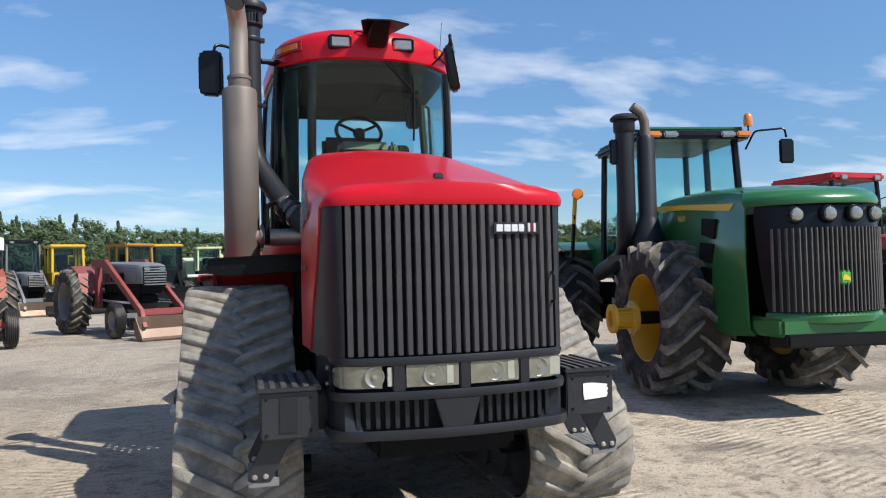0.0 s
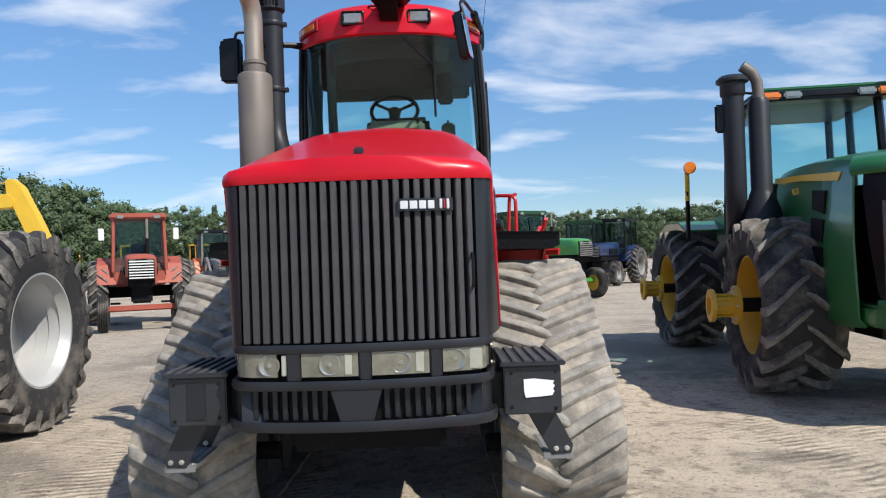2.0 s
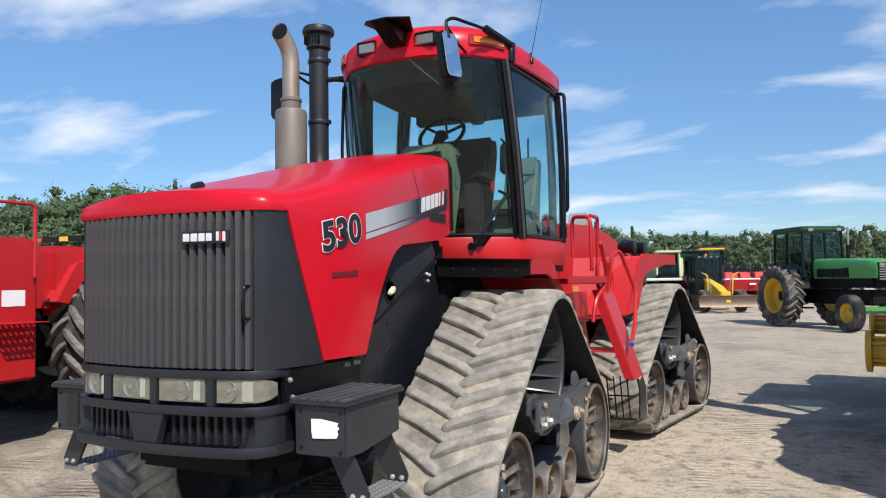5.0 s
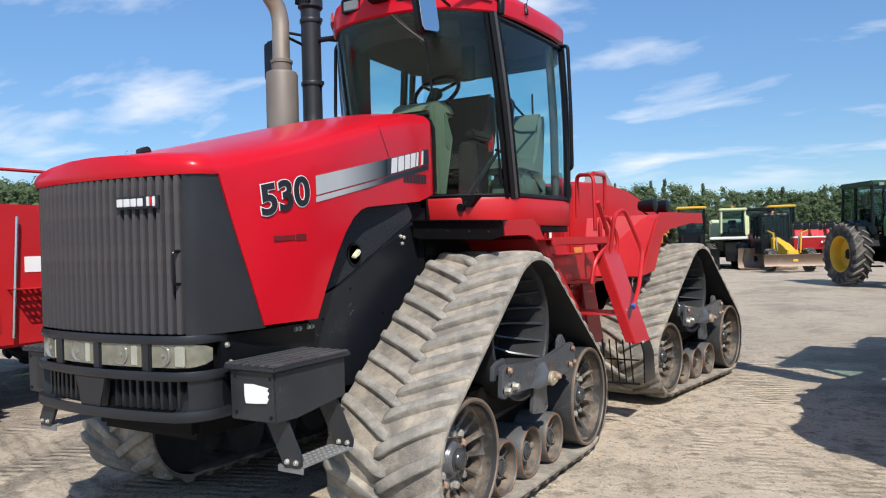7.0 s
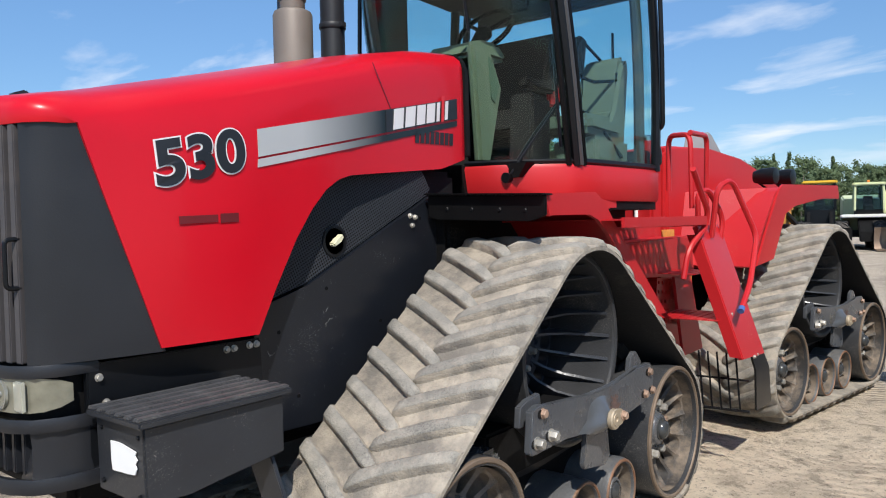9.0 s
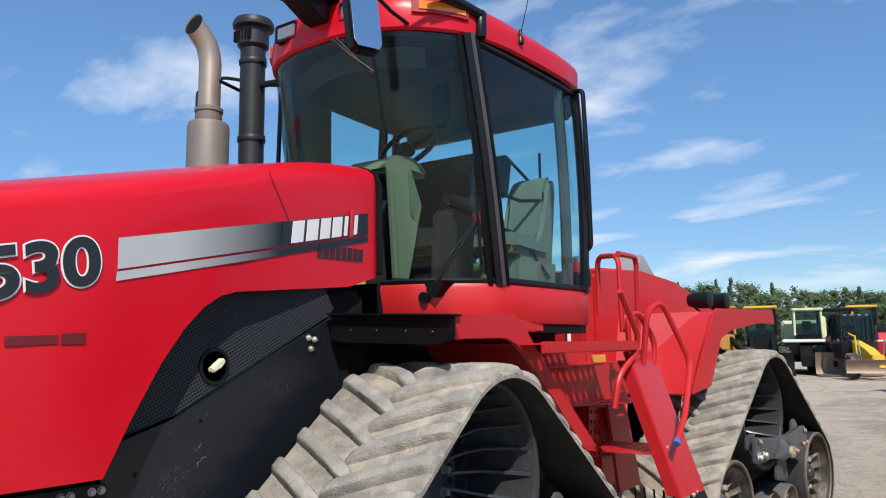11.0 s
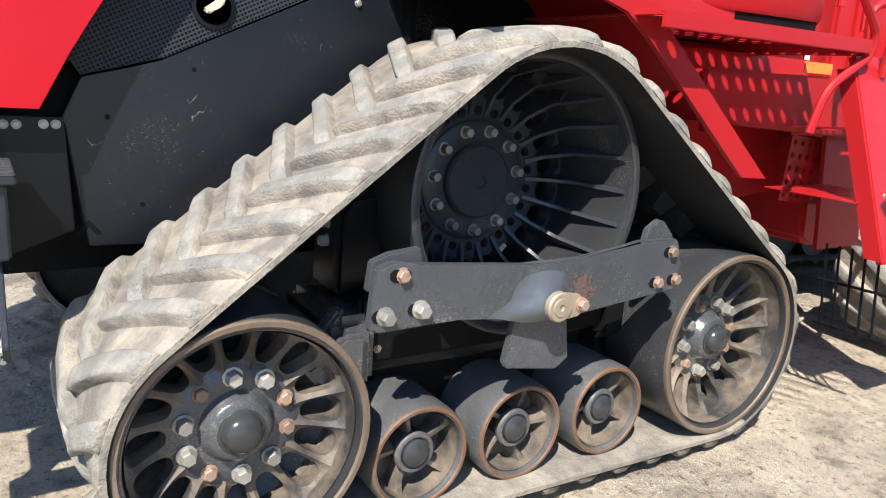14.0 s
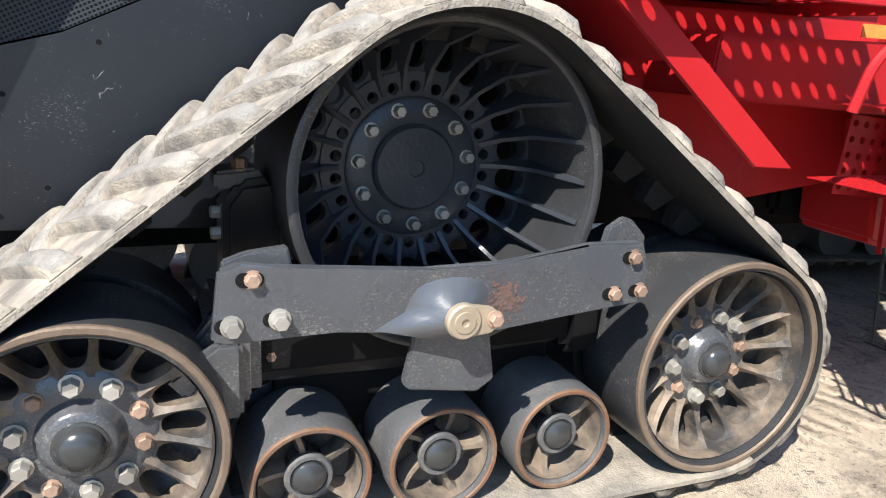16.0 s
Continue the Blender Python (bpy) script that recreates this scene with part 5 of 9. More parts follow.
TREAD = surf("worn_black_step", (0.050, 0.050, 0.053), 0.6, 0.0, 0.35, 9, 0.4, 90, dust=0.45, dust_col=(0.12, 0.110, 0.100), speck=0.6)
STEP_BOX = surf("dusty_black_step_box", (0.020, 0.022, 0.027), 0.38, 0.0, 0.3, 5.0, 0.05, 60, dust=0.25, dust_col=(0.065, 0.063, 0.062), speck=0.3, spec=0.5)
STEEL_TREAD = surf("galvanised_tread", (0.25, 0.25, 0.245), 0.6, 0.5, 0.2, 12, 0.2, 90, dust=0.35)
for s in (1, -1):
    bx = part("corner_box", prism([(-0.09, 0.985), (0.39, 0.985), (0.39, 0.80), (0.05, 0.765), (-0.085, 0.765)], "x", s * 0.625, s * 0.885, 0.006), STEP_BOX, tractor, "black corner box with a ribbed step top")
    part("box_arm", box(*sorted((s * 0.55, s * 0.64)), 0.0, 0.30, 0.78, 0.95, 0.006), BLACK, bx)
    lid = part("step_top", box(*sorted((s * 0.61, s * 0.905)), -0.11, 0.41, 0.985, 1.005, 0.004), STEP_BOX, bx)
    for k in range(6):
        x = s * (0.63 + 0.05 * k)
        part("tread_rib", box(x - 0.014, x + 0.014, -0.108, 0.408, 1.003, 1.014, 0.003), TREAD, bx)
    part("sticker", prism([(0.715, 0.925), (0.765, 0.927), (0.853, 0.915), (0.846, 0.902), (0.857, 0.893), (0.846, 0.878), (0.853, 0.868), (0.843, 0.850), (0.80, 0.846), (0.722, 0.842), (0.716, 0.87)], "y", -0.0935, -0.0905) if s > 0 else box(-0.80, -0.72, -0.0935, -0.0905, 0.80, 0.96), WHITE if s > 0 else PLASTIC, bx, "torn white sticker" if s > 0 else "")
    for x, z in ((0.66, 0.955), (0.66, 0.80), (0.86, 0.955), (0.86, 0.79)):
        part("bolt", BOLT_DARK, None, bx, at=Matrix.Translation((s * x, -0.088, z)) @ Matrix.Rotation(radians(-90), 4, "Z") @ Matrix.Diagonal((0.3, 0.4, 0.4, 1)))
    # hanging step below it
    plate = [(s * 0.725, 0.785), (s * 0.850, 0.792), (s * 0.945, 0.600), (s * 0.935, 0.560), (s * 0.845, 0.555)]
    st = part("hanging_step", prism(plate, "y", 0.0, 0.016, 0.003), STEP_BOX, tractor, "hanging step with a punched grey tread")
    part("hanger", prism(plate, "y", 0.355, 0.371, 0.003), STEP_BOX, st)
    part("step_tread", punched_step(), STEEL_TREAD, st, "punched grey step tread", at=Matrix.Translation((s * 0.945 if s < 0 else 0.805, 0.012, 0.560)))
    part("tread_edge", box(*sorted((s * 0.805, s * 0.945)), 0.004, 0.014, 0.535, 0.566, 0.002), STEEL_TREAD, st)
    for y in (-0.001, 0.354):
        for x, z in ((0.775, 0.765), (0.865, 0.585), (0.915, 0.585)):
            part("bolt", BOLT_MESH, None, st, at=Matrix.Translation((s * x, y, z)) @ Matrix.Rotation(radians(-90), 4, "Z") @ Matrix.Diagonal((0.6, 0.6, 0.6, 1)))

# fenders over the front tracks and the platform behind the left one
def bent(profile, x0, x1, thick, bm=None):
    """A folded sheet: (y, z) points across a width."""
    return grid([[(x0, y, z) for y, z in profile], [(x1, y, z) for y, z in profile]], thick=thick, bm=bm)


for s in (1, -1):
    front = part("fender_front", prism([(s * 0.545, 1.655), (s * 1.178, 1.632), (s * 1.178, 1.545), (s * 1.10, 1.520), (s * 0.60, 1.535), (s * 0.545, 1.55)], "y", 1.545, 1.560, 0.003), GLOSS_BLACK, tractor, "glossy black front face of the fender")
    part("fender_lip", prism([(s * 0.545, 1.660), (s * 1.182, 1.637), (s * 1.182, 1.629), (s * 0.545, 1.652)], "y", 1.515, 1.60, 0.002), GLOSS_BLACK, front)
    part("fender_lining", bent([(1.56, 1.55), (1.75, 1.585), (2.02, 1.585)], s * 0.55, s * 1.14, 0.01), DARK, front)
    for x, z in ((0.66, 1.585), (0.80, 1.58), (0.95, 1.575), (1.08, 1.57)):
        part("bolt", BOLT_DARK, None, front, at=Matrix.Translation((s * x, 1.545, z)) @ Matrix.Rotation(radians(-90), 4, "Z") @ Matrix.Diagonal((0.35, 0.45, 0.45, 1)))
    part("fender_rear", bent([(1.562, 1.625), (2.02, 1.640), (2.10, 1.61), (2.20, 1.505), (2.40, 1.31)], s * 0.55, s * 1.15, 0.02), RED_OLD, tractor, "faded red fender")
    part("fender_edge", prism([(1.562, 1.636), (2.03, 1.652), (2.13, 1.60), (2.271, 1.464), (2.875, 0.990), (2.722, 0.997), (2.66, 1.050), (2.156, 1.452), (2.05, 1.525), (1.96, 1.550), (1.64, 1.545), (1.60, 1.54)], "x", s * 1.145, s * 1.165, 0.003), RED_OLD, tractor)

# ---- the tracked tractor: cab ----
CX = 0.035
# the glass line at its foot and under the roof, half the cab: (out, along); the front leans forward towards the roof
FOOT = [(0.0, 2.250), (0.20, 2.262), (0.36, 2.300), (0.48, 2.365), (0.58, 2.450), (0.66, 2.525), (0.722, 2.612), (0.748, 2.85), (0.768, 3.10), (0.785, 3.38), (0.785, 3.56), (0.72, 3.66), (0.0, 3.70)]
HEAD = [(0.0, 1.985), (0.20, 1.997), (0.36, 2.042), (0.48, 2.115), (0.575, 2.215), (0.635, 2.305), (0.680, 2.402), (0.715, 2.75), (0.735, 3.08), (0.750, 3.38), (0.745, 3.60), (0.68, 3.70), (0.0, 3.74)]
GZ0, GZ1 = 1.85, 3.155


def cab_ring(z, grow=0.0):
    """Half the cab's outline at a height, on its left side, from the middle of the front to the middle of the rear."""
    f = min(1.0, max(-0.15, (z - GZ0) / (GZ1 - GZ0)))
    bow = 0.018 * math.sin(math.pi * max(0.0, f))
    flat = [(a[0] + (b[0] - a[0]) * f, a[1] + (b[1] - a[1]) * f) for a, b in zip(FOOT, HEAD)]
    out = []
    for i, (x, y) in enumerate(flat):
        p, q = flat[max(0, i - 1)], flat[min(len(flat) - 1, i + 1)]
        if i in (0, len(flat) - 1):
            nx, ny = 0.0, -1.0 if i == 0 else 1.0
        else:
            tx, ty = q[0] - p[0], q[1] - p[1]
            k = math.hypot(tx, ty)
            nx, ny = ty / k, -tx / k
        o = grow + bow
        out.append((CX + x + nx * o, y + ny * o, z))
    return out


def full_ring(z, grow=0.0):
    left = cab_ring(z, grow)
    return left + [(2 * CX - x, y, zz) for x, y, zz in left[::-1][1:-1]]


def base_rows(a, b, flip):
    rows = []
    for z, g in ((1.630, 0.008), (1.645, 0.018), (1.815, 0.022), (1.838, 0.010)):
        r = cab_ring(z, g)[a:b + 1]
        rows.append([(2 * CX - x, y, zz) for x, y, zz in r] if flip else r)
    return rows


for flip in (False, True):
    part("cab_base", grid(base_rows(1, 12, flip), thick=0.03), RED_OLD, tractor, "red cab base panel", smooth=50)
    part("base_front", grid(base_rows(0, 1, flip), thick=0.03), DARK, tractor, smooth=50)
    q = (lambda x: 2 * CX - x) if flip else (lambda x: x)
    part("base_notch", prism([(q(0.455), 1.845), (q(0.60), 1.845), (q(0.545), 1.765), (q(0.505), 1.765)], "y", 2.33, 2.52, 0.0), DARK, tractor)
part("cab_floor", prism([(x, y) for x, y, _ in full_ring(1.70)], "z", 1.58, 1.68, 0), DARK, tractor)


def glass_rows(a, b, inset=0.0):
    """Glass between two points of the outline (left side), bowed slightly outward."""
    return [cab_ring(z, -inset)[a:b + 1] for z in np.linspace(GZ0, GZ1, 7)]


def mirror(rows):
    return [[(2 * CX - x, y, z) for x, y, z in r] for r in rows]


wind = [m[::-1][:-1] + r for r, m in zip(glass_rows(0, 5), mirror(glass_rows(0, 5)))]
part("windshield", grid(wind, thick=0.006), GLASS, tractor, "curved tinted windshield", smooth=60)
for k, fn in enumerate((lambda r: r, mirror)):
    part("front_side_glass", grid(fn(glass_rows(5, 6)), thick=0.006), GLASS, tractor, smooth=60)
    part("door_glass", grid(fn(glass_rows(6, 10)), thick=0.006), GLASS, tractor, smooth=60)
    def at_plan(i, z, g=0.004):
        p = cab_ring(z, g)[i]
        return p if k == 0 else (2 * CX - p[0], p[1], p[2])
    zs = np.linspace(GZ0 - 0.02, GZ1 + 0.01, 7)
    sgn = 1 if k == 0 else -1
    part("door_pillar", tube([at_plan(6, z, 0.0) for z in zs], 0.034, 8), BLACK, tractor, "black door pillar")
    part("pillar_seal", tube([(lambda p: (p[0] - sgn * 0.030, p[1] - 0.052, p[2]))(at_plan(6, z, 0.006)) for z in zs], 0.017, 6), GLOSS_BLACK, tractor)
    part("door_frame", tube([(lambda p: (p[0] + sgn * 0.008, p[1] + 0.050, p[2]))(at_plan(6, z, 0.010)) for z in zs], 0.018, 6), GLOSS_BLACK, tractor)
    part("pillar_trim", tube([(lambda p: (p[0] - sgn * 0.004, p[1] + 0.005, p[2]))(at_plan(6, z, 0.036)) for z in zs], 0.012, 6), RIM_LINE, tractor)
    part("rear_pillar", tube([at_plan(10, z) for z in zs], 0.030, 8), BLACK, tractor)
    part("door_sill", tube([at_plan(i, GZ0 + 0.005) for i in range(6, 11)], 0.020, 6), BLACK, tractor)
    part("door_head", tube([at_plan(i, GZ1 - 0.012) for i in range(6, 11)], 0.014, 6), BLACK, tractor)
    part("glass_sill", tube([at_plan(i, GZ0 + 0.003) for i in range(1, 7)], 0.014, 6), BLACK, tractor)
    part("inner_pillar", tube([(lambda p: (CX + (p[0] - CX) * 0.95, p[1] + 0.02, p[2]))(at_plan(9, z, 0.0)) for z in zs], 0.034, 8), LINING, tractor)
    part("pillar_handle", tube(rounded([at_plan(10, 1.88, 0.01), at_plan(10, 1.88, 0.03), at_plan(10, 1.96, 0.03), at_plan(10, 2.03, 0.008)], 0.03), 0.016, 6), BLACK, tractor)
rear = [[(p[0], p[1] - 0.01, p[2]) for p in (r[1], mirror([r])[0][1])] for r in glass_rows(10, 11)]
part("rear_glass", grid(rear, thick=0.006), GLASS, tractor)
part("rear_sill", box(CX - 0.70, CX + 0.70, 3.62, 3.70, 1.85, 1.98, 0.01), BLACK, tractor)
part("rear_header", box(CX - 0.68, CX + 0.68, 3.62, 3.72, 3.02, 3.15, 0.02), LINING, tractor, "dark rear window header")

# roof: a red shell with a dark underside
def roof_mesh():
    levels = [(3.150, -0.020), (3.138, 0.012), (3.150, 0.026), (3.245, 0.030), (3.310, 0.014), (3.352, -0.024), (3.382, -0.085)]
    rows = []
    for z, g in levels:
        ring = full_ring(z, g)
        ring = [(x, y, zz + 0.045 * max(0.0, min(1.0, (y - 2.15) / 0.7)) * (0.35 if z > 3.3 else 1.0) + 0.020 * (1 - abs(x - CX) / 0.8) * (z > 3.3)) for x, y, zz in ring]
        rows.append(ring + ring[:1])
    mid = [(CX + (x - CX) * 0.60, 2.85 + (y - 2.85) * 0.62, 3.455) for x, y, z in rows[-1]]
    return grid(rows + [mid, [(CX, 2.85, 3.47)] * len(mid)])


part("roof", roof_mesh(), RED, tractor, "red cab roof with set-in work lamps", smooth=40)
part("roof_lining", prism([(x, y) for x, y, _ in full_ring(3.10, -0.012)], "z", 3.120, 3.146, 0), LINING, tractor)
# a sun visor panel and the control box under the lining
part("visor", grid([[(CX + x, 2.10 + 0.25 * (x / 0.5) ** 2, 3.118) for x in np.linspace(-0.46, 0.46, 9)], [(CX + x, 2.17 + 0.25 * (x / 0.5) ** 2, 3.02) for x in np.linspace(-0.44, 0.44, 9)]], thick=0.012), LINING, tractor, "dark fabric sun visor")
part("overhead_box", prism([(2.55, 3.12), (2.55, 3.04), (2.95, 3.01), (3.05, 3.12)], "x", 0.20, 0.55, 0.02), LINING, tractor)
for x in (-0.212, 0.273):
    lamp = part("work_lamp", box(x - 0.090, x + 0.090, 1.975, 2.10, 3.215, 3.320, 0.012), BLACK, tractor, "roof work lamp")
    part("lamp_glass", box(x - 0.070, x + 0.070, 1.966, 1.98, 3.228, 3.306, 0.008), LENS_BULB, lamp)
    part("lamp_bezel", tube(rounded([(x - 0.08, 1.970, 3.222), (x + 0.08, 1.970, 3.222), (x + 0.08, 1.970, 3.313), (x - 0.08, 1.970, 3.313), (x - 0.08, 1.970, 3.225)], 0.015), 0.007, 6), BLACK, lamp)
for s in (1, -1):
    # long amber lamp at each front corner, its pocket's shade put into deeper red
    ring = cab_ring(3.27, 0.030)[3:7]
    def corner(f, out):
        """A point at the share f along the corner's outline, pushed out."""
        k = min(int(f * 3), 2)
        x, y = (ring[k][c] + (ring[k + 1][c] - ring[k][c]) * (f * 3 - k) for c in (0, 1))
        ux, uy = ring[3][1] - ring[0][1], ring[0][0] - ring[3][0]
        if uy > 0:
            ux, uy = -ux, -uy
        d = math.hypot(ux, uy)
        return CX + s * (x + ux / d * out - CX), y + uy / d * out
    pocket = [[(*corner(f, 0.001), z) for f in np.linspace(0.08, 0.94, 9)] for z in (3.226, 3.262, 3.300)]
    mk = part("marker_pocket", grid(pocket, thick=0.012), RED_SHADED, tractor, smooth=60)
    lens = [[(*corner(f, 0.008), z) for f in np.linspace(0.16, 0.88, 7)] for z in (3.243, 3.266, 3.286)]
    part("marker_lamp", grid(lens, thick=0.010), AMBER, mk, "amber marker lamp", smooth=60)
cam_box = part("roof_bracket", prism([(1.66, 3.336), (2.12, 3.350), (2.12, 3.26), (2.00, 3.225), (1.90, 3.235), (1.76, 3.305)], "x", -0.01, 0.125, 0.006), BLACK, tractor, "black camera bracket on the roof front")
part("bracket_top", prism([(-0.09, 1.73), (-0.05, 1.685), (0.12, 1.67), (0.275, 1.74), (0.20, 1.92), (0.125, 2.10), (-0.01, 2.10), (-0.06, 1.86)], "z", 3.345, 3.357, 0.003), BLACK, cam_box)
part("bracket_knob", tube([(0.12, 1.90, 3.352), (0.12, 1.90, 3.378)], 0.012, 6), BLACK, cam_box)
part("bracket_cable", tube(rounded([(-0.03, 1.95, 3.34), (-0.10, 1.99, 3.36), (-0.12, 2.03, 3.26)], 0.05), 0.006, 6), BLACK, cam_box)
part("aerial", tube([(0.785, 2.86, 3.27), (0.796, 2.87, 3.345), (0.86, 2.96, 3.80)], 0.004, 6, r_end=0.002), BLACK, tractor)
part("aerial_base", lathe([(0.022, 3.25), (0.022, 3.285), (0.010, 3.30), (0.008, 3.335)], "z", (0.787, 2.862, 0), 10), BLACK, tractor)
part("beacon_stud", lathe([(0.012, 3.40), (0.012, 3.45), (0.007, 3.46)], "z", (0.52, 2.50, 0), 8), CHROME, tractor)

# mirrors
def mirror_set(s):
    root = (CX + s * 0.60, 2.62, 3.24)
    if s > 0:
        root = (0.760, 2.46, 3.285)
        path = [root, (0.69, 2.12, 3.315), (0.595, 1.765, 3.300), (0.567, 1.690, 3.262), (0.595, 1.685, 3.14)]
        c, yaw = Vector((0.612, 1.692, 3.025)), -104
    else:
        path = [(CX - 0.66, 2.42, 3.17), (-0.80, 2.36, 3.20), (-1.06, 2.24, 3.27), (-1.13, 2.20, 3.26), (-1.145, 2.20, 3.12)]
        c, yaw = Vector((-1.147, 2.19, 3.03)), -14
    arm = part("mirror_arm", tube(rounded(path, 0.05), 0.012, 8), BLACK, tractor, "black mirror arm")
    if s > 0:
        part("arm_sleeve", tube([(0.758, 2.47, 3.285), (0.690, 2.12, 3.316)], 0.030, 10), BLACK, arm)
        part("arm_pivot", lathe([(0.03, 3.16), (0.036, 3.18), (0.036, 3.30), (0.028, 3.31)], "z", (0.752, 2.475, 0), 14), BLACK, arm)
        part("arm_stay", tube([(0.575, 1.70, 3.22), (0.555, 1.95, 3.17), (0.53, 2.20, 3.16)], 0.010, 6), BLACK, arm)
    tilt = Matrix.Rotation(radians(9 if s > 0 else 0), 4, "X")
    shell = part("mirror", prism([(-0.070, -0.165), (0.060, -0.175), (0.085, -0.14), (0.085, 0.14), (0.065, 0.168), (-0.070, 0.168), (-0.090, 0.13), (-0.090, -0.13)], "y", -0.070, 0.0, 0.030), BLACK, tractor, "black wing mirror",
                 at=Matrix.Translation(c) @ Matrix.Rotation(radians(yaw), 4, "Z") @ tilt)
    part("mirror_glass", prism([(-0.062, -0.150), (0.054, -0.160), (0.075, -0.13), (0.075, 0.13), (0.057, 0.153), (-0.062, 0.153), (-0.079, 0.12), (-0.079, -0.12)], "y", 0.0, 0.004), MIRROR, shell)


mirror_set(1); mirror_set(-1)
# grab rails: one at the left rear corner, one before the right front pillar
part("grab_rail", tube(rounded([(CX + 0.75, 3.57, 3.16), (CX + 0.83, 3.55, 3.15), (CX + 0.845, 3.55, 2.60), (CX + 0.835, 3.58, 2.12), (CX + 0.77, 3.60, 2.10)], 0.06), 0.016, 8), BLACK, tractor, "black grab rail")
part("grab_rail", tube(rounded([(CX - 0.63, 2.44, 3.14), (-0.665, 2.36, 3.135), (-0.685, 2.36, 2.60), (-0.70, 2.40, 1.95), (CX - 0.64, 2.52, 1.93)], 0.05), 0.014, 8), BLACK, tractor, "black grab rail")
# wipers
def on_glass(x, z, off=0.014):
    """A place on the windshield's outside."""
    ring = cab_ring(z, off)
    return (x, float(np.interp(x, [p[0] for p in ring[:7]], [p[1] for p in ring[:7]])), z)


part("wiper", tube([on_glass(0.13, 3.14), on_glass(0.24, 3.03), on_glass(0.37, 2.92)], 0.010, 6), BLACK, tractor, "windshield wiper")
part("wiper_stay", tube([on_glass(0.16, 3.14, 0.02), on_glass(0.37, 2.90, 0.02)], 0.005, 6), BLACK, tractor)
part("wiper_blade", tube([on_glass(0.355, 3.05), on_glass(0.37, 2.90), on_glass(0.375, 2.55)], 0.009, 6), BLACK, tractor)
part("side_wiper", tube([(0.475, 2.335, 1.770), (0.60, 2.42, 2.00), (0.700, 2.505, 2.17)], 0.014, 6), BLACK, tractor, "side wiper on its pivot")
part("side_wiper_stay", tube([(0.50, 2.325, 1.785), (0.71, 2.485, 2.16)], 0.007, 6), BLACK, tractor)
part("side_wiper_blade", tube([(0.712, 2.51, 1.93), (0.708, 2.48, 2.20), (0.706, 2.455, 2.50)], 0.010, 6), BLACK, tractor)
part("wiper_pivot", lathe([(0.03, -0.02), (0.03, 0.02), (0.02, 0.03)], "y", n=12), BLACK, tractor, at=Matrix.Translation((0.470, 2.335, 1.765)))

# inside: dash, wheel, seats
part("dash", prism([(2.46, 1.70), (2.48, 2.40), (2.52, 2.50), (2.68, 2.50), (2.72, 2.36), (2.62, 2.20), (2.60, 1.70)], "x", CX - 0.12, CX + 0.12, 0.04), SEAT, tractor, "dark dash console")
part("dash_top", prism([(2.36, 2.49), (2.42, 2.59), (2.62, 2.60), (2.72, 2.52), (2.66, 2.48)], "x", CX - 0.21, CX + 0.21, 0.03), OLIVE, tractor, "sage green dash top")
# dark panel added behind the right front glass, closing the view through it
part("side_dark_panel", grid([[(2 * CX - x + 0.03, y + 0.03, z) for x, y, z in r] for r in glass_rows(4, 7)], thick=0.02), LINING, tractor, "dark panel inside the right front glass")
part("right_post", tube([(2 * CX - p[0] + 0.04, p[1] + 0.03, p[2]) for p in [r[0] for r in glass_rows(3, 4)]], 0.035, 8), LINING, tractor)
part("dash_side", prism([(2.345, 1.86), (2.285, 2.545), (2.40, 2.575), (2.46, 2.545), (2.585, 2.31), (2.50, 2.17), (2.455, 1.86)], "x", 0.225, 0.285, 0.02), OLIVE, tractor, "sage green corner trim")
part("trim_pocket", prism([(2.43, 2.49), (2.47, 2.46), (2.54, 2.32), (2.49, 2.21), (2.45, 2.24), (2.44, 2.36)], "x", 0.280, 0.292, 0.006), surf("dark_sage_pocket", (0.13, 0.15, 0.095), 0.6), tractor)
part("steering_column", tube([(CX, 2.56, 2.48), (CX, 2.74, 2.72)], 0.045, 10), DARK, tractor)
ring = [(CX + 0.195 * math.cos(a), 2.76 - 0.195 * math.sin(a) * 0.62 * -1, 2.73 + 0.195 * math.sin(a) * 0.78) for a in np.linspace(0, 2 * math.pi, 28, endpoint=False)]
wheel = part("steering_wheel", tube(ring, 0.017, 8, closed=True), DARK, tractor, "black steering wheel")
for a in (0.5, 2.6, 4.7):
    part("wheel_spoke", tube([(CX, 2.755, 2.72), (CX + 0.19 * math.cos(a), 2.76 + 0.19 * math.sin(a) * 0.62, 2.73 + 0.19 * math.sin(a) * 0.78)], 0.014, 6), DARK, wheel)
part("wheel_hub", lathe([(0.05, -0.02), (0.055, 0.0), (0.045, 0.02)], "z", n=14), DARK, wheel, at=Matrix.Translation((CX, 2.755, 2.72)) @ Matrix.Rotation(radians(-38), 4, "X"))


def cushion(profile, x0, x1, r=0.05):
    """A padded seat shape: its side profile pushed across, with rounded sides."""
    return prism(profile, "x", x0, x1, r)


seat = part("driver_seat", cushion([(2.70, 2.06), (3.16, 2.02), (3.32, 2.60), (3.31, 2.72), (3.26, 2.77), (3.17, 2.75), (3.09, 2.62), (3.02, 2.40), (2.98, 2.23), (2.70, 2.21)], CX - 0.27, CX + 0.29, 0.06), SEAT, tractor, "dark fabric driver's seat with a red armrest pad")
part("seat_base", prism([(2.80, 1.70), (3.12, 1.70), (3.15, 2.06), (2.78, 2.06)], "x", CX - 0.19, CX + 0.19, 0.02), DARK, seat)
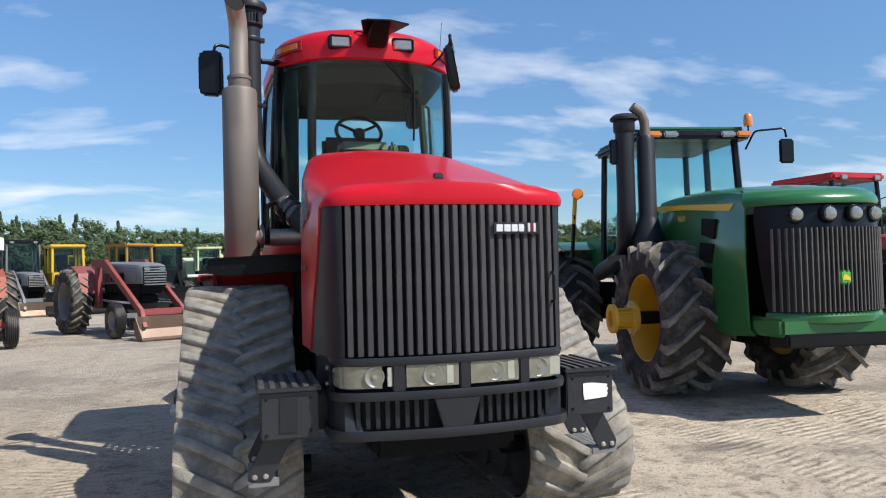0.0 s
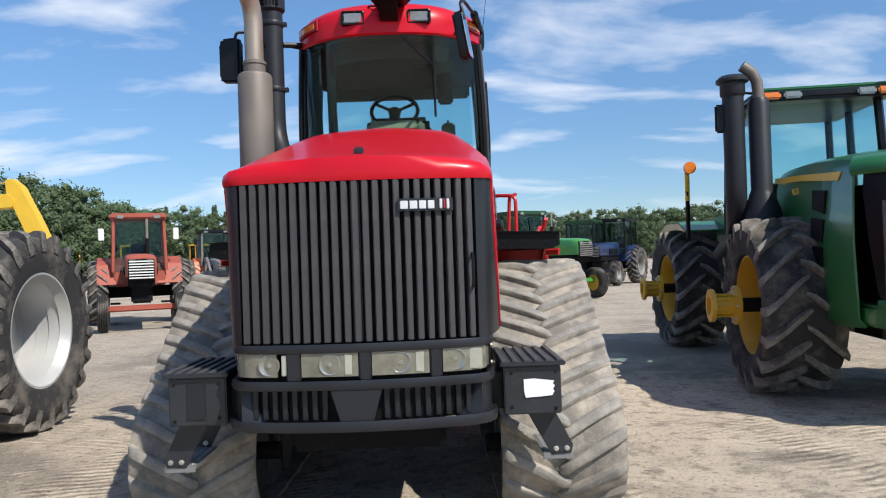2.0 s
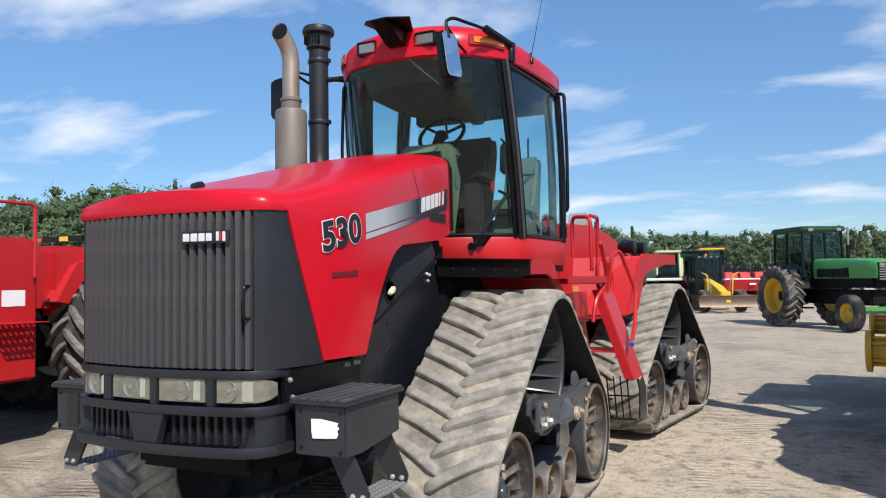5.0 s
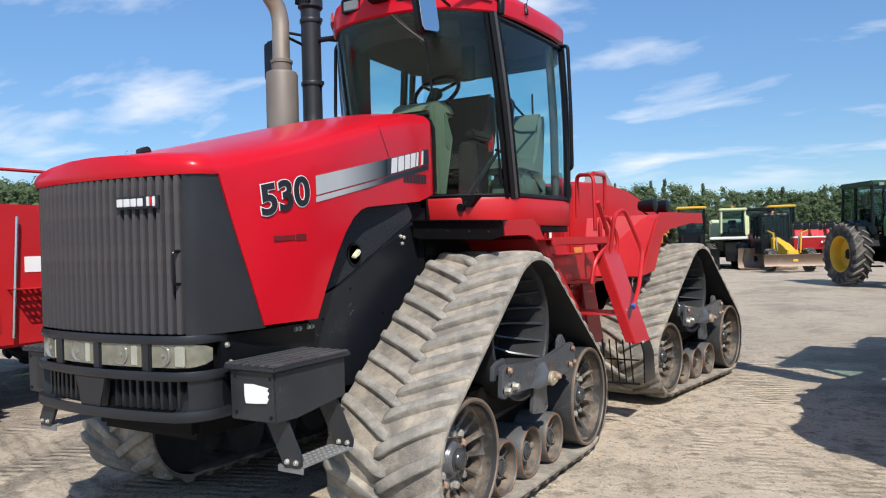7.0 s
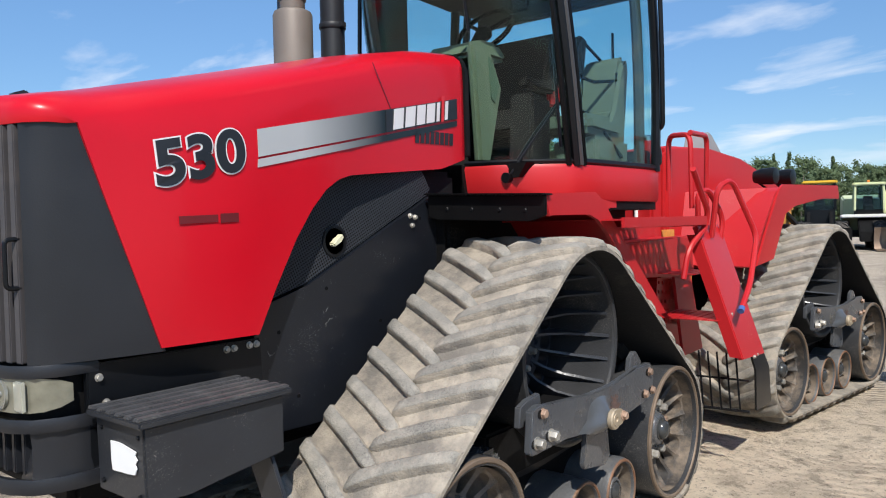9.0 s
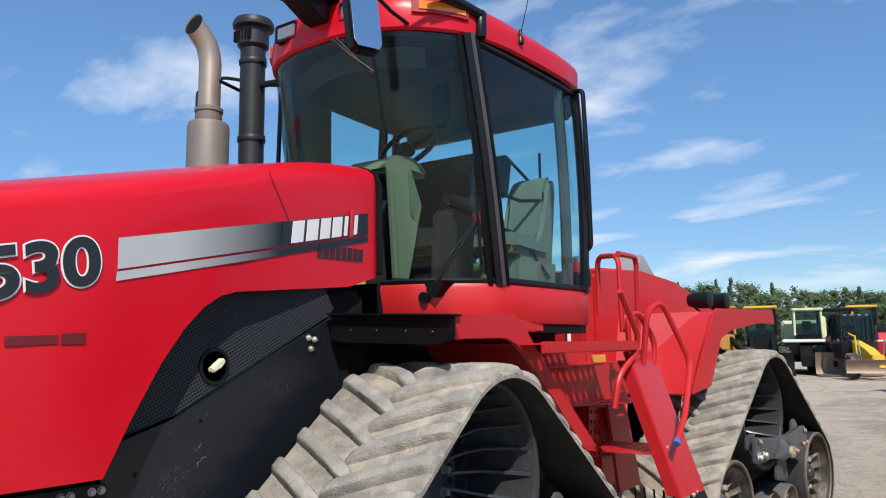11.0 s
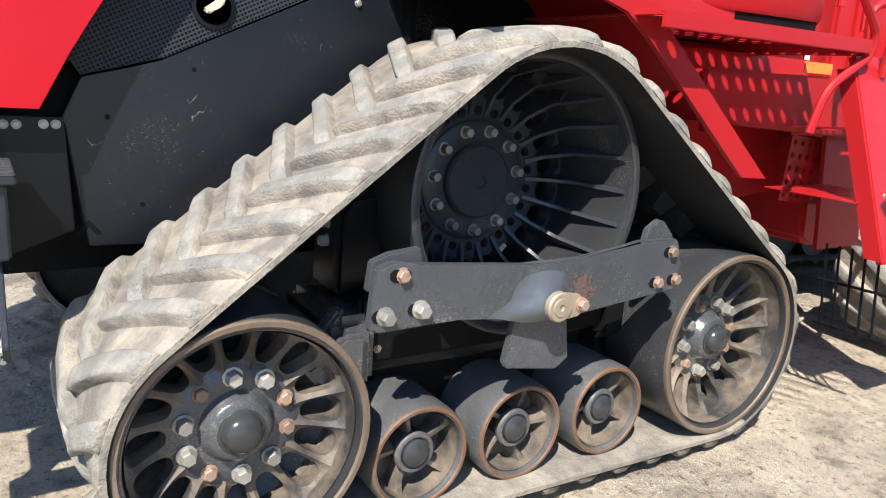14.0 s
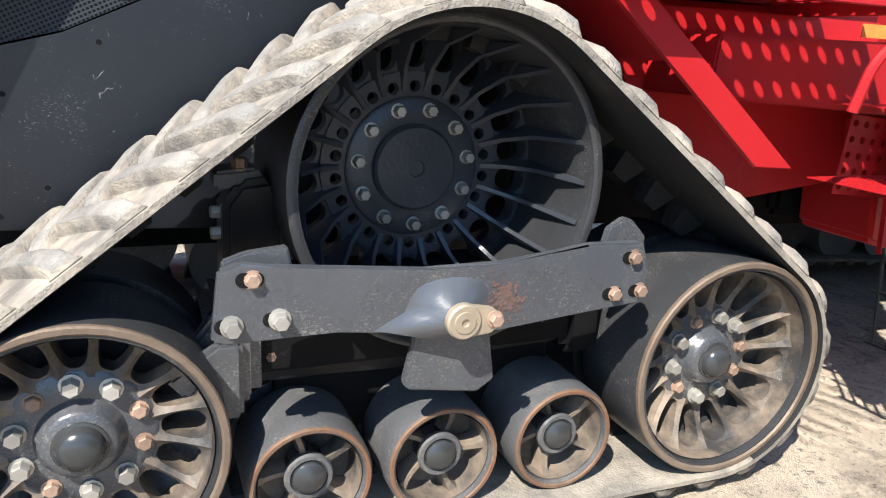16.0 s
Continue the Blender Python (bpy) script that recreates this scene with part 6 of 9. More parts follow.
for k in range(4):
    part("seat_bellows", prism([(2.76, 1.74 + 0.08 * k), (3.16, 1.74 + 0.08 * k), (3.13, 1.79 + 0.08 * k), (2.79, 1.79 + 0.08 * k)], "x", CX - 0.21, CX + 0.21, 0.012), DARK, seat)
part("armrest", prism([(2.72, 2.33), (3.06, 2.33), (3.08, 2.40), (2.72, 2.40)], "x", 0.30, 0.38, 0.02), SEAT, seat)
part("armrest_pad", prism([(3.02, 2.25), (3.16, 2.26), (3.17, 2.40), (3.03, 2.39)], "x", 0.285, 0.35, 0.015), BADGE_RED, seat, "red armrest pad")
part("console", prism([(2.66, 1.70), (2.90, 1.70), (2.92, 2.28), (2.70, 2.30)], "x", 0.25, 0.42, 0.02), SEAT, tractor)
part("monitor", prism([(3.04, 2.42), (3.11, 2.40), (3.17, 2.66), (3.10, 2.69), (3.06, 2.64)], "x", 0.43, 0.55, 0.02), DARK, tractor, "dark display box")
part("monitor_arm", tube([(0.49, 3.10, 2.44), (0.52, 3.30, 2.42), (0.62, 3.48, 2.44)], 0.012, 6), DARK, tractor)
part("grab_strap", tube([(0.46, 2.95, 2.25), (0.58, 3.15, 2.18), (0.68, 3.36, 1.92)], 0.013, 6), DARK, tractor)
BUDDY = surf("grey_green_seat_cloth", (0.155, 0.155, 0.118), 0.8, 0.0, 0.12, 9.0, 0.25, 220)
buddy = part("passenger_seat", cushion([(3.26, 1.94), (3.50, 1.94), (3.585, 2.50), (3.565, 2.60), (3.50, 2.61), (3.44, 2.52), (3.40, 2.20), (3.26, 2.16)], 0.34, 0.64, 0.045), BUDDY, tractor, "sage green passenger seat")
part("seat_cushion", cushion([(2.96, 2.06), (3.42, 2.04), (3.42, 2.18), (2.96, 2.18)], 0.32, 0.66, 0.04), BUDDY, buddy)
part("seat_box", prism([(3.06, 1.72), (3.52, 1.72), (3.52, 2.05), (3.06, 2.05)], "x", 0.34, 0.66, 0.03), BUDDY, buddy)
part("rear_console", prism([(3.35, 1.70), (3.58, 1.70), (3.58, 2.02), (3.35, 2.0)], "x", -0.6, 0.34, 0.02), OLIVE, tractor)
part("rear_wiper", tube([(0.24, 3.62, 2.82), (0.50, 3.63, 2.52)], 0.012, 6), DARK, tractor)
part("rear_wiper_blade", tube([(0.50, 3.625, 2.80), (0.50, 3.63, 2.30)], 0.010, 6), DARK, tractor)
part("inner_mirror", box(0.40, 0.52, 2.50, 2.53, 2.72, 2.98, 0.02), DARK, tractor, "dark inside mirror")

# exhaust and air intake on the right-hand side
EX, EY = -0.955, 2.035
ex = part("muffler", lathe([(0.10, 1.62), (0.126, 1.66), (0.126, 2.865), (0.118, 2.885), (0.10, 2.895), (0.072, 2.900)], "z", (EX, EY, 0), 28), MUFFLER, tractor, "heat-stained exhaust muffler")
part("stack_collar", lathe([(0.076, 2.89), (0.080, 2.92), (0.080, 2.985), (0.074, 2.99)], "z", (EX, EY, 0), 24), MUFFLER, ex)
part("collar_clamp", lathe([(0.080, 2.958), (0.087, 2.960), (0.087, 2.980), (0.080, 2.982)], "z", (EX, EY, 0), 24), MUFFLER, ex)
bend = [(EX, EY, 2.95), (EX, EY, 3.15), (EX, EY, 3.28), (EX - 0.002, EY - 0.008, 3.335), (EX - 0.006, EY - 0.026, 3.390), (EX - 0.014, EY - 0.062, 3.440), (EX - 0.022, EY - 0.100, 3.485), (EX - 0.030, EY - 0.135, 3.530)]
def cut_pipe(r, back):
    """The bent pipe sawn off upright, so that its mouth looks forward."""
    bm = tube(bend + [(EX - 0.040, EY - 0.185, 3.590)], r, 20)
    bmesh.ops.bisect_plane(bm, geom=bm.verts[:] + bm.edges[:] + bm.faces[:], plane_co=(EX - 0.026, EY - 0.118 + back, 3.49), plane_no=(0.12, -0.93, 0.34), clear_outer=True)
    return bm


part("stack_pipe", cut_pipe(0.068, 0.0), PIPE, ex, "scorched curved exhaust pipe")
# near-black plug behind the cut stands for the shade inside the pipe
bore = cut_pipe(0.0665, 0.008)
bmesh.ops.holes_fill(bore, edges=[e for e in bore.edges if e.is_boundary], sides=0)
part("mouth_plug", bore, DARK, ex, "near-black plug for the shade in the pipe mouth")
part("exhaust_elbow", tube(rounded([(EX, EY, 1.80), (-0.70, 1.98, 1.79), (-0.50, 1.9, 1.79)], 0.05), 0.062, 16), PIPE, ex)
part("elbow_flange", lathe([(0.085, -0.012), (0.085, 0.012)], "x", (EX + 0.14, 2.02, 1.80), 20), MUFFLER, ex)
part("heat_shield", tube(rounded([(-0.78, 1.93, 1.74), (-0.78, 1.93, 2.02), (-0.70, 1.90, 2.05), (-0.66, 1.86, 1.90)], 0.05), 0.018, 8), DARK, ex)
IX, IY = -0.870, 2.30
air = part("air_intake", tube(rounded([(IX, IY, 3.56), (IX, IY, 2.42), (-0.64, 1.98, 2.02), (-0.46, 1.72, 1.82)], 0.18), 0.080, 20), INTAKE, tractor, "dark grey air intake stack")
part("intake_cap", lathe([(0.082, 3.43), (0.100, 3.45), (0.100, 3.555), (0.130, 3.570), (0.134, 3.595), (0.120, 3.625), (0.060, 3.645), (0.02, 3.648)], "z", (IX, IY, 0), 28), INTAKE, air)
for z in (3.34, 2.83):
    part("intake_band", lathe([(0.084, z - 0.02), (0.089, z - 0.012), (0.089, z + 0.012), (0.084, z + 0.02)], "z", (IX, IY, 0), 24), INTAKE, air)
    part("band_clip", box(IX + 0.082, IX + 0.112, IY - 0.02, IY + 0.02, z - 0.016, z + 0.016, 0.004), INTAKE, air)
for k in range(6):
    part("cap_slot", box(IX - 0.075 + 0.026 * k, IX - 0.063 + 0.026 * k, IY - 0.1015, IY - 0.06, 3.47, 3.54, 0.002), DARK, air)
part("intake_stay", tube([(IX + 0.08, IY, 3.18), (CX - 0.62, 2.40, 3.20)], 0.022, 8), BLACK, air)
part("stay_clamp", box(CX - 0.68, CX - 0.60, 2.36, 2.44, 3.165, 3.235, 0.01), BLACK, air)
part("pipe_stay", tube([(EX + 0.06, EY + 0.02, 3.16), (IX - 0.07, IY - 0.03, 3.16)], 0.012, 6), BLACK, air)
for d in (0.0, 0.075, 0.15):
    part("intake_clamp", lathe([(0.083, -0.022), (0.091, -0.012), (0.091, 0.012), (0.083, 0.022)], "z", n=24), STEEL, air, at=Matrix.Translation(Vector((-0.640, 1.98, 2.02)) + Vector((0.18, -0.26, -0.20)).normalized() * d) @ Vector((0.18, -0.26, -0.20)).to_track_quat("Z", "Y").to_matrix().to_4x4())

# platform, ladder and rails behind the left front track
def punched(w, d, nx, ny, hole, bm=None, thick=0.004):
    """A sheet of w by d with rows of round holes, lying flat from the origin."""
    out = bm or bmesh.new()
    for i in range(nx):
        for j in range(ny):
            x0, x1, y0, y1 = w * i / nx, w * (i + 1) / nx, d * j / ny, d * (j + 1) / ny
            rim = [(x0 + (x1 - x0) * k / 2, y0) for k in range(2)] + [(x1, y0 + (y1 - y0) * k / 2) for k in range(2)] + [(x1 - (x1 - x0) * k / 2, y1) for k in range(2)] + [(x0, y1 - (y1 - y0) * k / 2) for k in range(2)]
            cx, cy = (x0 + x1) / 2, (y0 + y1) / 2
            of = [out.verts.new((x, y, 0)) for x, y in rim]
            inn = []
            for x, y in rim:
                d_ = math.hypot(x - cx, y - cy)
                inn.append(out.verts.new((cx + (x - cx) / d_ * hole, cy + (y - cy) / d_ * hole, 0)))
            for k in range(8):
                out.faces.new((of[k], of[(k + 1) % 8], inn[(k + 1) % 8], inn[k]))
    bmesh.ops.remove_doubles(out, verts=out.verts[:], dist=1e-5)
    bmesh.ops.solidify(out, geom=out.faces[:], thickness=thick)
    return out


for s in (1, -1):
    deck = part("platform", punched(0.66, 1.15, 9, 14, 0.0195, thick=0.006), RED_OLD, tractor, "red punched platform deck", at=Matrix.Translation((0.60 if s > 0 else -1.26, 2.08, 1.522)))
    part("deck_edge", box(*sorted((s * 1.255, s * 1.272)), 2.10, 3.235, 1.478, 1.530, 0.003), RED_OLD, deck, at=Matrix.Translation((-0.60 if s > 0 else 1.26, -2.08, -1.522)))
    part("deck_end", box(*sorted((s * 0.60, s * 1.265)), 3.230, 3.246, 1.47, 1.530, 0.003), RED_OLD, deck, at=Matrix.Translation((-0.60 if s > 0 else 1.26, -2.08, -1.522)))
part("platform_step", prism([(2.05, 1.585), (3.40, 1.585), (3.40, 1.655), (2.05, 1.655)], "x", 0.60, 0.80, 0.006), RED_OLD, tractor)
riser = part("tool_box", prism([(2.70, 1.385), (3.82, 1.40), (3.88, 1.125), (2.68, 1.19)], "x", 0.62, 0.965, 0.008), RED_OLD, tractor, "red tool box under the platform")
part("lower_box", prism([(3.73, 1.12), (4.26, 1.12), (4.26, 0.60), (3.86, 0.575), (3.78, 0.61)], "x", 0.42, 0.80, 0.02), RED_OLD, riser, "red lower box behind the ladder")
part("box_rib", box(0.80, 0.83, 3.74, 4.10, 0.86, 0.89, 0.004), RED_OLD, riser)
part("box_tab", box(0.955, 0.985, 2.70, 2.77, 1.15, 1.22, 0.004), RED_OLD, riser)
part("warning_sticker", box(0.966, 0.971, 3.30, 3.50, 1.405, 1.450), surf("orange_white_sticker", (0.75, 0.30, 0.06), 0.5, 0, 0.3, 40), riser, "orange and white warning sticker")
part("yellow_label", box(0.888, 0.893, 3.86, 4.02, 0.98, 1.12), STRIPE_YELLOW, riser, "yellow label")
part("deck_stay", box(0.76, 0.80, 2.35, 3.60, 1.385, 1.47, 0.004), RED_OLD, riser)
lad = part("ladder", grid([[(1.205, 3.25, 1.475), (1.205, 3.62, 1.475)], [(1.24, 3.235, 1.395), (1.24, 3.635, 1.395)], [(1.478, 3.225, 0.705), (1.478, 3.645, 0.678)]], thick=0.03), RED_OLD, tractor, "red boarding ladder with punched steps")
part("ladder_side", grid([[(1.225, 3.242, 1.42), (1.15, 3.25, 1.42)], [(1.472, 3.232, 0.71), (1.40, 3.24, 0.71)]], thick=0.015), RED_OLD, lad)
part("far_side", grid([[(0.90, 3.66, 1.20), (0.90, 3.95, 1.20)], [(0.99, 3.60, 0.62), (0.99, 3.95, 0.62)]], thick=0.02), RED_OLD, lad)
part("ladder_step", punched(0.40, 0.44, 7, 8, 0.0145), RED_OLD, lad, at=Matrix.Translation((0.94, 3.20, 0.92)))
part("ladder_step", punched(0.30, 0.40, 6, 8, 0.0145), RED_OLD, lad, at=Matrix.Translation((0.90, 3.24, 1.185)))
part("ladder_back", punched(0.30, 0.52, 5, 9, 0.0145), RED_OLD, lad, at=Matrix.Translation((0.87, 3.42, 0.84)) @ Matrix.Rotation(radians(-90), 4, "Y") @ Matrix.Rotation(radians(6), 4, "Z"))
part("ladder_flap", grid([[(1.466, 3.40, 0.725), (1.466, 3.645, 0.705)], [(1.480, 3.46, 0.60), (1.480, 3.74, 0.58)], [(1.46, 3.54, 0.34), (1.46, 3.86, 0.33)]], thick=0.012), BLACK, lad, "black rubber ladder flap")
for k in range(3):
    part("bolt", BOLT_MESH, None, lad, at=Matrix.Translation((1.478 - 0.01 * k, 3.42 + 0.09 * k, 0.69)) @ Matrix.Diagonal((0.6, 0.6, 0.6, 1)))
for y, z in ((3.33, 1.28), (3.56, 1.27), (3.30, 0.95)):
    part("bolt", BOLT_MESH, None, lad, at=Matrix.Translation((1.2 + (1.42 - z) * 0.364 + 0.012, y, z)) @ Matrix.Diagonal((0.6, 0.7, 0.7, 1)))
for k in range(5):
    part("grate_bar", tube([(1.17 + 0.055 * k, 3.36, 0.71), (1.19 + 0.055 * k, 3.38, 0.36)], 0.006, 6), BLACK, lad)
part("grate_bar", tube([(1.16, 3.38, 0.36), (1.46, 3.40, 0.36)], 0.009, 6), BLACK, lad)
part("grate_bar", tube([(1.15, 3.37, 0.55), (1.46, 3.385, 0.55)], 0.007, 6), BLACK, lad)
RAILS = [[(0.90, 3.60, 1.70), (0.90, 3.60, 2.06), (1.10, 3.44, 2.04), (1.10, 3.46, 1.58)],
         [(1.10, 3.44, 2.05), (1.08, 3.80, 2.06), (1.06, 3.84, 1.60)],
         [(1.30, 2.93, 1.79), (1.27, 3.25, 1.56), (1.255, 3.26, 1.47), (1.215, 3.08, 1.34), (1.20, 3.04, 1.17)],
         [(1.16, 3.40, 1.50), (1.17, 3.36, 1.66), (1.20, 3.46, 1.70), (1.24, 3.62, 1.52), (1.23, 3.60, 1.38)],
         [(1.24, 3.40, 1.40), (1.29, 3.36, 1.70), (1.33, 3.50, 1.755), (1.42, 3.70, 1.40), (1.45, 3.45, 1.12), (1.462, 3.22, 0.98)]]
part("tape", tube([(1.462, 3.245, 1.00), (1.464, 3.215, 0.982)], 0.0195, 8), surf("blue_tape", (0.05, 0.12, 0.35), 0.5), lad, "blue tape round the rail end")
for r in RAILS:
    part("handrail", tube(rounded(r, 0.07, 5), 0.017, 8), RED_OLD, tractor, "worn red handrail")

# ---- the tracked tractor: rear frame, turned about the hinge ----
def rear_part(name, bm, mat, label="", smooth=38):
    return part(name, bm, mat, tractor, label, HINGE, smooth)


rear_part("rear_body", prism([(4.355, 1.15), (4.355, 2.03), (4.40, 2.07), (5.0, 2.08), (5.6, 2.02), (6.35, 1.86), (6.45, 1.80), (6.45, 1.0)], "x", -0.52, 0.52, 0.03), RED_OLD, "red rear body and tank")
rear_part("rear_tank_front", box(-0.10, 0.475, 4.22, 4.37, 1.10, 2.035, 0.02), RED_OLD)
cap = rear_part("filler_neck", lathe([(0.055, 2.02), (0.055, 2.10), (0.050, 2.105)], "z", (0.40, 4.28, 0), 18), RED_OLD)
part("filler_cap", lathe([(0.048, 2.10), (0.048, 2.135), (0.03, 2.15), (0.004, 2.152)], "z", (0.40, 4.28, 0), 18), CHROME, cap, "bright filler cap")
rear_part("sight_tube", tube([(0.35, 4.205, 1.45), (0.352, 4.205, 1.95)], 0.014, 8), WHITE, "white sight tube")
for s in (1, -1):
    rear_part("rear_fender", bent([(4.55, 1.16), (4.72, 1.42), (4.95, 1.70), (5.05, 1.74), (6.20, 1.755), (6.30, 1.72)], s * 0.50, s * 1.08, 0.02), RED_OLD, "red rear fender")
    rear_part("rear_fender_edge", prism([(4.78, 1.42), (5.0, 1.72), (5.08, 1.762), (6.25, 1.775), (6.28, 1.66), (5.9, 1.66), (5.30, 1.60), (5.12, 1.54), (4.90, 1.20), (4.60, 1.16)], "x", s * 1.07, s * 1.09, 0.003), RED_OLD)
    rear_part("fender_face", grid([[(s * 0.5, 4.50, 1.16), (s * 1.08, 4.56, 1.16)], [(s * 0.5, 4.62, 1.72), (s * 1.0, 5.0, 1.74)]], thick=0.02), RED_OLD)
    for y in (5.45, 5.80):
        rl = rear_part("rear_lamp", lathe([(0.02, -0.10), (0.05, -0.09), (0.066, -0.03), (0.070, 0.05), (0.066, 0.085), (0.03, 0.09)], "x", (s * 0.80, y, 1.850), 16), BLACK, "round black work lamp")
        part("lamp_bracket", tube([(s * 0.80, y + 0.05, 1.74), (s * 0.72, y + 0.05, 1.80), (s * 0.72, y + 0.06, 1.88)], 0.01, 6), BLACK, rl)
rear_part("rear_chassis", box(-0.34, 0.34, 3.75, 6.9, 0.62, 1.15, 0.03), DARK)
part("hinge_block", box(-0.30, 0.30, 3.20, 4.05, 0.55, 1.10, 0.05), DARK, tractor)
rear_part("tank_cap", prism([(5.0, 2.06), (5.06, 2.22), (5.12, 2.20), (5.3, 2.05)], "x", 0.30, 0.50, 0.006), surf("bare_grey_sheet", (0.35, 0.36, 0.36), 0.5, 0.3), "grey sheet-metal guard")
part("under_panel", prism([(2.45, 1.50), (3.80, 1.52), (3.85, 0.85), (3.05, 0.75), (2.92, 0.90), (2.62, 1.20)], "x", 0.60, 0.62, 0.003), RED_OLD, tractor, "red panel under the platform")

# near-black boxes added to close the see-through gap under the cab
for s in (1, -1):
    part("dark_filler", box(*sorted((s * 0.40, s * 0.60)), 1.62, 3.60, 1.02, 1.60, 0.02), DARK, tractor)
part("axle_housing", box(-0.62, 0.62, 1.55, 1.90, 0.80, 1.12, 0.05), DARK, tractor)
rear_part("rear_axle_housing", box(-0.62, 0.62, 5.38, 5.73, 0.80, 1.12, 0.05), DARK)

# ---- neighbours: shared builders for wheeled machines ----
def tyre_mesh(r, w, rim, lugs=20, lug_h=0.045, ribs=False):
    """A tyre about the x axis: a rounded carcass with slanted bars, or with ribs round it."""
    h = w / 2
    prof = [(rim, -h * 0.72), (rim + 0.03, -h * 0.88), ((rim + r) / 2, -h), (r - 0.13 * r, -h * 0.98), (r - lug_h - 0.015, -h * 0.86), (r - lug_h, -h * 0.5), (r - lug_h * 0.9, 0),
            (r - lug_h, h * 0.5), (r - lug_h - 0.015, h * 0.86), (r - 0.13 * r, h * 0.98), ((rim + r) / 2, h), (rim + 0.03, h * 0.88), (rim, h * 0.72)]
    if ribs:
        prof = prof[:4] + [(r - 0.02, -h * 0.8)] + [(r - (0.022 if k % 2 else 0.0), -h * 0.7 + 1.4 * h * k / 10) for k in range(11)] + [(r - 0.02, h * 0.8)] + prof[-4:]
    bm = lathe(prof, "x", n=40, caps=False)
    if ribs or not lugs:
        return bm
    tyre_lugs(bm, r, w, lugs, lug_h)
    return bm


def tyre_lugs(bm, r, w, lugs, lug_h, sides=(-1, 1), only=None):
    """Slanted bars on a tyre's tread, both halves staggered; only: one bar of the row."""
    h = w / 2
    for side in sides:
        for i in range(lugs) if only is None else (only,):
            a0 = 2 * math.pi * (i + (0.5 if side > 0 else 0)) / lugs
            rows = []
            for j, (f, up) in enumerate(((-0.06, 0.6), (0.15, 1), (0.5, 1), (0.85, 1), (1.0, 0.9), (1.03, 0.1))):
                x = side * h * f
                drop = 0.0 if f < 0.6 else (f - 0.6) ** 2 * 0.18 * r + (0.10 * r if j == 5 else 0)
                a = a0 + 0.62 * max(f, 0) * w / r * 0.75
                wd = (0.040 if j else 0.028) * (1 + 0.35 * max(f, 0)) * (r / 0.9)
                top = r - drop - lug_h * (1 - up)
                base = r - lug_h - drop - 0.02
                rows.append([bm.verts.new((x, rr * math.cos(a + d / r), rr * math.sin(a + d / r))) for d, rr in ((-wd, base), (-wd * 0.62, top), (wd * 0.62, top), (wd, base))])
            for p, q in zip(rows, rows[1:]):
                for k in range(3):
                    bm.faces.new((p[k], p[k + 1], q[k + 1], q[k]))
            bm.faces.new(rows[0]); bm.faces.new(rows[-1][::-1])
    return bm


def rim_mesh(rim, w, dish=0.10):
    """A wheel rim about x with a dished centre towards +x."""
    h = w / 2
    return lathe([(rim + 0.015, -h * 0.75), (rim - 0.03, -h * 0.72), (rim - 0.05, -h * 0.3), (rim - 0.05, h * 0.2), (rim - 0.03, h * 0.45), (rim + 0.02, h * 0.80), (rim + 0.03, h * 0.86), (rim - 0.005, h * 0.86),
                  (rim - 0.03, h * 0.70), (rim - 0.055, h * 0.45), (rim - 0.075, h * dish), (rim * 0.45, h * (dish - 0.25)), (rim * 0.40, h * (dish - 0.1)), (rim * 0.2, h * (dish - 0.1)), (rim * 0.18, h * dish)], "x", n=36)


def put_wheel(owner, at, tyre, rim, mirror_x=False, label="", turn=0.0, bars=None, count=0):
    m = Matrix.Translation(at) @ Matrix.Rotation(turn, 4, "Z") @ Matrix.Diagonal((-1 if mirror_x else 1, 1, 1, 1)) @ Matrix.Rotation(at[1] * 3.1, 4, "X")
    t = part("tyre", tyre, None, owner, label, m)
    part("rim", rim, None, t)
    for me in bars or ():
        for i in range(count):
            part("lug", me, None, t, at=Matrix.Rotation(2 * math.pi * i / count, 4, "X"))
    return t


def lug_pair(r, w, lugs, lug_h):
    return [mesh_of(tyre_lugs(bmesh.new(), r, w, lugs, lug_h, (side,), 0), "lug", TYRE_LUG) for side in (-1, 1)]


def hood_loft(w0, w1, y0, y1, zb, z0, z1, bulge=0.06, round_=0.10):
    """A bonnet from the nose at y0 to the cab at y1, rounded over the top."""
    rows = []
    for f in (0.0, 0.03, 0.12, 0.5, 1.0):
        y = y0 + (y1 - y0) * f
        w = w0 + (w1 - w0) * f - (0.05 if f == 0 else 0.015 if f < 0.05 else 0)
        z = z0 + (z1 - z0) * min(1, f * 1.3) - (0.06 if f == 0 else 0.02 if f < 0.05 else 0)
        left = [(w, y, zb), (w + bulge * 0.3, y, zb + (z - zb) * 0.5), (w, y, z - round_), (w - round_ * 0.3, y, z - round_ * 0.35), (w - round_, y, z), (w * 0.4, y, z + bulge * 0.5)]
        rows.append(left + [(-a, b, c) for a, b, c in left[::-1]])
    bm = grid(rows)
    vs = [bm.verts.new(p) for p in rows[0]]
    bm.faces.new(vs)
    return bm


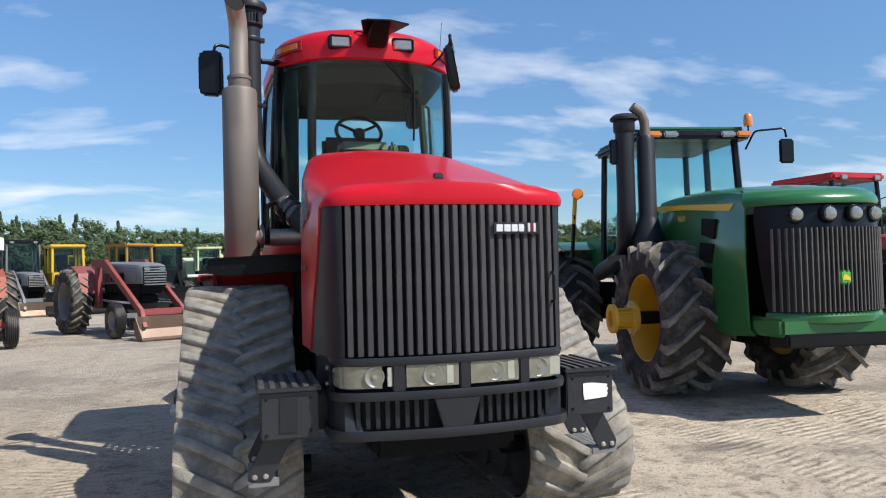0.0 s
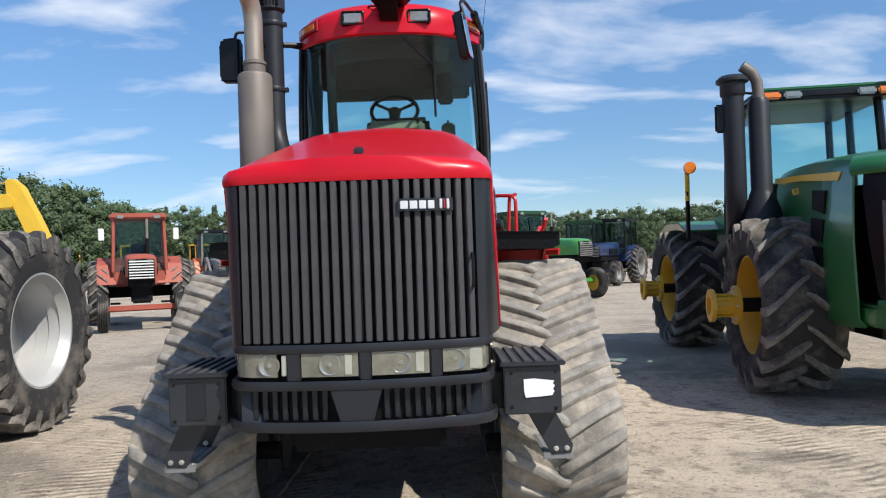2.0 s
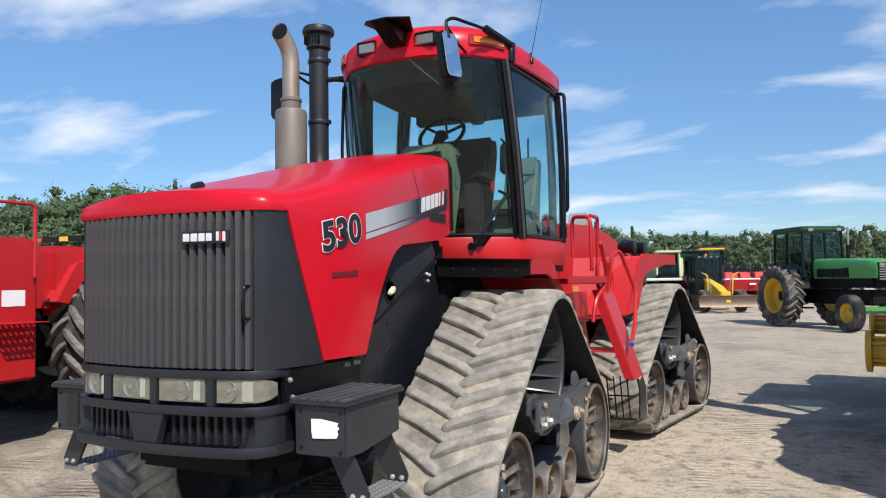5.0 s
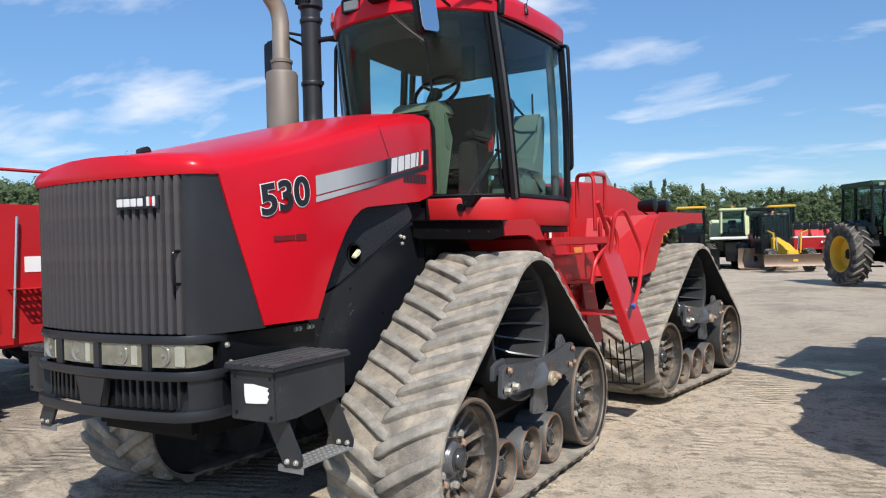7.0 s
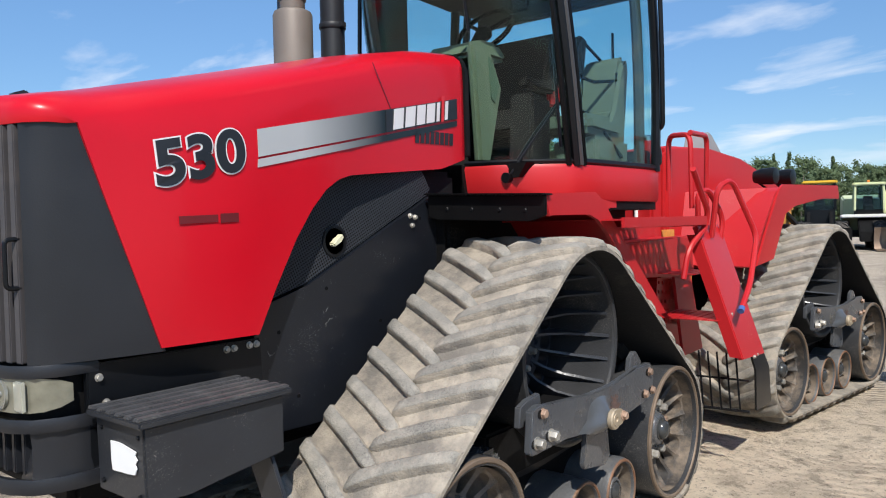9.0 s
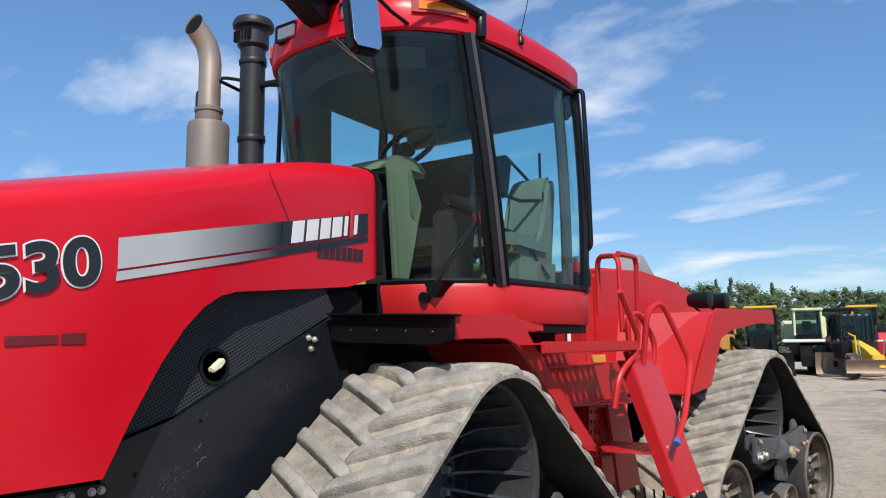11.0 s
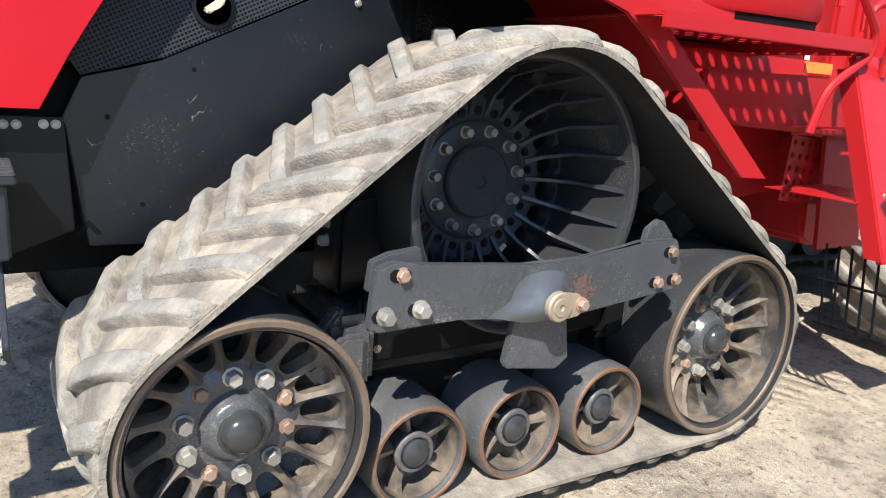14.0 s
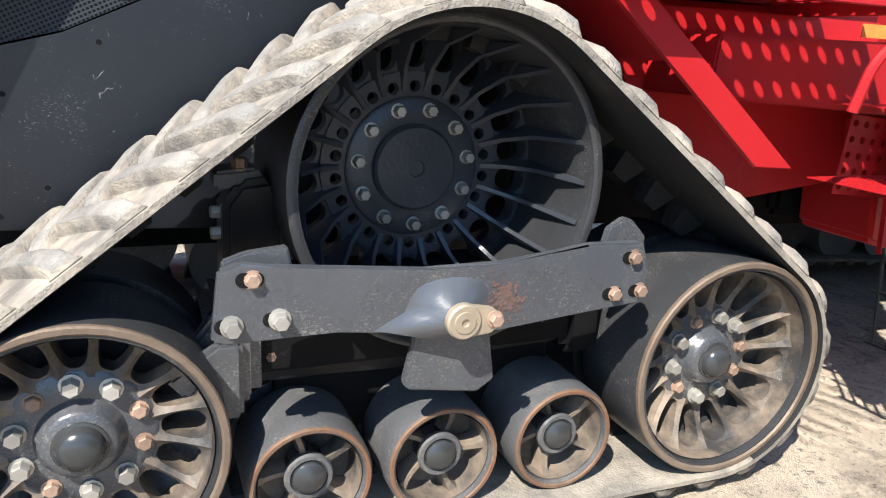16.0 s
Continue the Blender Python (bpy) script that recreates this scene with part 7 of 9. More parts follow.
def cab_parts(owner, x0, x1, y0, y1, z0, z1, frame_mat, roof_mat, glass_mat, post=0.04, slant=0.05, roof_h=0.14, over=0.06, roof_top=None):
    cx = (x0 + x1) / 2
    for sx, px in ((-1, x0), (1, x1)):
        for py, ty in ((y0, y0 + slant), ((y0 + y1) / 2 + 0.1, (y0 + y1) / 2 + 0.1), (y1, y1 - slant * 0.4)):
            part("cab_post", tube([(px, py, z0), (px - sx * slant * 0.5, ty, z1)], post, 6), frame_mat, owner)
        part("cab_pane", grid([[(px, y0, z0), (px, y1, z0)], [(px - sx * slant * 0.5, y0 + slant, z1), (px - sx * slant * 0.5, y1 - slant * 0.4, z1)]], thick=0.008), glass_mat, owner)
    part("cab_pane", grid([[(x0, y0, z0), (x1, y0, z0)], [(x0 + slant * 0.5, y0 + slant, z1), (x1 - slant * 0.5, y0 + slant, z1)]], thick=0.008), glass_mat, owner)
    part("cab_pane", grid([[(x0, y1, z0), (x1, y1, z0)], [(x0 + slant * 0.5, y1 - slant * 0.4, z1), (x1 - slant * 0.5, y1 - slant * 0.4, z1)]], thick=0.008), glass_mat, owner)
    part("cab_roof", prism([(x0 - over, y0 - over), (x1 + over, y0 - over), (x1 + over, y1 + over), (x0 - over, y1 + over)], "z", z1, z1 + roof_h, 0.05), roof_mat, owner)
    part("cab_seat", prism([(y0 + 0.5, z0 + 0.05), (y1 - 0.25, z0 + 0.05), (y1 - 0.12, z0 + 0.75), (y1 - 0.25, z0 + 0.78), (y1 - 0.38, z0 + 0.25), (y0 + 0.5, z0 + 0.22)], "x", cx - 0.22, cx + 0.22, 0.03), SEAT, owner)
    ring = [(cx + 0.19 * math.cos(a), y0 + 0.42 - 0.10 * math.sin(a), z0 + 0.38 + 0.15 * math.sin(a)) for a in np.linspace(0, 2 * math.pi, 16, endpoint=False)]
    part("steering_wheel", tube(ring, 0.014, 6, closed=True), DARK, owner)
    part("dash", prism([(y0 + 0.1, z0), (y0 + 0.38, z0), (y0 + 0.34, z0 + 0.30), (y0 + 0.15, z0 + 0.22)], "x", cx - 0.2, cx + 0.2, 0.02), DARK, owner)


GREEN = surf("green_paint", (0.018, 0.135, 0.035), 0.30, 0, 0.12, 2.0, 0.02, 40, coat=0.5, dust=0.15, dust_col=(0.16, 0.20, 0.12))
GREEN_BRIGHT = surf("bright_green_paint", (0.055, 0.27, 0.055), 0.35, 0, 0.12, 2.0, 0.02, 40, coat=0.4, dust=0.2, dust_col=(0.20, 0.30, 0.15))
RIM_GREY_BAR = surf("grey_grille_bar", (0.11, 0.105, 0.10), 0.5, 0.2, 0.2, 6.0, 0.05, dust=0.4)
GREEN_DK = surf("dark_green_paint", (0.010, 0.055, 0.018), 0.4, 0, 0.15, 2.0, 0.02)
YELLOW = surf("yellow_paint", (0.62, 0.36, 0.02), 0.42, 0, 0.12, 4.0, 0.05, 50, dust=0.25, dust_col=(0.34, 0.24, 0.10), rust=0.06)
MACHINE_YELLOW = surf("machine_yellow", (0.68, 0.42, 0.03), 0.45, 0, 0.12, 2.0, 0.03, 40, dust=0.2, dust_col=(0.40, 0.30, 0.14), rust=0.08)
PALE = surf("pale_cream_green", (0.58, 0.62, 0.36), 0.5, 0, 0.1, 3.0, 0.03, dust=0.2)
WHITE_P = surf("white_paint", (0.72, 0.72, 0.68), 0.45, 0, 0.08, 3.0, 0.03, dust=0.2, rust=0.05)
MAROON = surf("faded_maroon_paint", (0.26, 0.055, 0.05), 0.55, 0, 0.2, 3.0, 0.05, 50, dust=0.35, dust_col=(0.30, 0.16, 0.13))
OLD_ORANGE = surf("oxidised_red_paint", (0.34, 0.075, 0.045), 0.6, 0, 0.22, 4.0, 0.05, 50, dust=0.3, dust_col=(0.33, 0.18, 0.13), rust=0.2)
BLUE = surf("blue_paint", (0.008, 0.018, 0.065), 0.35, 0, 0.12, 3.0, 0.02, coat=0.4, dust=0.15)
ORANGE = surf("orange_paint", (0.65, 0.13, 0.03), 0.45, 0, 0.12, 3.0, 0.03, dust=0.15)
GREY_P = surf("grey_machine_paint", (0.16, 0.165, 0.17), 0.5, 0, 0.15, 3.0, 0.04, dust=0.3)
RIM_WHITE = surf("silver_white_rim", (0.46, 0.46, 0.45), 0.40, 0.25, 0.08, 5.0, 0.04, dust=0.2, dust_col=(0.40, 0.36, 0.30))
RIM_GREY = surf("dull_grey_rim", (0.22, 0.21, 0.20), 0.6, 0.2, 0.2, 6.0, 0.1, dust=0.4)
OCHRE = surf("weathered_ochre_paint", (0.40, 0.19, 0.035), 0.5, 0, 0.2, 2.0, 0.05, 40, dust=0.3, dust_col=(0.36, 0.28, 0.18), rust=0.15)
BUCKET = surf("bare_worn_steel", (0.19, 0.135, 0.098), 0.5, 0.5, 0.2, 5.0, 0.1, dust=0.35, rust=0.3)
DIRTY_GLASS = glass("dusty_cab_glass", (0.72, 0.80, 0.80), 1.0)
STRIPE_Y = surf("yellow_stripe", (0.75, 0.50, 0.04), 0.4)

# ---- the large green articulated tractor beside it ----
gt = thing("green_tractor", pose(4.90, 4.18, 0, 0, 0, -3.0), "large green four-wheel-drive tractor with yellow rims, parked alongside", "tractor")
BIG_TYRE = mesh_of(tyre_mesh(0.90, 0.76, 0.50, 0, 0.075), "tyre", TYRE)
BIG_BARS = lug_pair(0.90, 0.76, 17, 0.075)
GT_RIM = mesh_of(rim_mesh(0.50, 0.70, -0.3), "rim", YELLOW)


def hub_ext():
    """A bolted axle extension: flange, slotted drum, flange, along x outward."""
    bm = lathe([(0.205, 0.0), (0.205, 0.035), (0.185, 0.04), (0.105, 0.06), (0.100, 0.235), (0.172, 0.245), (0.172, 0.285), (0.15, 0.29), (0.10, 0.29), (0.095, 0.25), (0.05, 0.24)], "x", n=28)
    return bm


HUB_EXT, HUB_FLANGE = mesh_of(hub_ext(), "hub_extension", YELLOW), mesh_of(lathe([(0.075, -0.25), (0.075, 0.24)], "x", n=16), "axle_shaft", DARK)
STUD = mesh_of(tube([(0.05, 0, 0), (0.245, 0, 0)], 0.014, 6), "stud", YELLOW)
for y, yaw in ((0.0, 0.0), (3.85, 0.0)):
    for s in (-1, 1):
        t = put_wheel(gt, (s * 0.84, y, 0.885), BIG_TYRE, GT_RIM, s < 0, "tall dusty tractor tyre on a yellow rim", 0.0, BIG_BARS, 17)
        part("axle_shaft", HUB_FLANGE, None, t, at=Matrix.Translation((0.28, 0, 0)))
        part("hub_extension", HUB_EXT, None, t, "yellow bolted hub extension", at=Matrix.Translation((0.42, 0, 0)))
        for i in range(10):
            a = 2 * math.pi * i / 10
            part("stud", STUD, None, t, at=Matrix.Translation((0.42, 0.113 * math.cos(a), 0.113 * math.sin(a))))
        for i in range(8):
            a = 2 * math.pi * i / 8
            part("bolt", BIG_BOLT, None, t, at=Matrix.Translation((0.45, 0.175 * math.cos(a), 0.175 * math.sin(a))) @ Matrix.Diagonal((1, 0.8, 0.8, 1)))
part("chassis", box(-0.32, 0.32, -1.2, 2.4, 0.62, 1.25, 0.04), DARK, gt)
part("rear_chassis", box(-0.32, 0.32, 2.3, 4.8, 0.62, 1.20, 0.04), DARK, gt)
part("axle", box(-0.75, 0.75, -0.18, 0.18, 0.72, 1.02, 0.05), DARK, gt)
part("axle", box(-0.75, 0.75, 3.67, 4.03, 0.72, 1.02, 0.05), DARK, gt)


def green_hood():
    rows = []
    for y, w, zt, zb, r in ((-1.52, 0.695, 2.215, 0.78, 0.13), (-1.2, 0.70, 2.27, 0.76, 0.14), (-0.85, 0.685, 2.30, 0.74, 0.15), (-0.60, 0.65, 2.32, 1.02, 0.15),
                            (-0.35, 0.64, 2.335, 1.32, 0.15), (0.0, 0.62, 2.35, 1.50, 0.15), (0.5, 0.58, 2.36, 1.62, 0.15), (0.85, 0.55, 2.35, 1.70, 0.15)):
        left = [(w - 0.06, y, zb), (w, y, zb + 0.06), (w + 0.02, y, (zb + zt) / 2), (w, y, zt - r), (w - 0.05, y, zt - r * 0.35), (w - 0.14, y, zt - 0.02), (w * 0.4, y, zt + 0.02)]
        rows.append(left + [(0, y, zt + 0.03)] + [(-a, b, c) for a, b, c in left[::-1]])
    return grid(rows, thick=0.02)


part("hood", green_hood(), GREEN, gt, "glossy green bonnet", smooth=40)
part("engine", box(-0.5, 0.5, -1.7, 0.9, 0.9, 2.0, 0.05), DARK, gt)
part("front_skirt", prism([(-0.66, -1.70), (-0.60, -1.93), (0.60, -1.93), (0.66, -1.70), (0.60, -0.75), (-0.60, -0.75)], "z", 0.80, 0.98, 0.03), GREEN, gt)
part("front_weight", prism([(-0.56, -1.96), (0.56, -1.96), (0.60, -1.70), (-0.60, -1.70)], "z", 0.70, 0.83, 0.02), BLACK, gt)
def gy(x):
    return -1.99 + 0.46 * (abs(x) / 0.71) ** 2.6


part("hood_nose", grid([[(x * w, gy(x * w) + dy, z) for x in np.linspace(-0.72, 0.72, 21)] for z, w, dy in ((2.045, 0.985, 0.0), (2.075, 1.0, -0.012), (2.12, 0.995, 0.01), (2.17, 0.96, 0.07), (2.215, 0.90, 0.20), (2.25, 0.80, 0.48))], thick=0.02), GREEN, gt, "green nose of the bonnet", smooth=50)
part("nose_lip", grid([[(x * w, gy(x * w) + dy, z) for x in np.linspace(-0.70, 0.70, 21)] for z, w, dy in ((0.90, 0.84, 0.06), (0.93, 0.87, -0.01), (0.99, 0.88, -0.02), (1.02, 0.86, 0.01))], thick=0.02), GREEN, gt, smooth=50)
gg = part("grille", grid([[(x * w, gy(x * w) + dy, z) for x in np.linspace(-0.71, 0.71, 21)] for z, w, dy in ((0.99, 0.80, 0.03), (1.08, 0.85, 0.0), (1.5, 0.90, -0.005), (1.90, 0.92, 0.02), (2.05, 0.90, 0.05))], thick=0.03), BLACK, gt, "black grille of fine upright bars wrapped round the nose")
GBAR = mesh_of(box(-0.007, 0.007, -0.02, 0.015, 1.03, 1.82, 0.002), "grille_bar", RIM_GREY_BAR)
for i in range(26):
    x = -0.56 + 1.12 * i / 25
    part("grille_bar", GBAR, None, gg, at=Matrix.Translation((x, gy(x) - 0.005, 0)))
for s in (1, -1):
    for x in (0.13, 0.40):
        lm = part("headlamp", lathe([(0.085, 0.0), (0.08, -0.03), (0.07, -0.04)], "y", (s * x, gy(x) + 0.01, 1.945), 20), BLACK, gt, "round headlamp")
        part("lamp_glass", lathe([(0.068, -0.03), (0.055, -0.055), (0.02, -0.065)], "y", (s * x, gy(x) + 0.01, 1.945), 20), LENS_BULB, lm)
    part("hood_stripe", grid([[(s * 0.712, -1.25, 2.035), (s * 0.69, -0.3, 2.12), (s * 0.60, 0.80, 2.19)], [(s * 0.705, -1.32, 2.105), (s * 0.685, -0.3, 2.18), (s * 0.592, 0.80, 2.25)]], thick=0.006), STRIPE_Y, gt, "yellow bonnet stripe")
    for k in range(3):
        part("side_vent", prism([(-0.98 + 0.07 * k, 1.97 - 0.26 * k), (-0.66 + 0.06 * k, 2.0 - 0.26 * k), (-0.64 + 0.06 * k, 1.82 - 0.26 * k), (-0.92 + 0.07 * k, 1.76 - 0.26 * k)], "x", s * 0.690, s * 0.718, 0.004), DARK, gt)
    num = letters("9630", 0.10, 0.002)
    num.materials.append(STRIPE_Y)
    part("number", num, None, gt, at=Matrix.Translation((s * 0.672, 0.02 if s > 0 else 0.02, 2.0)) @ pose(0, 0, 0, 90, 0, 90 * s))
emb = part("emblem", box(-0.060, 0.060, -2.02, -1.985, 1.285, 1.415, 0.016), surf("emblem_green", (0.10, 0.42, 0.05), 0.35), gt, "small green and yellow emblem plate")
part("emblem_mark", prism([(-0.038, 1.318), (-0.010, 1.330), (0.036, 1.316), (0.040, 1.345), (0.012, 1.366), (-0.020, 1.382), (-0.036, 1.352)], "y", -2.026, -2.018, 0.002), STRIPE_Y, emb)
cab_parts(gt, -0.71, 0.69, 0.95, 2.55, 1.55, 3.20, BLACK, GREEN, GLASS, 0.05, 0.10, 0.10, 0.05)
part("cab_base", box(-0.71, 0.69, 0.95, 2.55, 1.35, 1.62, 0.03), GREEN_DK, gt)
part("roof_band", prism([(-0.79, 0.86), (-0.69, 0.80), (0.69, 0.80), (0.79, 0.86), (0.79, 2.6), (-0.79, 2.6)], "z", 3.14, 3.25, 0.04), BLACK, gt)
part("roof_cap", prism([(-0.71, 0.87), (0.71, 0.87), (0.73, 2.62), (-0.73, 2.62)], "z", 3.25, 3.31, 0.04), GREEN, gt)
for x, mt in ((-0.60, AMBER), (-0.37, LENS_BULB), (0.42, LENS_BULB), (0.64, AMBER)):
    part("roof_lamp", box(x - 0.10, x + 0.10, 0.76, 0.83, 3.155, 3.235, 0.02), mt, gt)
st = part("exhaust_pipe", lathe([(0.20, 1.60), (0.21, 1.70), (0.20, 1.85), (0.13, 2.08), (0.115, 2.12), (0.115, 3.08), (0.09, 3.14)], "z", (-0.80, 0.60, 0), 24), INTAKE, gt, "dark exhaust stack")
part("stack_pipe", tube([(-0.80, 0.60, 2.9), (-0.80, 0.60, 3.2), (-0.81, 0.60, 3.33), (-0.86, 0.59, 3.43), (-0.97, 0.58, 3.51)], 0.062, 14), MUFFLER, st)
air2 = part("air_cleaner", tube(rounded([(-1.07, 0.62, 3.30), (-1.07, 0.62, 1.95), (-1.0, 0.95, 1.62), (-0.85, 2.3, 1.40)], 0.25), 0.115, 16), INTAKE, gt, "dark air cleaner pipe")
part("air_cap", lathe([(0.12, 3.18), (0.135, 3.20), (0.135, 3.32), (0.175, 3.34), (0.175, 3.37), (0.13, 3.41), (0.02, 3.42)], "z", (-1.07, 0.62, 0), 20), INTAKE, air2)
part("stack_shelf", box(-1.22, -0.4, 0.30, 0.95, 1.56, 1.63, 0.01), BLACK, gt)
for s, x0 in ((-1, -0.73), (1, 0.69)):
    arm = part("mirror_arm", tube(rounded([(x0, 0.85, 3.0), (x0 + s * 0.06, 0.72, 3.22), (x0 + s * 0.42, 0.62, 3.24), (x0 + s * 0.44, 0.62, 3.12)], 0.05), 0.014, 6), BLACK, gt)
    part("mirror", box(x0 + s * 0.44 - 0.10, x0 + s * 0.44 + 0.10, 0.60, 0.65, 2.78, 3.10, 0.02), BLACK, arm)
    bc = part("beacon_stem", tube([(x0 + s * 0.02, 0.80, 3.15), (x0 + s * 0.02, 0.80, 3.34)], 0.012, 6), BLACK, gt)
    if s > 0:
        part("beacon", lathe([(0.055, 3.30), (0.06, 3.34), (0.055, 3.44), (0.03, 3.47)], "z", (x0 + 0.02, 0.80, 0), 14), AMBER, bc, "amber beacon")
for x in (-1.06,):
    wl = part("warning_arm", tube([(x - 0.22, 2.3, 1.64), (x - 0.28, 1.95, 2.25)], 0.03, 8), BLACK, gt, "folding warning lamp arm")
    part("arm_stripe", tube([(x - 0.268, 2.02, 2.13), (x - 0.30, 1.83, 2.47)], 0.032, 8), STRIPE_Y, wl)
    part("warning_lamp", lathe([(0.02, -0.04), (0.075, -0.035), (0.08, 0.0), (0.075, 0.035), (0.02, 0.04)], "y", (x - 0.27, 1.80, 2.53), 16), AMBER, wl)
part("rear_hood", prism([(2.6, 1.3), (2.6, 1.95), (3.0, 2.0), (4.6, 1.9), (4.7, 1.3)], "x", -0.5, 0.5, 0.06), GREEN, gt)
part("step_pillar", box(-0.78, -0.55, 1.45, 1.75, 0.55, 1.55, 0.02), BLACK, gt)
for s in (1, -1):
    part("rear_fender", bent([(3.12, 1.76), (3.47, 1.90), (4.17, 1.92), (4.67, 1.79)], s * 0.45, s * 1.05, 0.03), GREEN, gt)

# the front half is turned about the middle hinge
FRONT_TURN = Matrix.Translation((-0.181, -0.137, 0)) @ Matrix.Rotation(radians(-5.0), 4, "Z")
for ob in list(gt.children):
    mid = sum((Vector(c) for c in ob.bound_box), Vector()) / 8
    if (ob.matrix_basis @ mid).y < 2.7 and not ob.name.startswith("rear"):
        ob.matrix_basis = FRONT_TURN @ ob.matrix_basis

# ---- the red articulated tractor on the other side, on dual wheels ----
rt = thing("red_dual_wheel_tractor", pose(-5.05, -0.05, 0, 0, 0, 0.0), "red articulated tractor on dual wheels with pale rims, parked alongside", "tractor")
DUAL, DUAL_PLAIN = mesh_of(tyre_mesh(0.945, 0.60, 0.52, 22, 0.06), "tyre", TYRE), mesh_of(tyre_mesh(0.945, 0.60, 0.52, 0, 0.06), "tyre", TYRE)
DUAL_BARS = lug_pair(0.945, 0.60, 22, 0.06)
DUAL_RIM = mesh_of(lathe([(0.545, -0.225), (0.50, -0.22), (0.48, 0.0), (0.50, 0.135), (0.55, 0.24), (0.56, 0.258), (0.525, 0.258), (0.505, 0.21), (0.475, 0.165), (0.492, 0.155), (0.470, 0.06), (0.486, 0.05), (0.465, -0.06), (0.480, -0.07), (0.458, -0.19),
                               (0.40, -0.215), (0.30, -0.20), (0.27, -0.16), (0.20, -0.16), (0.18, -0.12), (0.02, -0.12)], "x", n=40), "rim", RIM_WHITE)
for y in (0.0, 3.6):
    for s in (-1, 1):
        for x in (0.72, 1.42):
            put_wheel(rt, (s * x, y, 0.935), DUAL_PLAIN if s > 0 else DUAL, DUAL_RIM, s < 0, "large dusty dual tyre on a silver-white rim", 0.0, DUAL_BARS if s > 0 else None, 22)
part("chassis", box(-0.4, 0.4, -1.6, 5.0, 0.65, 1.3, 0.05), DARK, rt)
part("hood", hood_loft(0.55, 0.5, -2.0, 0.15, 1.1, 1.95, 2.25), RED, rt)
part("grille", box(-0.5, 0.5, -2.04, -1.97, 1.12, 1.88, 0.03), PLASTIC, rt)
cab_parts(rt, -0.70, 0.70, 0.15, 1.55, 1.85, 3.10, BLACK, RED, GLASS, 0.05, 0.08, 0.25, 0.05)
part("cab_base", box(-0.70, 0.70, 0.15, 1.55, 1.25, 1.87, 0.03), RED_OLD, rt)
for s in (1, -1):
    part("fender", bent([(2.60, 1.35), (2.85, 1.74), (3.25, 1.89), (3.95, 1.89), (4.35, 1.76), (4.6, 1.50)], s * 0.40, s * 0.70, 0.03), RED_OLD, rt, "red fender")
    part("fender_lip", prism([(2.60, 1.35), (2.85, 1.76), (3.25, 1.91), (3.95, 1.91), (4.35, 1.78), (4.6, 1.52), (4.5, 1.46), (4.25, 1.66), (3.9, 1.78), (3.3, 1.77), (2.98, 1.65), (2.75, 1.32)], "x", s * 0.69, s * 0.71, 0.004), RED_OLD, rt)
    bar = part("light_bar", box(*sorted((s * 0.02, s * 0.95)), 3.50, 3.56, 2.055, 2.125, 0.008), BLACK, rt, "black bar with yellow and red reflectors")
    part("reflector", box(*sorted((s * 0.27, s * 0.42)), 3.494, 3.502, 2.062, 2.118), STRIPE_Y, bar)
    part("reflector", box(*sorted((s * 0.74, s * 0.92)), 3.494, 3.502, 2.062, 2.118), surf("red_reflector", (0.65, 0.08, 0.03), 0.4), bar)
    part("bar_post", tube([(s * 0.5, 3.53, 1.85), (s * 0.5, 3.53, 2.07)], 0.02, 6), BLACK, bar)
    tank = part("side_tank", prism([(1.05, 0.62), (1.05, 1.98), (2.05, 1.98), (2.12, 1.90), (2.12, 0.62)], "x", s * 0.72, s * 1.08, 0.03), RED_OLD, rt, "red side tank with ladder")
    part("tank_step", punched(0.22, 0.5, 5, 9, 0.014), RED_OLD, tank, at=Matrix.Translation((s * 1.08 if s > 0 else -1.30, 1.58, 1.18)))
    part("tank_sticker", box(*sorted((s * 1.081, s * 1.086)), 1.75, 1.98, 1.33, 1.48), WHITE, tank, "white warning sticker")
    part("tank_rail", tube(rounded([(s * 1.12, 1.15, 1.4), (s * 1.12, 1.15, 2.3), (s * 1.12, 2.05, 2.3), (s * 1.12, 2.05, 1.6)], 0.06), 0.018, 6), RED_OLD, tank)
    part("tank_rail", tube([(s * 1.13, 1.60, 0.72), (s * 1.13, 1.66, 1.86)], 0.016, 6), CHROME, tank)
    part("tank_lamp", box(*sorted((s * 1.07, s * 1.10)), 1.42, 1.50, 0.78, 0.98, 0.01), AMBER, tank)
part("rear_body", box(-0.6, 0.6, 2.6, 5.2, 1.2, 1.95, 0.08), RED_OLD, rt)


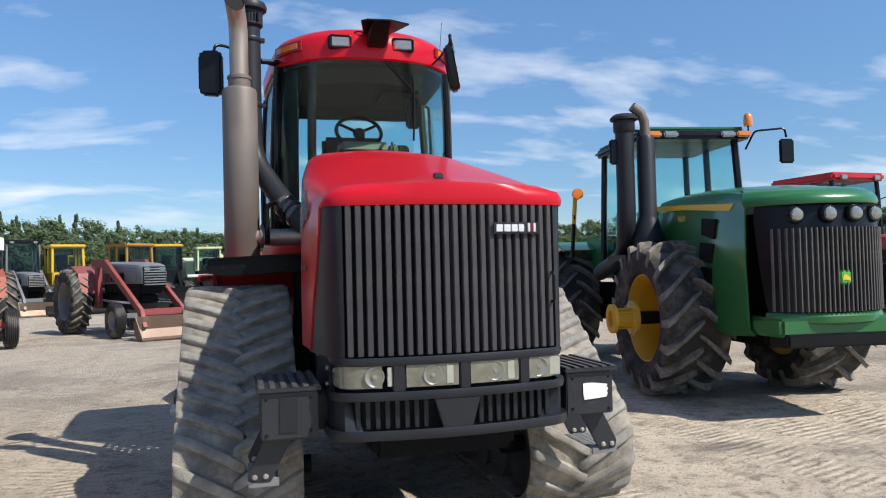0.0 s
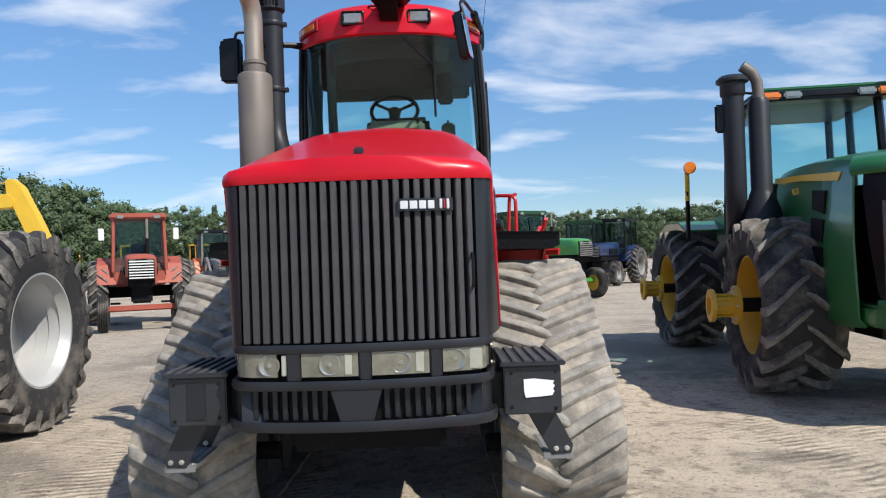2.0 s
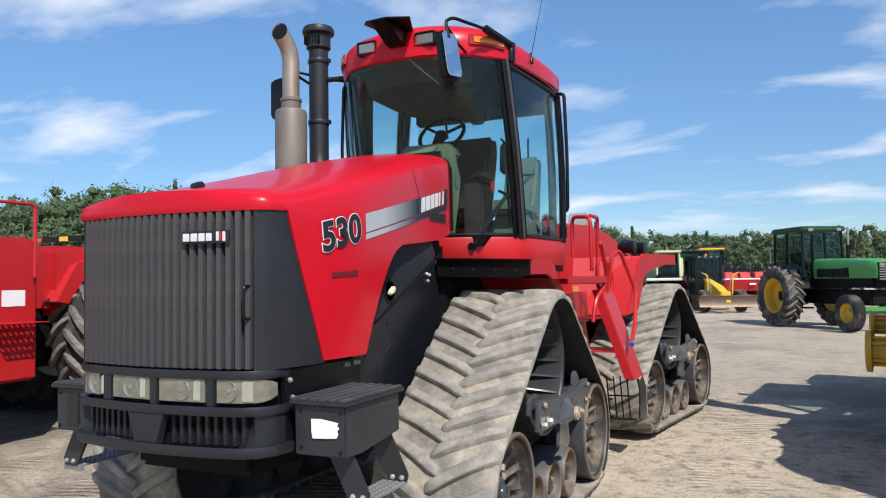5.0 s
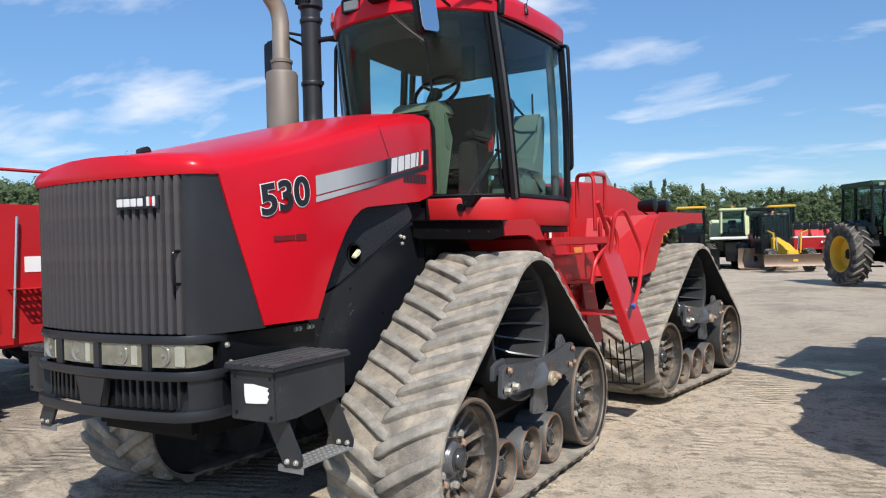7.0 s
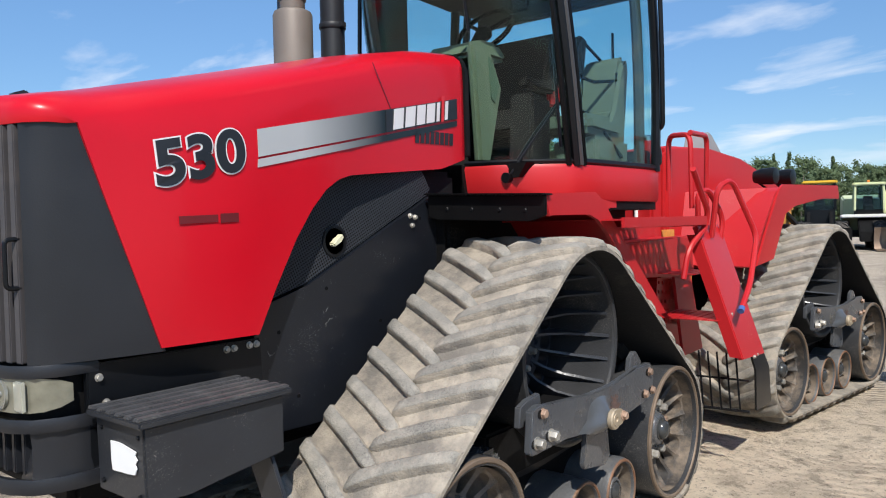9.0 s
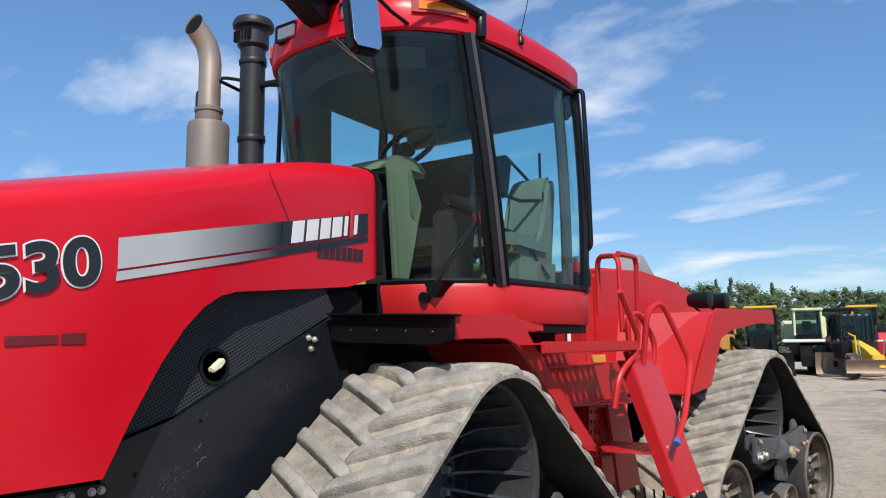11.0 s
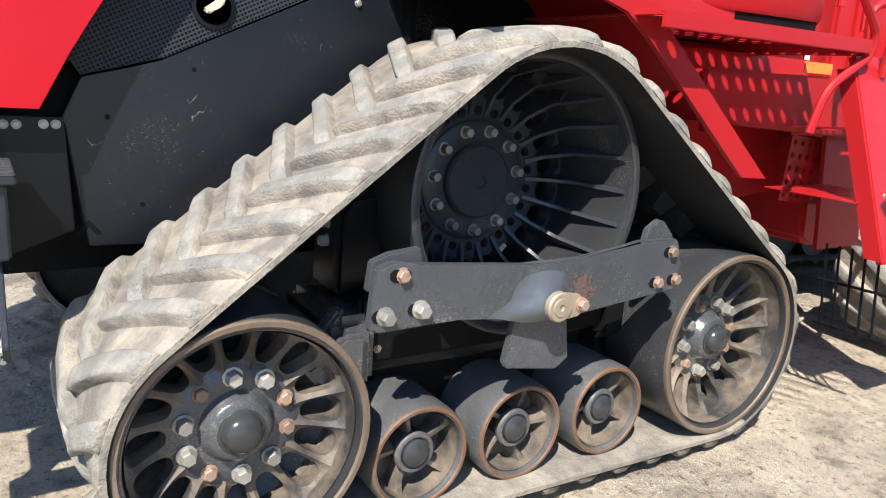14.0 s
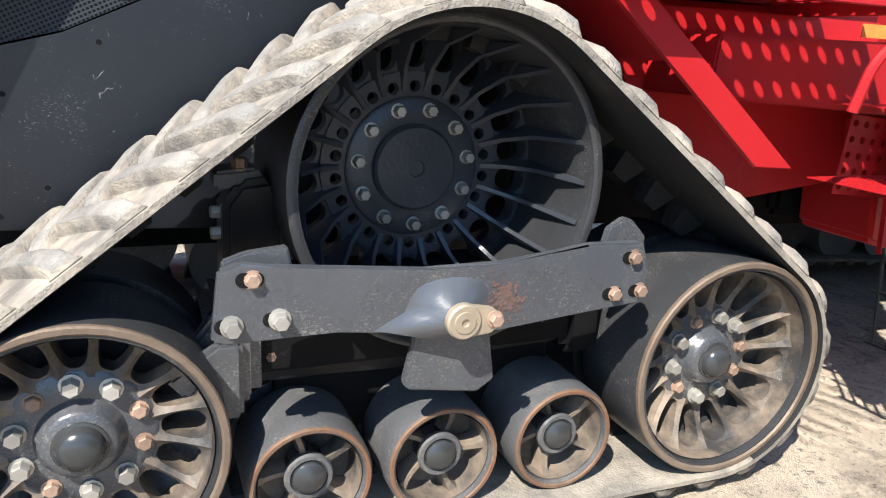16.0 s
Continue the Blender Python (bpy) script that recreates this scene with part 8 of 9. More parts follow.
# ---- smaller farm tractors ----
def farm_tractor(name, m, label, body, accent, r_rear=0.80, r_front=0.42, rim_mat=None, cab=True, cab_mat=None, roof_mat=None, loader=None, ribbed=True, tread=0.78, front_tread=0.72, wb=2.5, hood_z=1.55, roof_z=2.7, stack=True, grille_mat=None, group=""):
    """A two-wheel-drive tractor facing -y, its rear axle over the origin."""
    t = thing(name, m, label, "tractor", group)
    rim_mat = rim_mat or RIM_GREY
    bars = lug_pair(r_rear, r_rear * 0.58, 20, 0.05)
    tr, rr = mesh_of(tyre_mesh(r_rear, r_rear * 0.58, r_rear * 0.56, 0, 0.05), "tyre", TYRE), mesh_of(rim_mesh(r_rear * 0.56, r_rear * 0.56, -0.2), "rim", rim_mat)
    tf, rf = mesh_of(tyre_mesh(r_front, r_front * 0.58, r_front * 0.52, 14, 0.03, ribbed), "tyre", TYRE), mesh_of(rim_mesh(r_front * 0.52, r_front * 0.5, 0.0), "rim", rim_mat)
    for s in (-1, 1):
        put_wheel(t, (s * tread, 0, r_rear), tr, rr, s < 0, "dusty rear tractor tyre", 0.0, bars, 20)
        put_wheel(t, (s * front_tread, -wb, r_front), tf, rf, s < 0, "dusty front tyre")
        part("fender", bent([(-r_rear * 0.95, r_rear * 1.25), (-r_rear * 0.6, r_rear * 1.85), (0, r_rear * 2.08), (r_rear * 0.7, r_rear * 1.95)], s * 0.42, s * (tread + 0.02), 0.03), accent, t)
    part("axle", box(-tread, tread, -0.14, 0.14, r_rear - 0.16, r_rear + 0.14, 0.04), DARK, t)
    part("front_axle", box(-front_tread, front_tread, -wb - 0.08, -wb + 0.08, r_front + 0.02, r_front + 0.16, 0.03), body, t)
    part("chassis", box(-0.24, 0.24, -wb - 0.1, 0.3, r_rear * 0.75, r_rear * 0.75 + 0.42, 0.04), DARK, t)
    part("hood", hood_loft(0.34, 0.38, -wb - 0.45, -0.85, hood_z - 0.52, hood_z - 0.03, hood_z + 0.05, 0.04, 0.09), body, t)
    part("engine", box(-0.30, 0.30, -wb - 0.3, -0.7, hood_z - 0.78, hood_z - 0.4, 0.04), DARK, t)
    g = part("grille", box(-0.29, 0.29, -wb - 0.475, -wb - 0.42, hood_z - 0.60, hood_z - 0.10, 0.015), DARK, t)
    for i in range(7):
        part("grille_bar", box(-0.27, 0.27, -wb - 0.492, -wb - 0.472, hood_z - 0.56 + 0.065 * i, hood_z - 0.530 + 0.065 * i, 0.004), RIM_GREY if grille_mat is None else grille_mat, g)
    for s in (-1, 1):
        part("headlamp", box(s * 0.19 - 0.07, s * 0.19 + 0.07, -wb - 0.49, -wb - 0.47, hood_z - 0.20, hood_z - 0.11, 0.01), LENS_BULB, t)
    if cab:
        cab_parts(t, -0.66, 0.66, -0.80, 0.75, r_rear + 0.55, roof_z - 0.16, cab_mat or BLACK, roof_mat or body, DIRTY_GLASS, 0.045, 0.08, 0.16, 0.06)
        part("cab_base", box(-0.64, 0.64, -0.78, 0.72, r_rear + 0.15, r_rear + 0.57, 0.03), accent, t)
    else:
        part("seat", prism([(0.0, 1.25), (0.45, 1.25), (0.55, 1.75), (0.47, 1.76), (0.40, 1.40), (0.0, 1.38)], "x", -0.22, 0.22, 0.03), SEAT, t)
        part("steering_wheel", tube([(0.2 * math.cos(a), -0.45 - 0.1 * math.sin(a), 1.75 + 0.17 * math.sin(a)) for a in np.linspace(0, 6.283, 16, endpoint=False)], 0.014, 6, closed=True), DARK, t)
    if stack:
        part("exhaust", tube([(0.18, -wb * 0.55, hood_z), (0.18, -wb * 0.55, hood_z + 0.45)], 0.055, 10), DARK, t)
        part("exhaust_pipe", tube([(0.18, -wb * 0.55, hood_z + 0.42), (0.18, -wb * 0.55, hood_z + 0.95)], 0.032, 8), PIPE, t)
    part("engine_panel", box(-0.39, 0.39, -wb * 0.80, -1.0, hood_z - 0.50, hood_z - 0.22, 0.02), BLACK, t)
    for k in range(6):
        part("panel_vent", box(-0.397, 0.397, -wb * 0.78 + 0.14 * k, -wb * 0.78 + 0.14 * k + 0.07, hood_z - 0.46, hood_z - 0.27, 0.004), DARK, t)
    if cab:
        for s in (-1, 1):
            mr = part("mirror_arm", tube([(s * 0.64, -0.72, roof_z - 0.55), (s * 0.92, -0.80, roof_z - 0.45)], 0.012, 6), BLACK, t)
            part("mirror", box(s * 0.92 - 0.07, s * 0.92 + 0.07, -0.84, -0.79, roof_z - 0.72, roof_z - 0.40, 0.015), WHITE_P if grille_mat is not None else BLACK, mr)
            part("roof_lamp", box(s * 0.45 - 0.08, s * 0.45 + 0.08, -0.90, -0.84, roof_z - 0.15, roof_z - 0.06, 0.012), LENS_BULB, t)
            part("step", box(s * 0.62 - 0.12, s * 0.62 + 0.12, -1.0, -0.75, 0.55, 0.60, 0.008), DARK, t)
    if loader:
        for s in (-1, 1):
            part("loader_arm", prism([(-0.55, hood_z + 0.15), (-1.5, hood_z + 0.12), (-wb - 0.95, 0.72), (-wb - 1.15, 0.30), (-wb - 1.0, 0.28), (-wb - 0.75, 0.66), (-1.55, hood_z - 0.10), (-0.55, hood_z - 0.05)], "x", s * 0.52 - 0.05, s * 0.52 + 0.05, 0.01), loader, t)
            part("loader_post", prism([(-0.95, hood_z + 0.1), (-0.75, hood_z + 0.1), (-0.70, 0.7), (-1.0, 0.7)], "x", s * 0.50 - 0.06, s * 0.50 + 0.06, 0.01), loader, t)
            part("loader_ram", tube([(s * 0.52, -1.1, 0.9), (s * 0.52, -wb - 0.7, 0.85)], 0.035, 8), CHROME, t)
        part("cross_bar", box(-0.5, 0.5, -wb - 0.95, -wb - 0.80, 0.55, 0.72, 0.02), loader, t)
        part("bucket", grid([[(-0.75, -wb - 1.12, 0.55), (0.75, -wb - 1.12, 0.55)], [(-0.75, -wb - 1.05, 0.25), (0.75, -wb - 1.05, 0.25)], [(-0.75, -wb - 1.15, 0.05), (0.75, -wb - 1.15, 0.05)], [(-0.75, -wb - 1.55, 0.03), (0.75, -wb - 1.55, 0.03)]], thick=0.02), BUCKET, t, "worn steel loader bucket")
        for s in (-1, 1):
            part("bucket_side", prism([(-wb - 1.12, 0.55), (-wb - 1.05, 0.25), (-wb - 1.15, 0.05), (-wb - 1.55, 0.03)], "x", s * 0.75 - 0.01, s * 0.75 + 0.01), BUCKET, t)
    return t


def facing(x, y, deg, size=1.0):
    return pose(x, y, 0, 0, 0, deg) @ Matrix.Diagonal((size, size, size, 1))


farm_tractor("green_farm_tractor", facing(3.26, 22.7, 31.5), "bright green farm tractor with a cab and yellow rims", GREEN_BRIGHT, BLACK, 0.92, 0.50, YELLOW, True, BLACK, GREEN_DK, None, True, 0.95, 0.80, 3.0, 1.95, 3.0)
farm_tractor("red_cab_tractor", facing(-7.85, 17.0, 22.5), "old oxidised red tractor with a boxy cab and white slatted grille", OLD_ORANGE, OLD_ORANGE, 0.86, 0.44, RIM_GREY, True, OLD_ORANGE, OLD_ORANGE, None, True, 1.04, 0.86, 2.80, 1.80, 2.95, True, WHITE_P)
farm_tractor("maroon_loader_tractor", facing(-4.72, 18.95, 29), "faded maroon open tractor with a grey bonnet and front loader", GREY_P, MAROON, 0.88, 0.44, RIM_GREY, False, None, None, MAROON, True, 0.90, 0.80, 2.85, 1.85, 2.9, False, CHROME)
farm_tractor("orange_loader_tractor", facing(-10.5, 32.6, 25), "grey and orange loader tractor with a glazed cab", GREY_P, ORANGE, 0.90, 0.55, RIM_GREY, True, GREY_P, BLACK, GREY_P, True, 0.95, 0.85, 2.7, 1.75, 3.2, False)
farm_tractor("white_cab_tractor", facing(-9.42, 10.7, 32), "old tractor with a white cab behind the dual wheels", WHITE_P, WHITE_P, 0.80, 0.42, RIM_WHITE, True, WHITE_P, WHITE_P, None, True, 0.85, 0.72, 2.5, 1.6, 2.75, True)
farm_tractor("blue_forestry_tractor", facing(8.88, 31.0, -35), "blue tractor inside a black forestry cage", BLUE, BLUE, 0.85, 0.55, RIM_GREY, True, BLACK, BLACK, None, False, 0.9, 0.85, 2.5, 1.85, 3.0, False)
farm_tractor("dark_green_tractor", facing(7.25, 30.5, 150), "dark green tractor with an orange warning triangle, seen from behind", GREEN_DK, GREEN_DK, 0.92, 0.5, YELLOW, True, BLACK, GREEN_DK, None, True, 0.95, 0.8, 2.8, 1.8, 2.95, False)
farm_tractor("red_roof_tractor", facing(11.1, 9.5, 5), "red tractor with a low red cab roof behind the green one", RED_OLD, RED_OLD, 0.95, 0.6, RIM_GREY, True, BLACK, RED_OLD, None, False, 1.0, 0.95, 2.8, 1.9, 3.25)


# ---- yard machines far behind ----
def loader_machine(name, m, label, paint, roof, z_cab=3.3, blade=None, low=None):
    """A wheeled yard machine: four tyres, rear engine box, tall cab, front arms; faces -y."""
    t = thing(name, m, label, "machine")
    low = low or paint
    ty, ri = mesh_of(tyre_mesh(0.62, 0.45, 0.33, 16, 0.04), "tyre", TYRE), mesh_of(rim_mesh(0.33, 0.42, 0.0), "rim", paint)
    for s in (-1, 1):
        for y in (-1.3, 1.3):
            put_wheel(t, (s * 0.85, y, 0.62), ty, ri, s < 0)
    part("frame", box(-0.5, 0.5, -1.9, 2.2, 0.55, 1.05, 0.06), low, t)
    part("engine_box", prism([(0.6, 1.0), (0.6, 1.95), (2.0, 1.85), (2.25, 1.4), (2.2, 1.0)], "x", -0.6, 0.6, 0.05), paint, t)
    cab_parts(t, -0.62, 0.62, -0.75, 0.65, 1.75, z_cab - 0.14, paint, roof, DIRTY_GLASS, 0.06, 0.05, 0.14, 0.10)
    part("cab_base", box(-0.62, 0.62, -0.75, 0.65, 1.0, 1.78, 0.04), paint, t)
    for s in (-1, 1):
        part("arm", prism([(-0.6, 1.75), (-0.5, 1.55), (-2.1, 0.55), (-2.6, 0.35), (-2.65, 0.5), (-2.1, 0.85)], "x", s * 0.45 - 0.07, s * 0.45 + 0.07, 0.02), low, t)
        part("ram", tube([(s * 0.3, -0.8, 1.15), (s * 0.3, -2.3, 0.6)], 0.045, 8), CHROME, t)
    part("bucket", grid([[(-1.2, -2.55, 0.95), (1.2, -2.55, 0.95)], [(-1.2, -2.45, 0.4), (1.2, -2.45, 0.4)], [(-1.2, -2.6, 0.08), (1.2, -2.6, 0.08)], [(-1.2, -3.3, 0.05), (1.2, -3.3, 0.05)]], thick=0.03), blade or low, t)
    return t


def motor_grader(m):
    """A long grader facing -y: front axle at the origin, blade before it, black cab, dark engine and tandem wheels behind."""
    t = thing("motor_grader", m, "old yellow and black motor grader with a wide steel blade", "grader")
    bars = lug_pair(0.58, 0.40, 16, 0.04)
    ty, ri = mesh_of(tyre_mesh(0.58, 0.40, 0.30, 0, 0.04), "tyre", TYRE), mesh_of(rim_mesh(0.30, 0.36, 0.0), "rim", RIM_GREY)
    for s in (-1, 1):
        for y in (0.0, 4.4, 5.7):
            put_wheel(t, (s * 0.92, y, 0.58), ty, ri, s < 0, "", 0.0, bars, 16)
    part("axle", box(-0.92, 0.92, -0.10, 0.10, 0.48, 0.68, 0.03), MACHINE_YELLOW, t)
    part("frame", prism([(-0.5, 0.62), (-0.5, 1.0), (0.6, 1.35), (2.6, 1.75), (2.9, 1.1), (2.6, 0.95), (0.4, 0.72)], "x", -0.22, 0.22, 0.03), MACHINE_YELLOW, t)
    part("nose_box", box(-0.26, 0.26, -0.55, 0.25, 0.72, 1.08, 0.04), MACHINE_YELLOW, t)
    part("blade", grid([[(-1.45, -0.95, 0.30), (1.45, -0.95, 0.30)], [(-1.45, -0.86, 0.50), (1.45, -0.86, 0.50)], [(-1.45, -0.90, 0.72), (1.45, -0.90, 0.72)], [(-1.45, -1.0, 0.86), (1.45, -1.0, 0.86)]], thick=0.03), BUCKET, t, "wide worn steel blade")
    part("blade_arm", box(-0.12, 0.12, -0.90, -0.40, 0.50, 0.66, 0.02), MACHINE_YELLOW, t)
    for s in (-1, 1):
        part("lift_mast", tube([(s * 0.62, 0.35, 0.9), (s * 0.66, 0.30, 1.95)], 0.042, 8), MACHINE_YELLOW, t)
        part("lift_arm", tube([(s * 0.66, 0.30, 1.90), (s * 0.95, 0.20, 2.05)], 0.035, 8), MACHINE_YELLOW, t)
        part("lift_ram", tube([(s * 0.45, 0.3, 0.75), (s * 0.55, 0.3, 1.75)], 0.035, 8), CHROME, t)
    cab_parts(t, -0.70, 0.70, 2.3, 3.7, 1.65, 2.85, BLACK, BLACK, DIRTY_GLASS, 0.06, 0.03, 0.14, 0.08)
    part("cab_base", box(-0.70, 0.70, 2.3, 3.7, 0.85, 1.70, 0.03), BLACK, t)
    part("engine_box", prism([(3.7, 0.9), (3.7, 2.0), (6.3, 1.85), (6.4, 0.9)], "x", -0.55, 0.55, 0.05), MAROON, t)
    for k in range(4):
        part("cab_lamp", box(-0.55 + 0.32 * k, -0.40 + 0.32 * k, 2.20, 2.26, 2.88, 2.97, 0.012), LENS_BULB, t)
    part("beacon", lathe([(0.06, 2.99), (0.06, 3.08), (0.03, 3.12)], "z", (0.1, 3.0, 0), 12), AMBER, t)
    return t


def harvester(m):
    """A tall harvester facing -y with a narrow glazed cab over a pale body."""
    t = thing("pale_harvester", m, "pale green harvester with a high glazed cab", "harvester")
    ty, ri = mesh_of(tyre_mesh(0.75, 0.55, 0.38, 16, 0.05), "tyre", TYRE), mesh_of(rim_mesh(0.38, 0.5, 0.0), "rim", PALE)
    for s in (-1, 1):
        for y in (0.0, 3.0):
            put_wheel(t, (s * 1.15, y, 0.75), ty, ri, s < 0)
    part("body", prism([(0.6, 0.9), (0.6, 2.6), (3.8, 2.9), (4.4, 2.4), (4.4, 0.9)], "x", -1.15, 1.15, 0.08), PALE, t)
    part("platform", box(-1.3, 1.3, -0.9, 0.7, 1.62, 1.80, 0.04), WHITE_P, t)
    part("cab_base", box(-0.62, 0.62, -0.75, 0.6, 1.78, 2.05, 0.03), DARK, t)
    cab_parts(t, -0.66, 0.66, -0.8, 0.6, 2.0, 3.28, PALE, PALE, DIRTY_GLASS, 0.06, 0.05, 0.16, 0.10)
    part("cab_side", box(0.62, 0.86, -0.7, 0.5, 1.8, 3.0, 0.06), PALE, t)
    part("feeder", prism([(-2.2, 0.4), (-2.2, 0.9), (-0.4, 1.6), (-0.2, 1.0)], "x", -0.5, 0.5, 0.04), DARK, t)
    part("beacon", lathe([(0.07, 3.44), (0.07, 3.54), (0.03, 3.58)], "z", (0, -0.1, 0), 12), AMBER, t)
    part("chassis", box(-0.9, 0.9, -0.3, 4.2, 0.6, 0.95, 0.04), DARK, t)
    return t


motor_grader(facing(0.12, 31.4, 22, 0.84))
harvester(facing(-2.80, 36.0, 12, 0.84))
loader_machine("black_cab_loader", facing(-1.74, 36.5, 15), "black-framed yard loader with a boxy cab", BLACK, BLACK, 2.85, BUCKET)
loader_machine("yellow_roof_loader", facing(-1.30, 43.0, 10), "yellow-roofed loader behind the grader", BLACK, MACHINE_YELLOW, 3.2)
for x, y, a, z, paint, roof in ((-8.60, 32.0, 24, 2.95, MACHINE_YELLOW, MACHINE_YELLOW), (-5.90, 32.0, 40, 2.95, OCHRE, OCHRE), (-4.75, 36.0, 12, 3.05, BLACK, MACHINE_YELLOW), (-25.0, 58.0, 10, 3.4, MACHINE_YELLOW, MACHINE_YELLOW),
                                (-31, 60, 35, 3.3, MACHINE_YELLOW, MACHINE_YELLOW), (-20.5, 62, 70, 3.4, OCHRE, MACHINE_YELLOW), (-14.6, 63, 30, 3.3, MACHINE_YELLOW, MACHINE_YELLOW)):
    loader_machine("yard_machine", facing(x, y, a), {MACHINE_YELLOW: "yellow construction machine parked in the far row", OCHRE: "weathered ochre construction machine parked in the far row", BLACK: "black-framed machine with a yellow roof in the far row"}[paint], paint, roof, z, None, DARK)


def red_seeder(m, label):
    """A red towed drill: hoppers with pale lids on a frame with small wheels."""
    t = thing("red_seed_drill", m, label, "farm implement", "red drills in the far row")
    part("hopper", prism([(-0.5, 1.0), (-0.7, 1.7), (0.7, 1.7), (0.5, 1.0)], "x", -1.7, 1.7, 0.03), RED_OLD, t)
    part("hopper_lid", box(-1.72, 1.72, -0.72, 0.72, 1.7, 1.80, 0.03), WHITE_P, t, "pale hopper lid")
    part("frame", box(-1.8, 1.8, -0.25, 0.25, 0.75, 1.02, 0.03), DARK, t)
    part("drawbar", box(-0.08, 0.08, -2.4, -0.2, 0.6, 0.76, 0.02), RED_OLD, t)
    ty, ri = mesh_of(tyre_mesh(0.45, 0.28, 0.22, 14, 0.02, True), "tyre", TYRE), mesh_of(rim_mesh(0.22, 0.28, 0.0), "rim", RIM_GREY)
    for s in (-1, 1):
        put_wheel(t, (s * 1.55, 0.3, 0.45), ty, ri, s < 0)
    for k in range(4):
        x = -1.35 + 0.9 * k
        part("seed_unit", prism([(-0.55, 1.78), (0.45, 1.78), (0.30, 2.25), (-0.15, 2.30)], "x", x - 0.24, x + 0.24, 0.03), RED_OLD, t)
        part("seed_bin", prism([(-0.25, 2.15), (0.35, 2.15), (0.40, 2.62), (0.25, 2.72), (-0.10, 2.72), (-0.22, 2.60)], "x", x - 0.27, x + 0.27, 0.08), BLACK, t)
        part("row_arm", prism([(-0.3, 0.75), (-0.1, 0.9), (-0.9, 0.35), (-1.0, 0.2)], "x", x - 0.05, x + 0.05, 0.01), RED_OLD, t)
    part("front_lamp", box(-0.2, 0.2, -0.735, -0.705, 1.38, 1.50, 0.01), WHITE_P, t)
    return t


for x, y, a in ((0.99, 38.0, 15), (2.41, 41.0, 10), (3.72, 44.0, 15), (0.9, 44.0, 12)):
    red_seeder(facing(x, y, a, 0.80), "red seed drill with pale hopper lids and dark shields")

# excavator with a yellow boom
ev = thing("yellow_excavator", pose(-20.0, 28.0, 0), "yellow excavator with a long boom lowered to the ground", "excavator")
part("boom", prism([(-3.95, 2.4), (-3.45, 4.50), (-3.15, 4.80), (-2.3, 4.92), (-0.5, 4.86), (1.7, 4.78), (2.45, 4.80), (2.75, 4.50), (2.60, 4.20), (0.9, 4.16), (-1.6, 4.12), (-2.6, 4.00), (-3.2, 2.3)], "y", -0.30, 0.30, 0.04), MACHINE_YELLOW, ev, "yellow box-section boom with dark unreadable marking")
for k in range(7):
    part("boom_mark", box(-0.95 + 0.27 * k, -0.75 + 0.27 * k, -0.308, -0.301, 4.42, 4.62), BADGE_BLACK, ev)
part("mark_patch", box(0.98, 1.75, -0.308, -0.301, 4.40, 4.64), OLD_ORANGE, ev)
part("stick", prism([(2.25, 5.38), (2.55, 5.45), (2.95, 5.10), (3.45, 4.05), (3.95, 2.95), (4.45, 1.40), (4.00, 1.25), (3.25, 2.75), (2.60, 4.25), (2.30, 4.80)], "y", -0.24, 0.24, 0.03), MACHINE_YELLOW, ev)
part("stick_ram", tube([(-1.35, 0, 4.92), (1.30, 0, 5.24)], 0.12, 10), YELLOW, ev)
part("ram_rod", tube([(1.28, 0, 5.235), (2.40, 0, 5.37)], 0.06, 8), CHROME, ev)
part("ram_bracket", prism([(-1.75, 4.85), (-1.45, 5.02), (-1.20, 5.00), (-0.95, 4.82)], "y", -0.16, 0.16, 0.02), DARK, ev)
part("house", box(-7.0, -3.4, -1.3, 1.3, 1.0, 2.5, 0.08), MACHINE_YELLOW, ev)
part("undercarriage", box(-6.8, -3.4, -1.4, 1.4, 0.0, 0.95, 0.15), DARK, ev)
part("bucket", prism([(3.95, 1.45), (4.50, 1.55), (4.85, 0.7), (4.3, 0.0), (3.7, 0.35)], "y", -0.6, 0.6, 0.03), BUCKET, ev)
ob = thing("orange_implement", facing(-11.9, 17.6, 10), "orange mower deck with a white tank", "farm implement")
part("deck", box(-1.3, 1.3, -0.5, 0.5, 0.12, 0.62, 0.05), ORANGE, ob)
part("tower", box(-0.9, -0.6, -0.1, 0.2, 0.6, 1.5, 0.03), ORANGE, ob)
part("tank", box(-0.25, 0.35, -0.3, 0.3, 0.6, 1.3, 0.05), WHITE_P, ob)
part("skid", box(-1.3, 1.3, -0.4, 0.4, 0.0, 0.14, 0.02), DARK, ob)

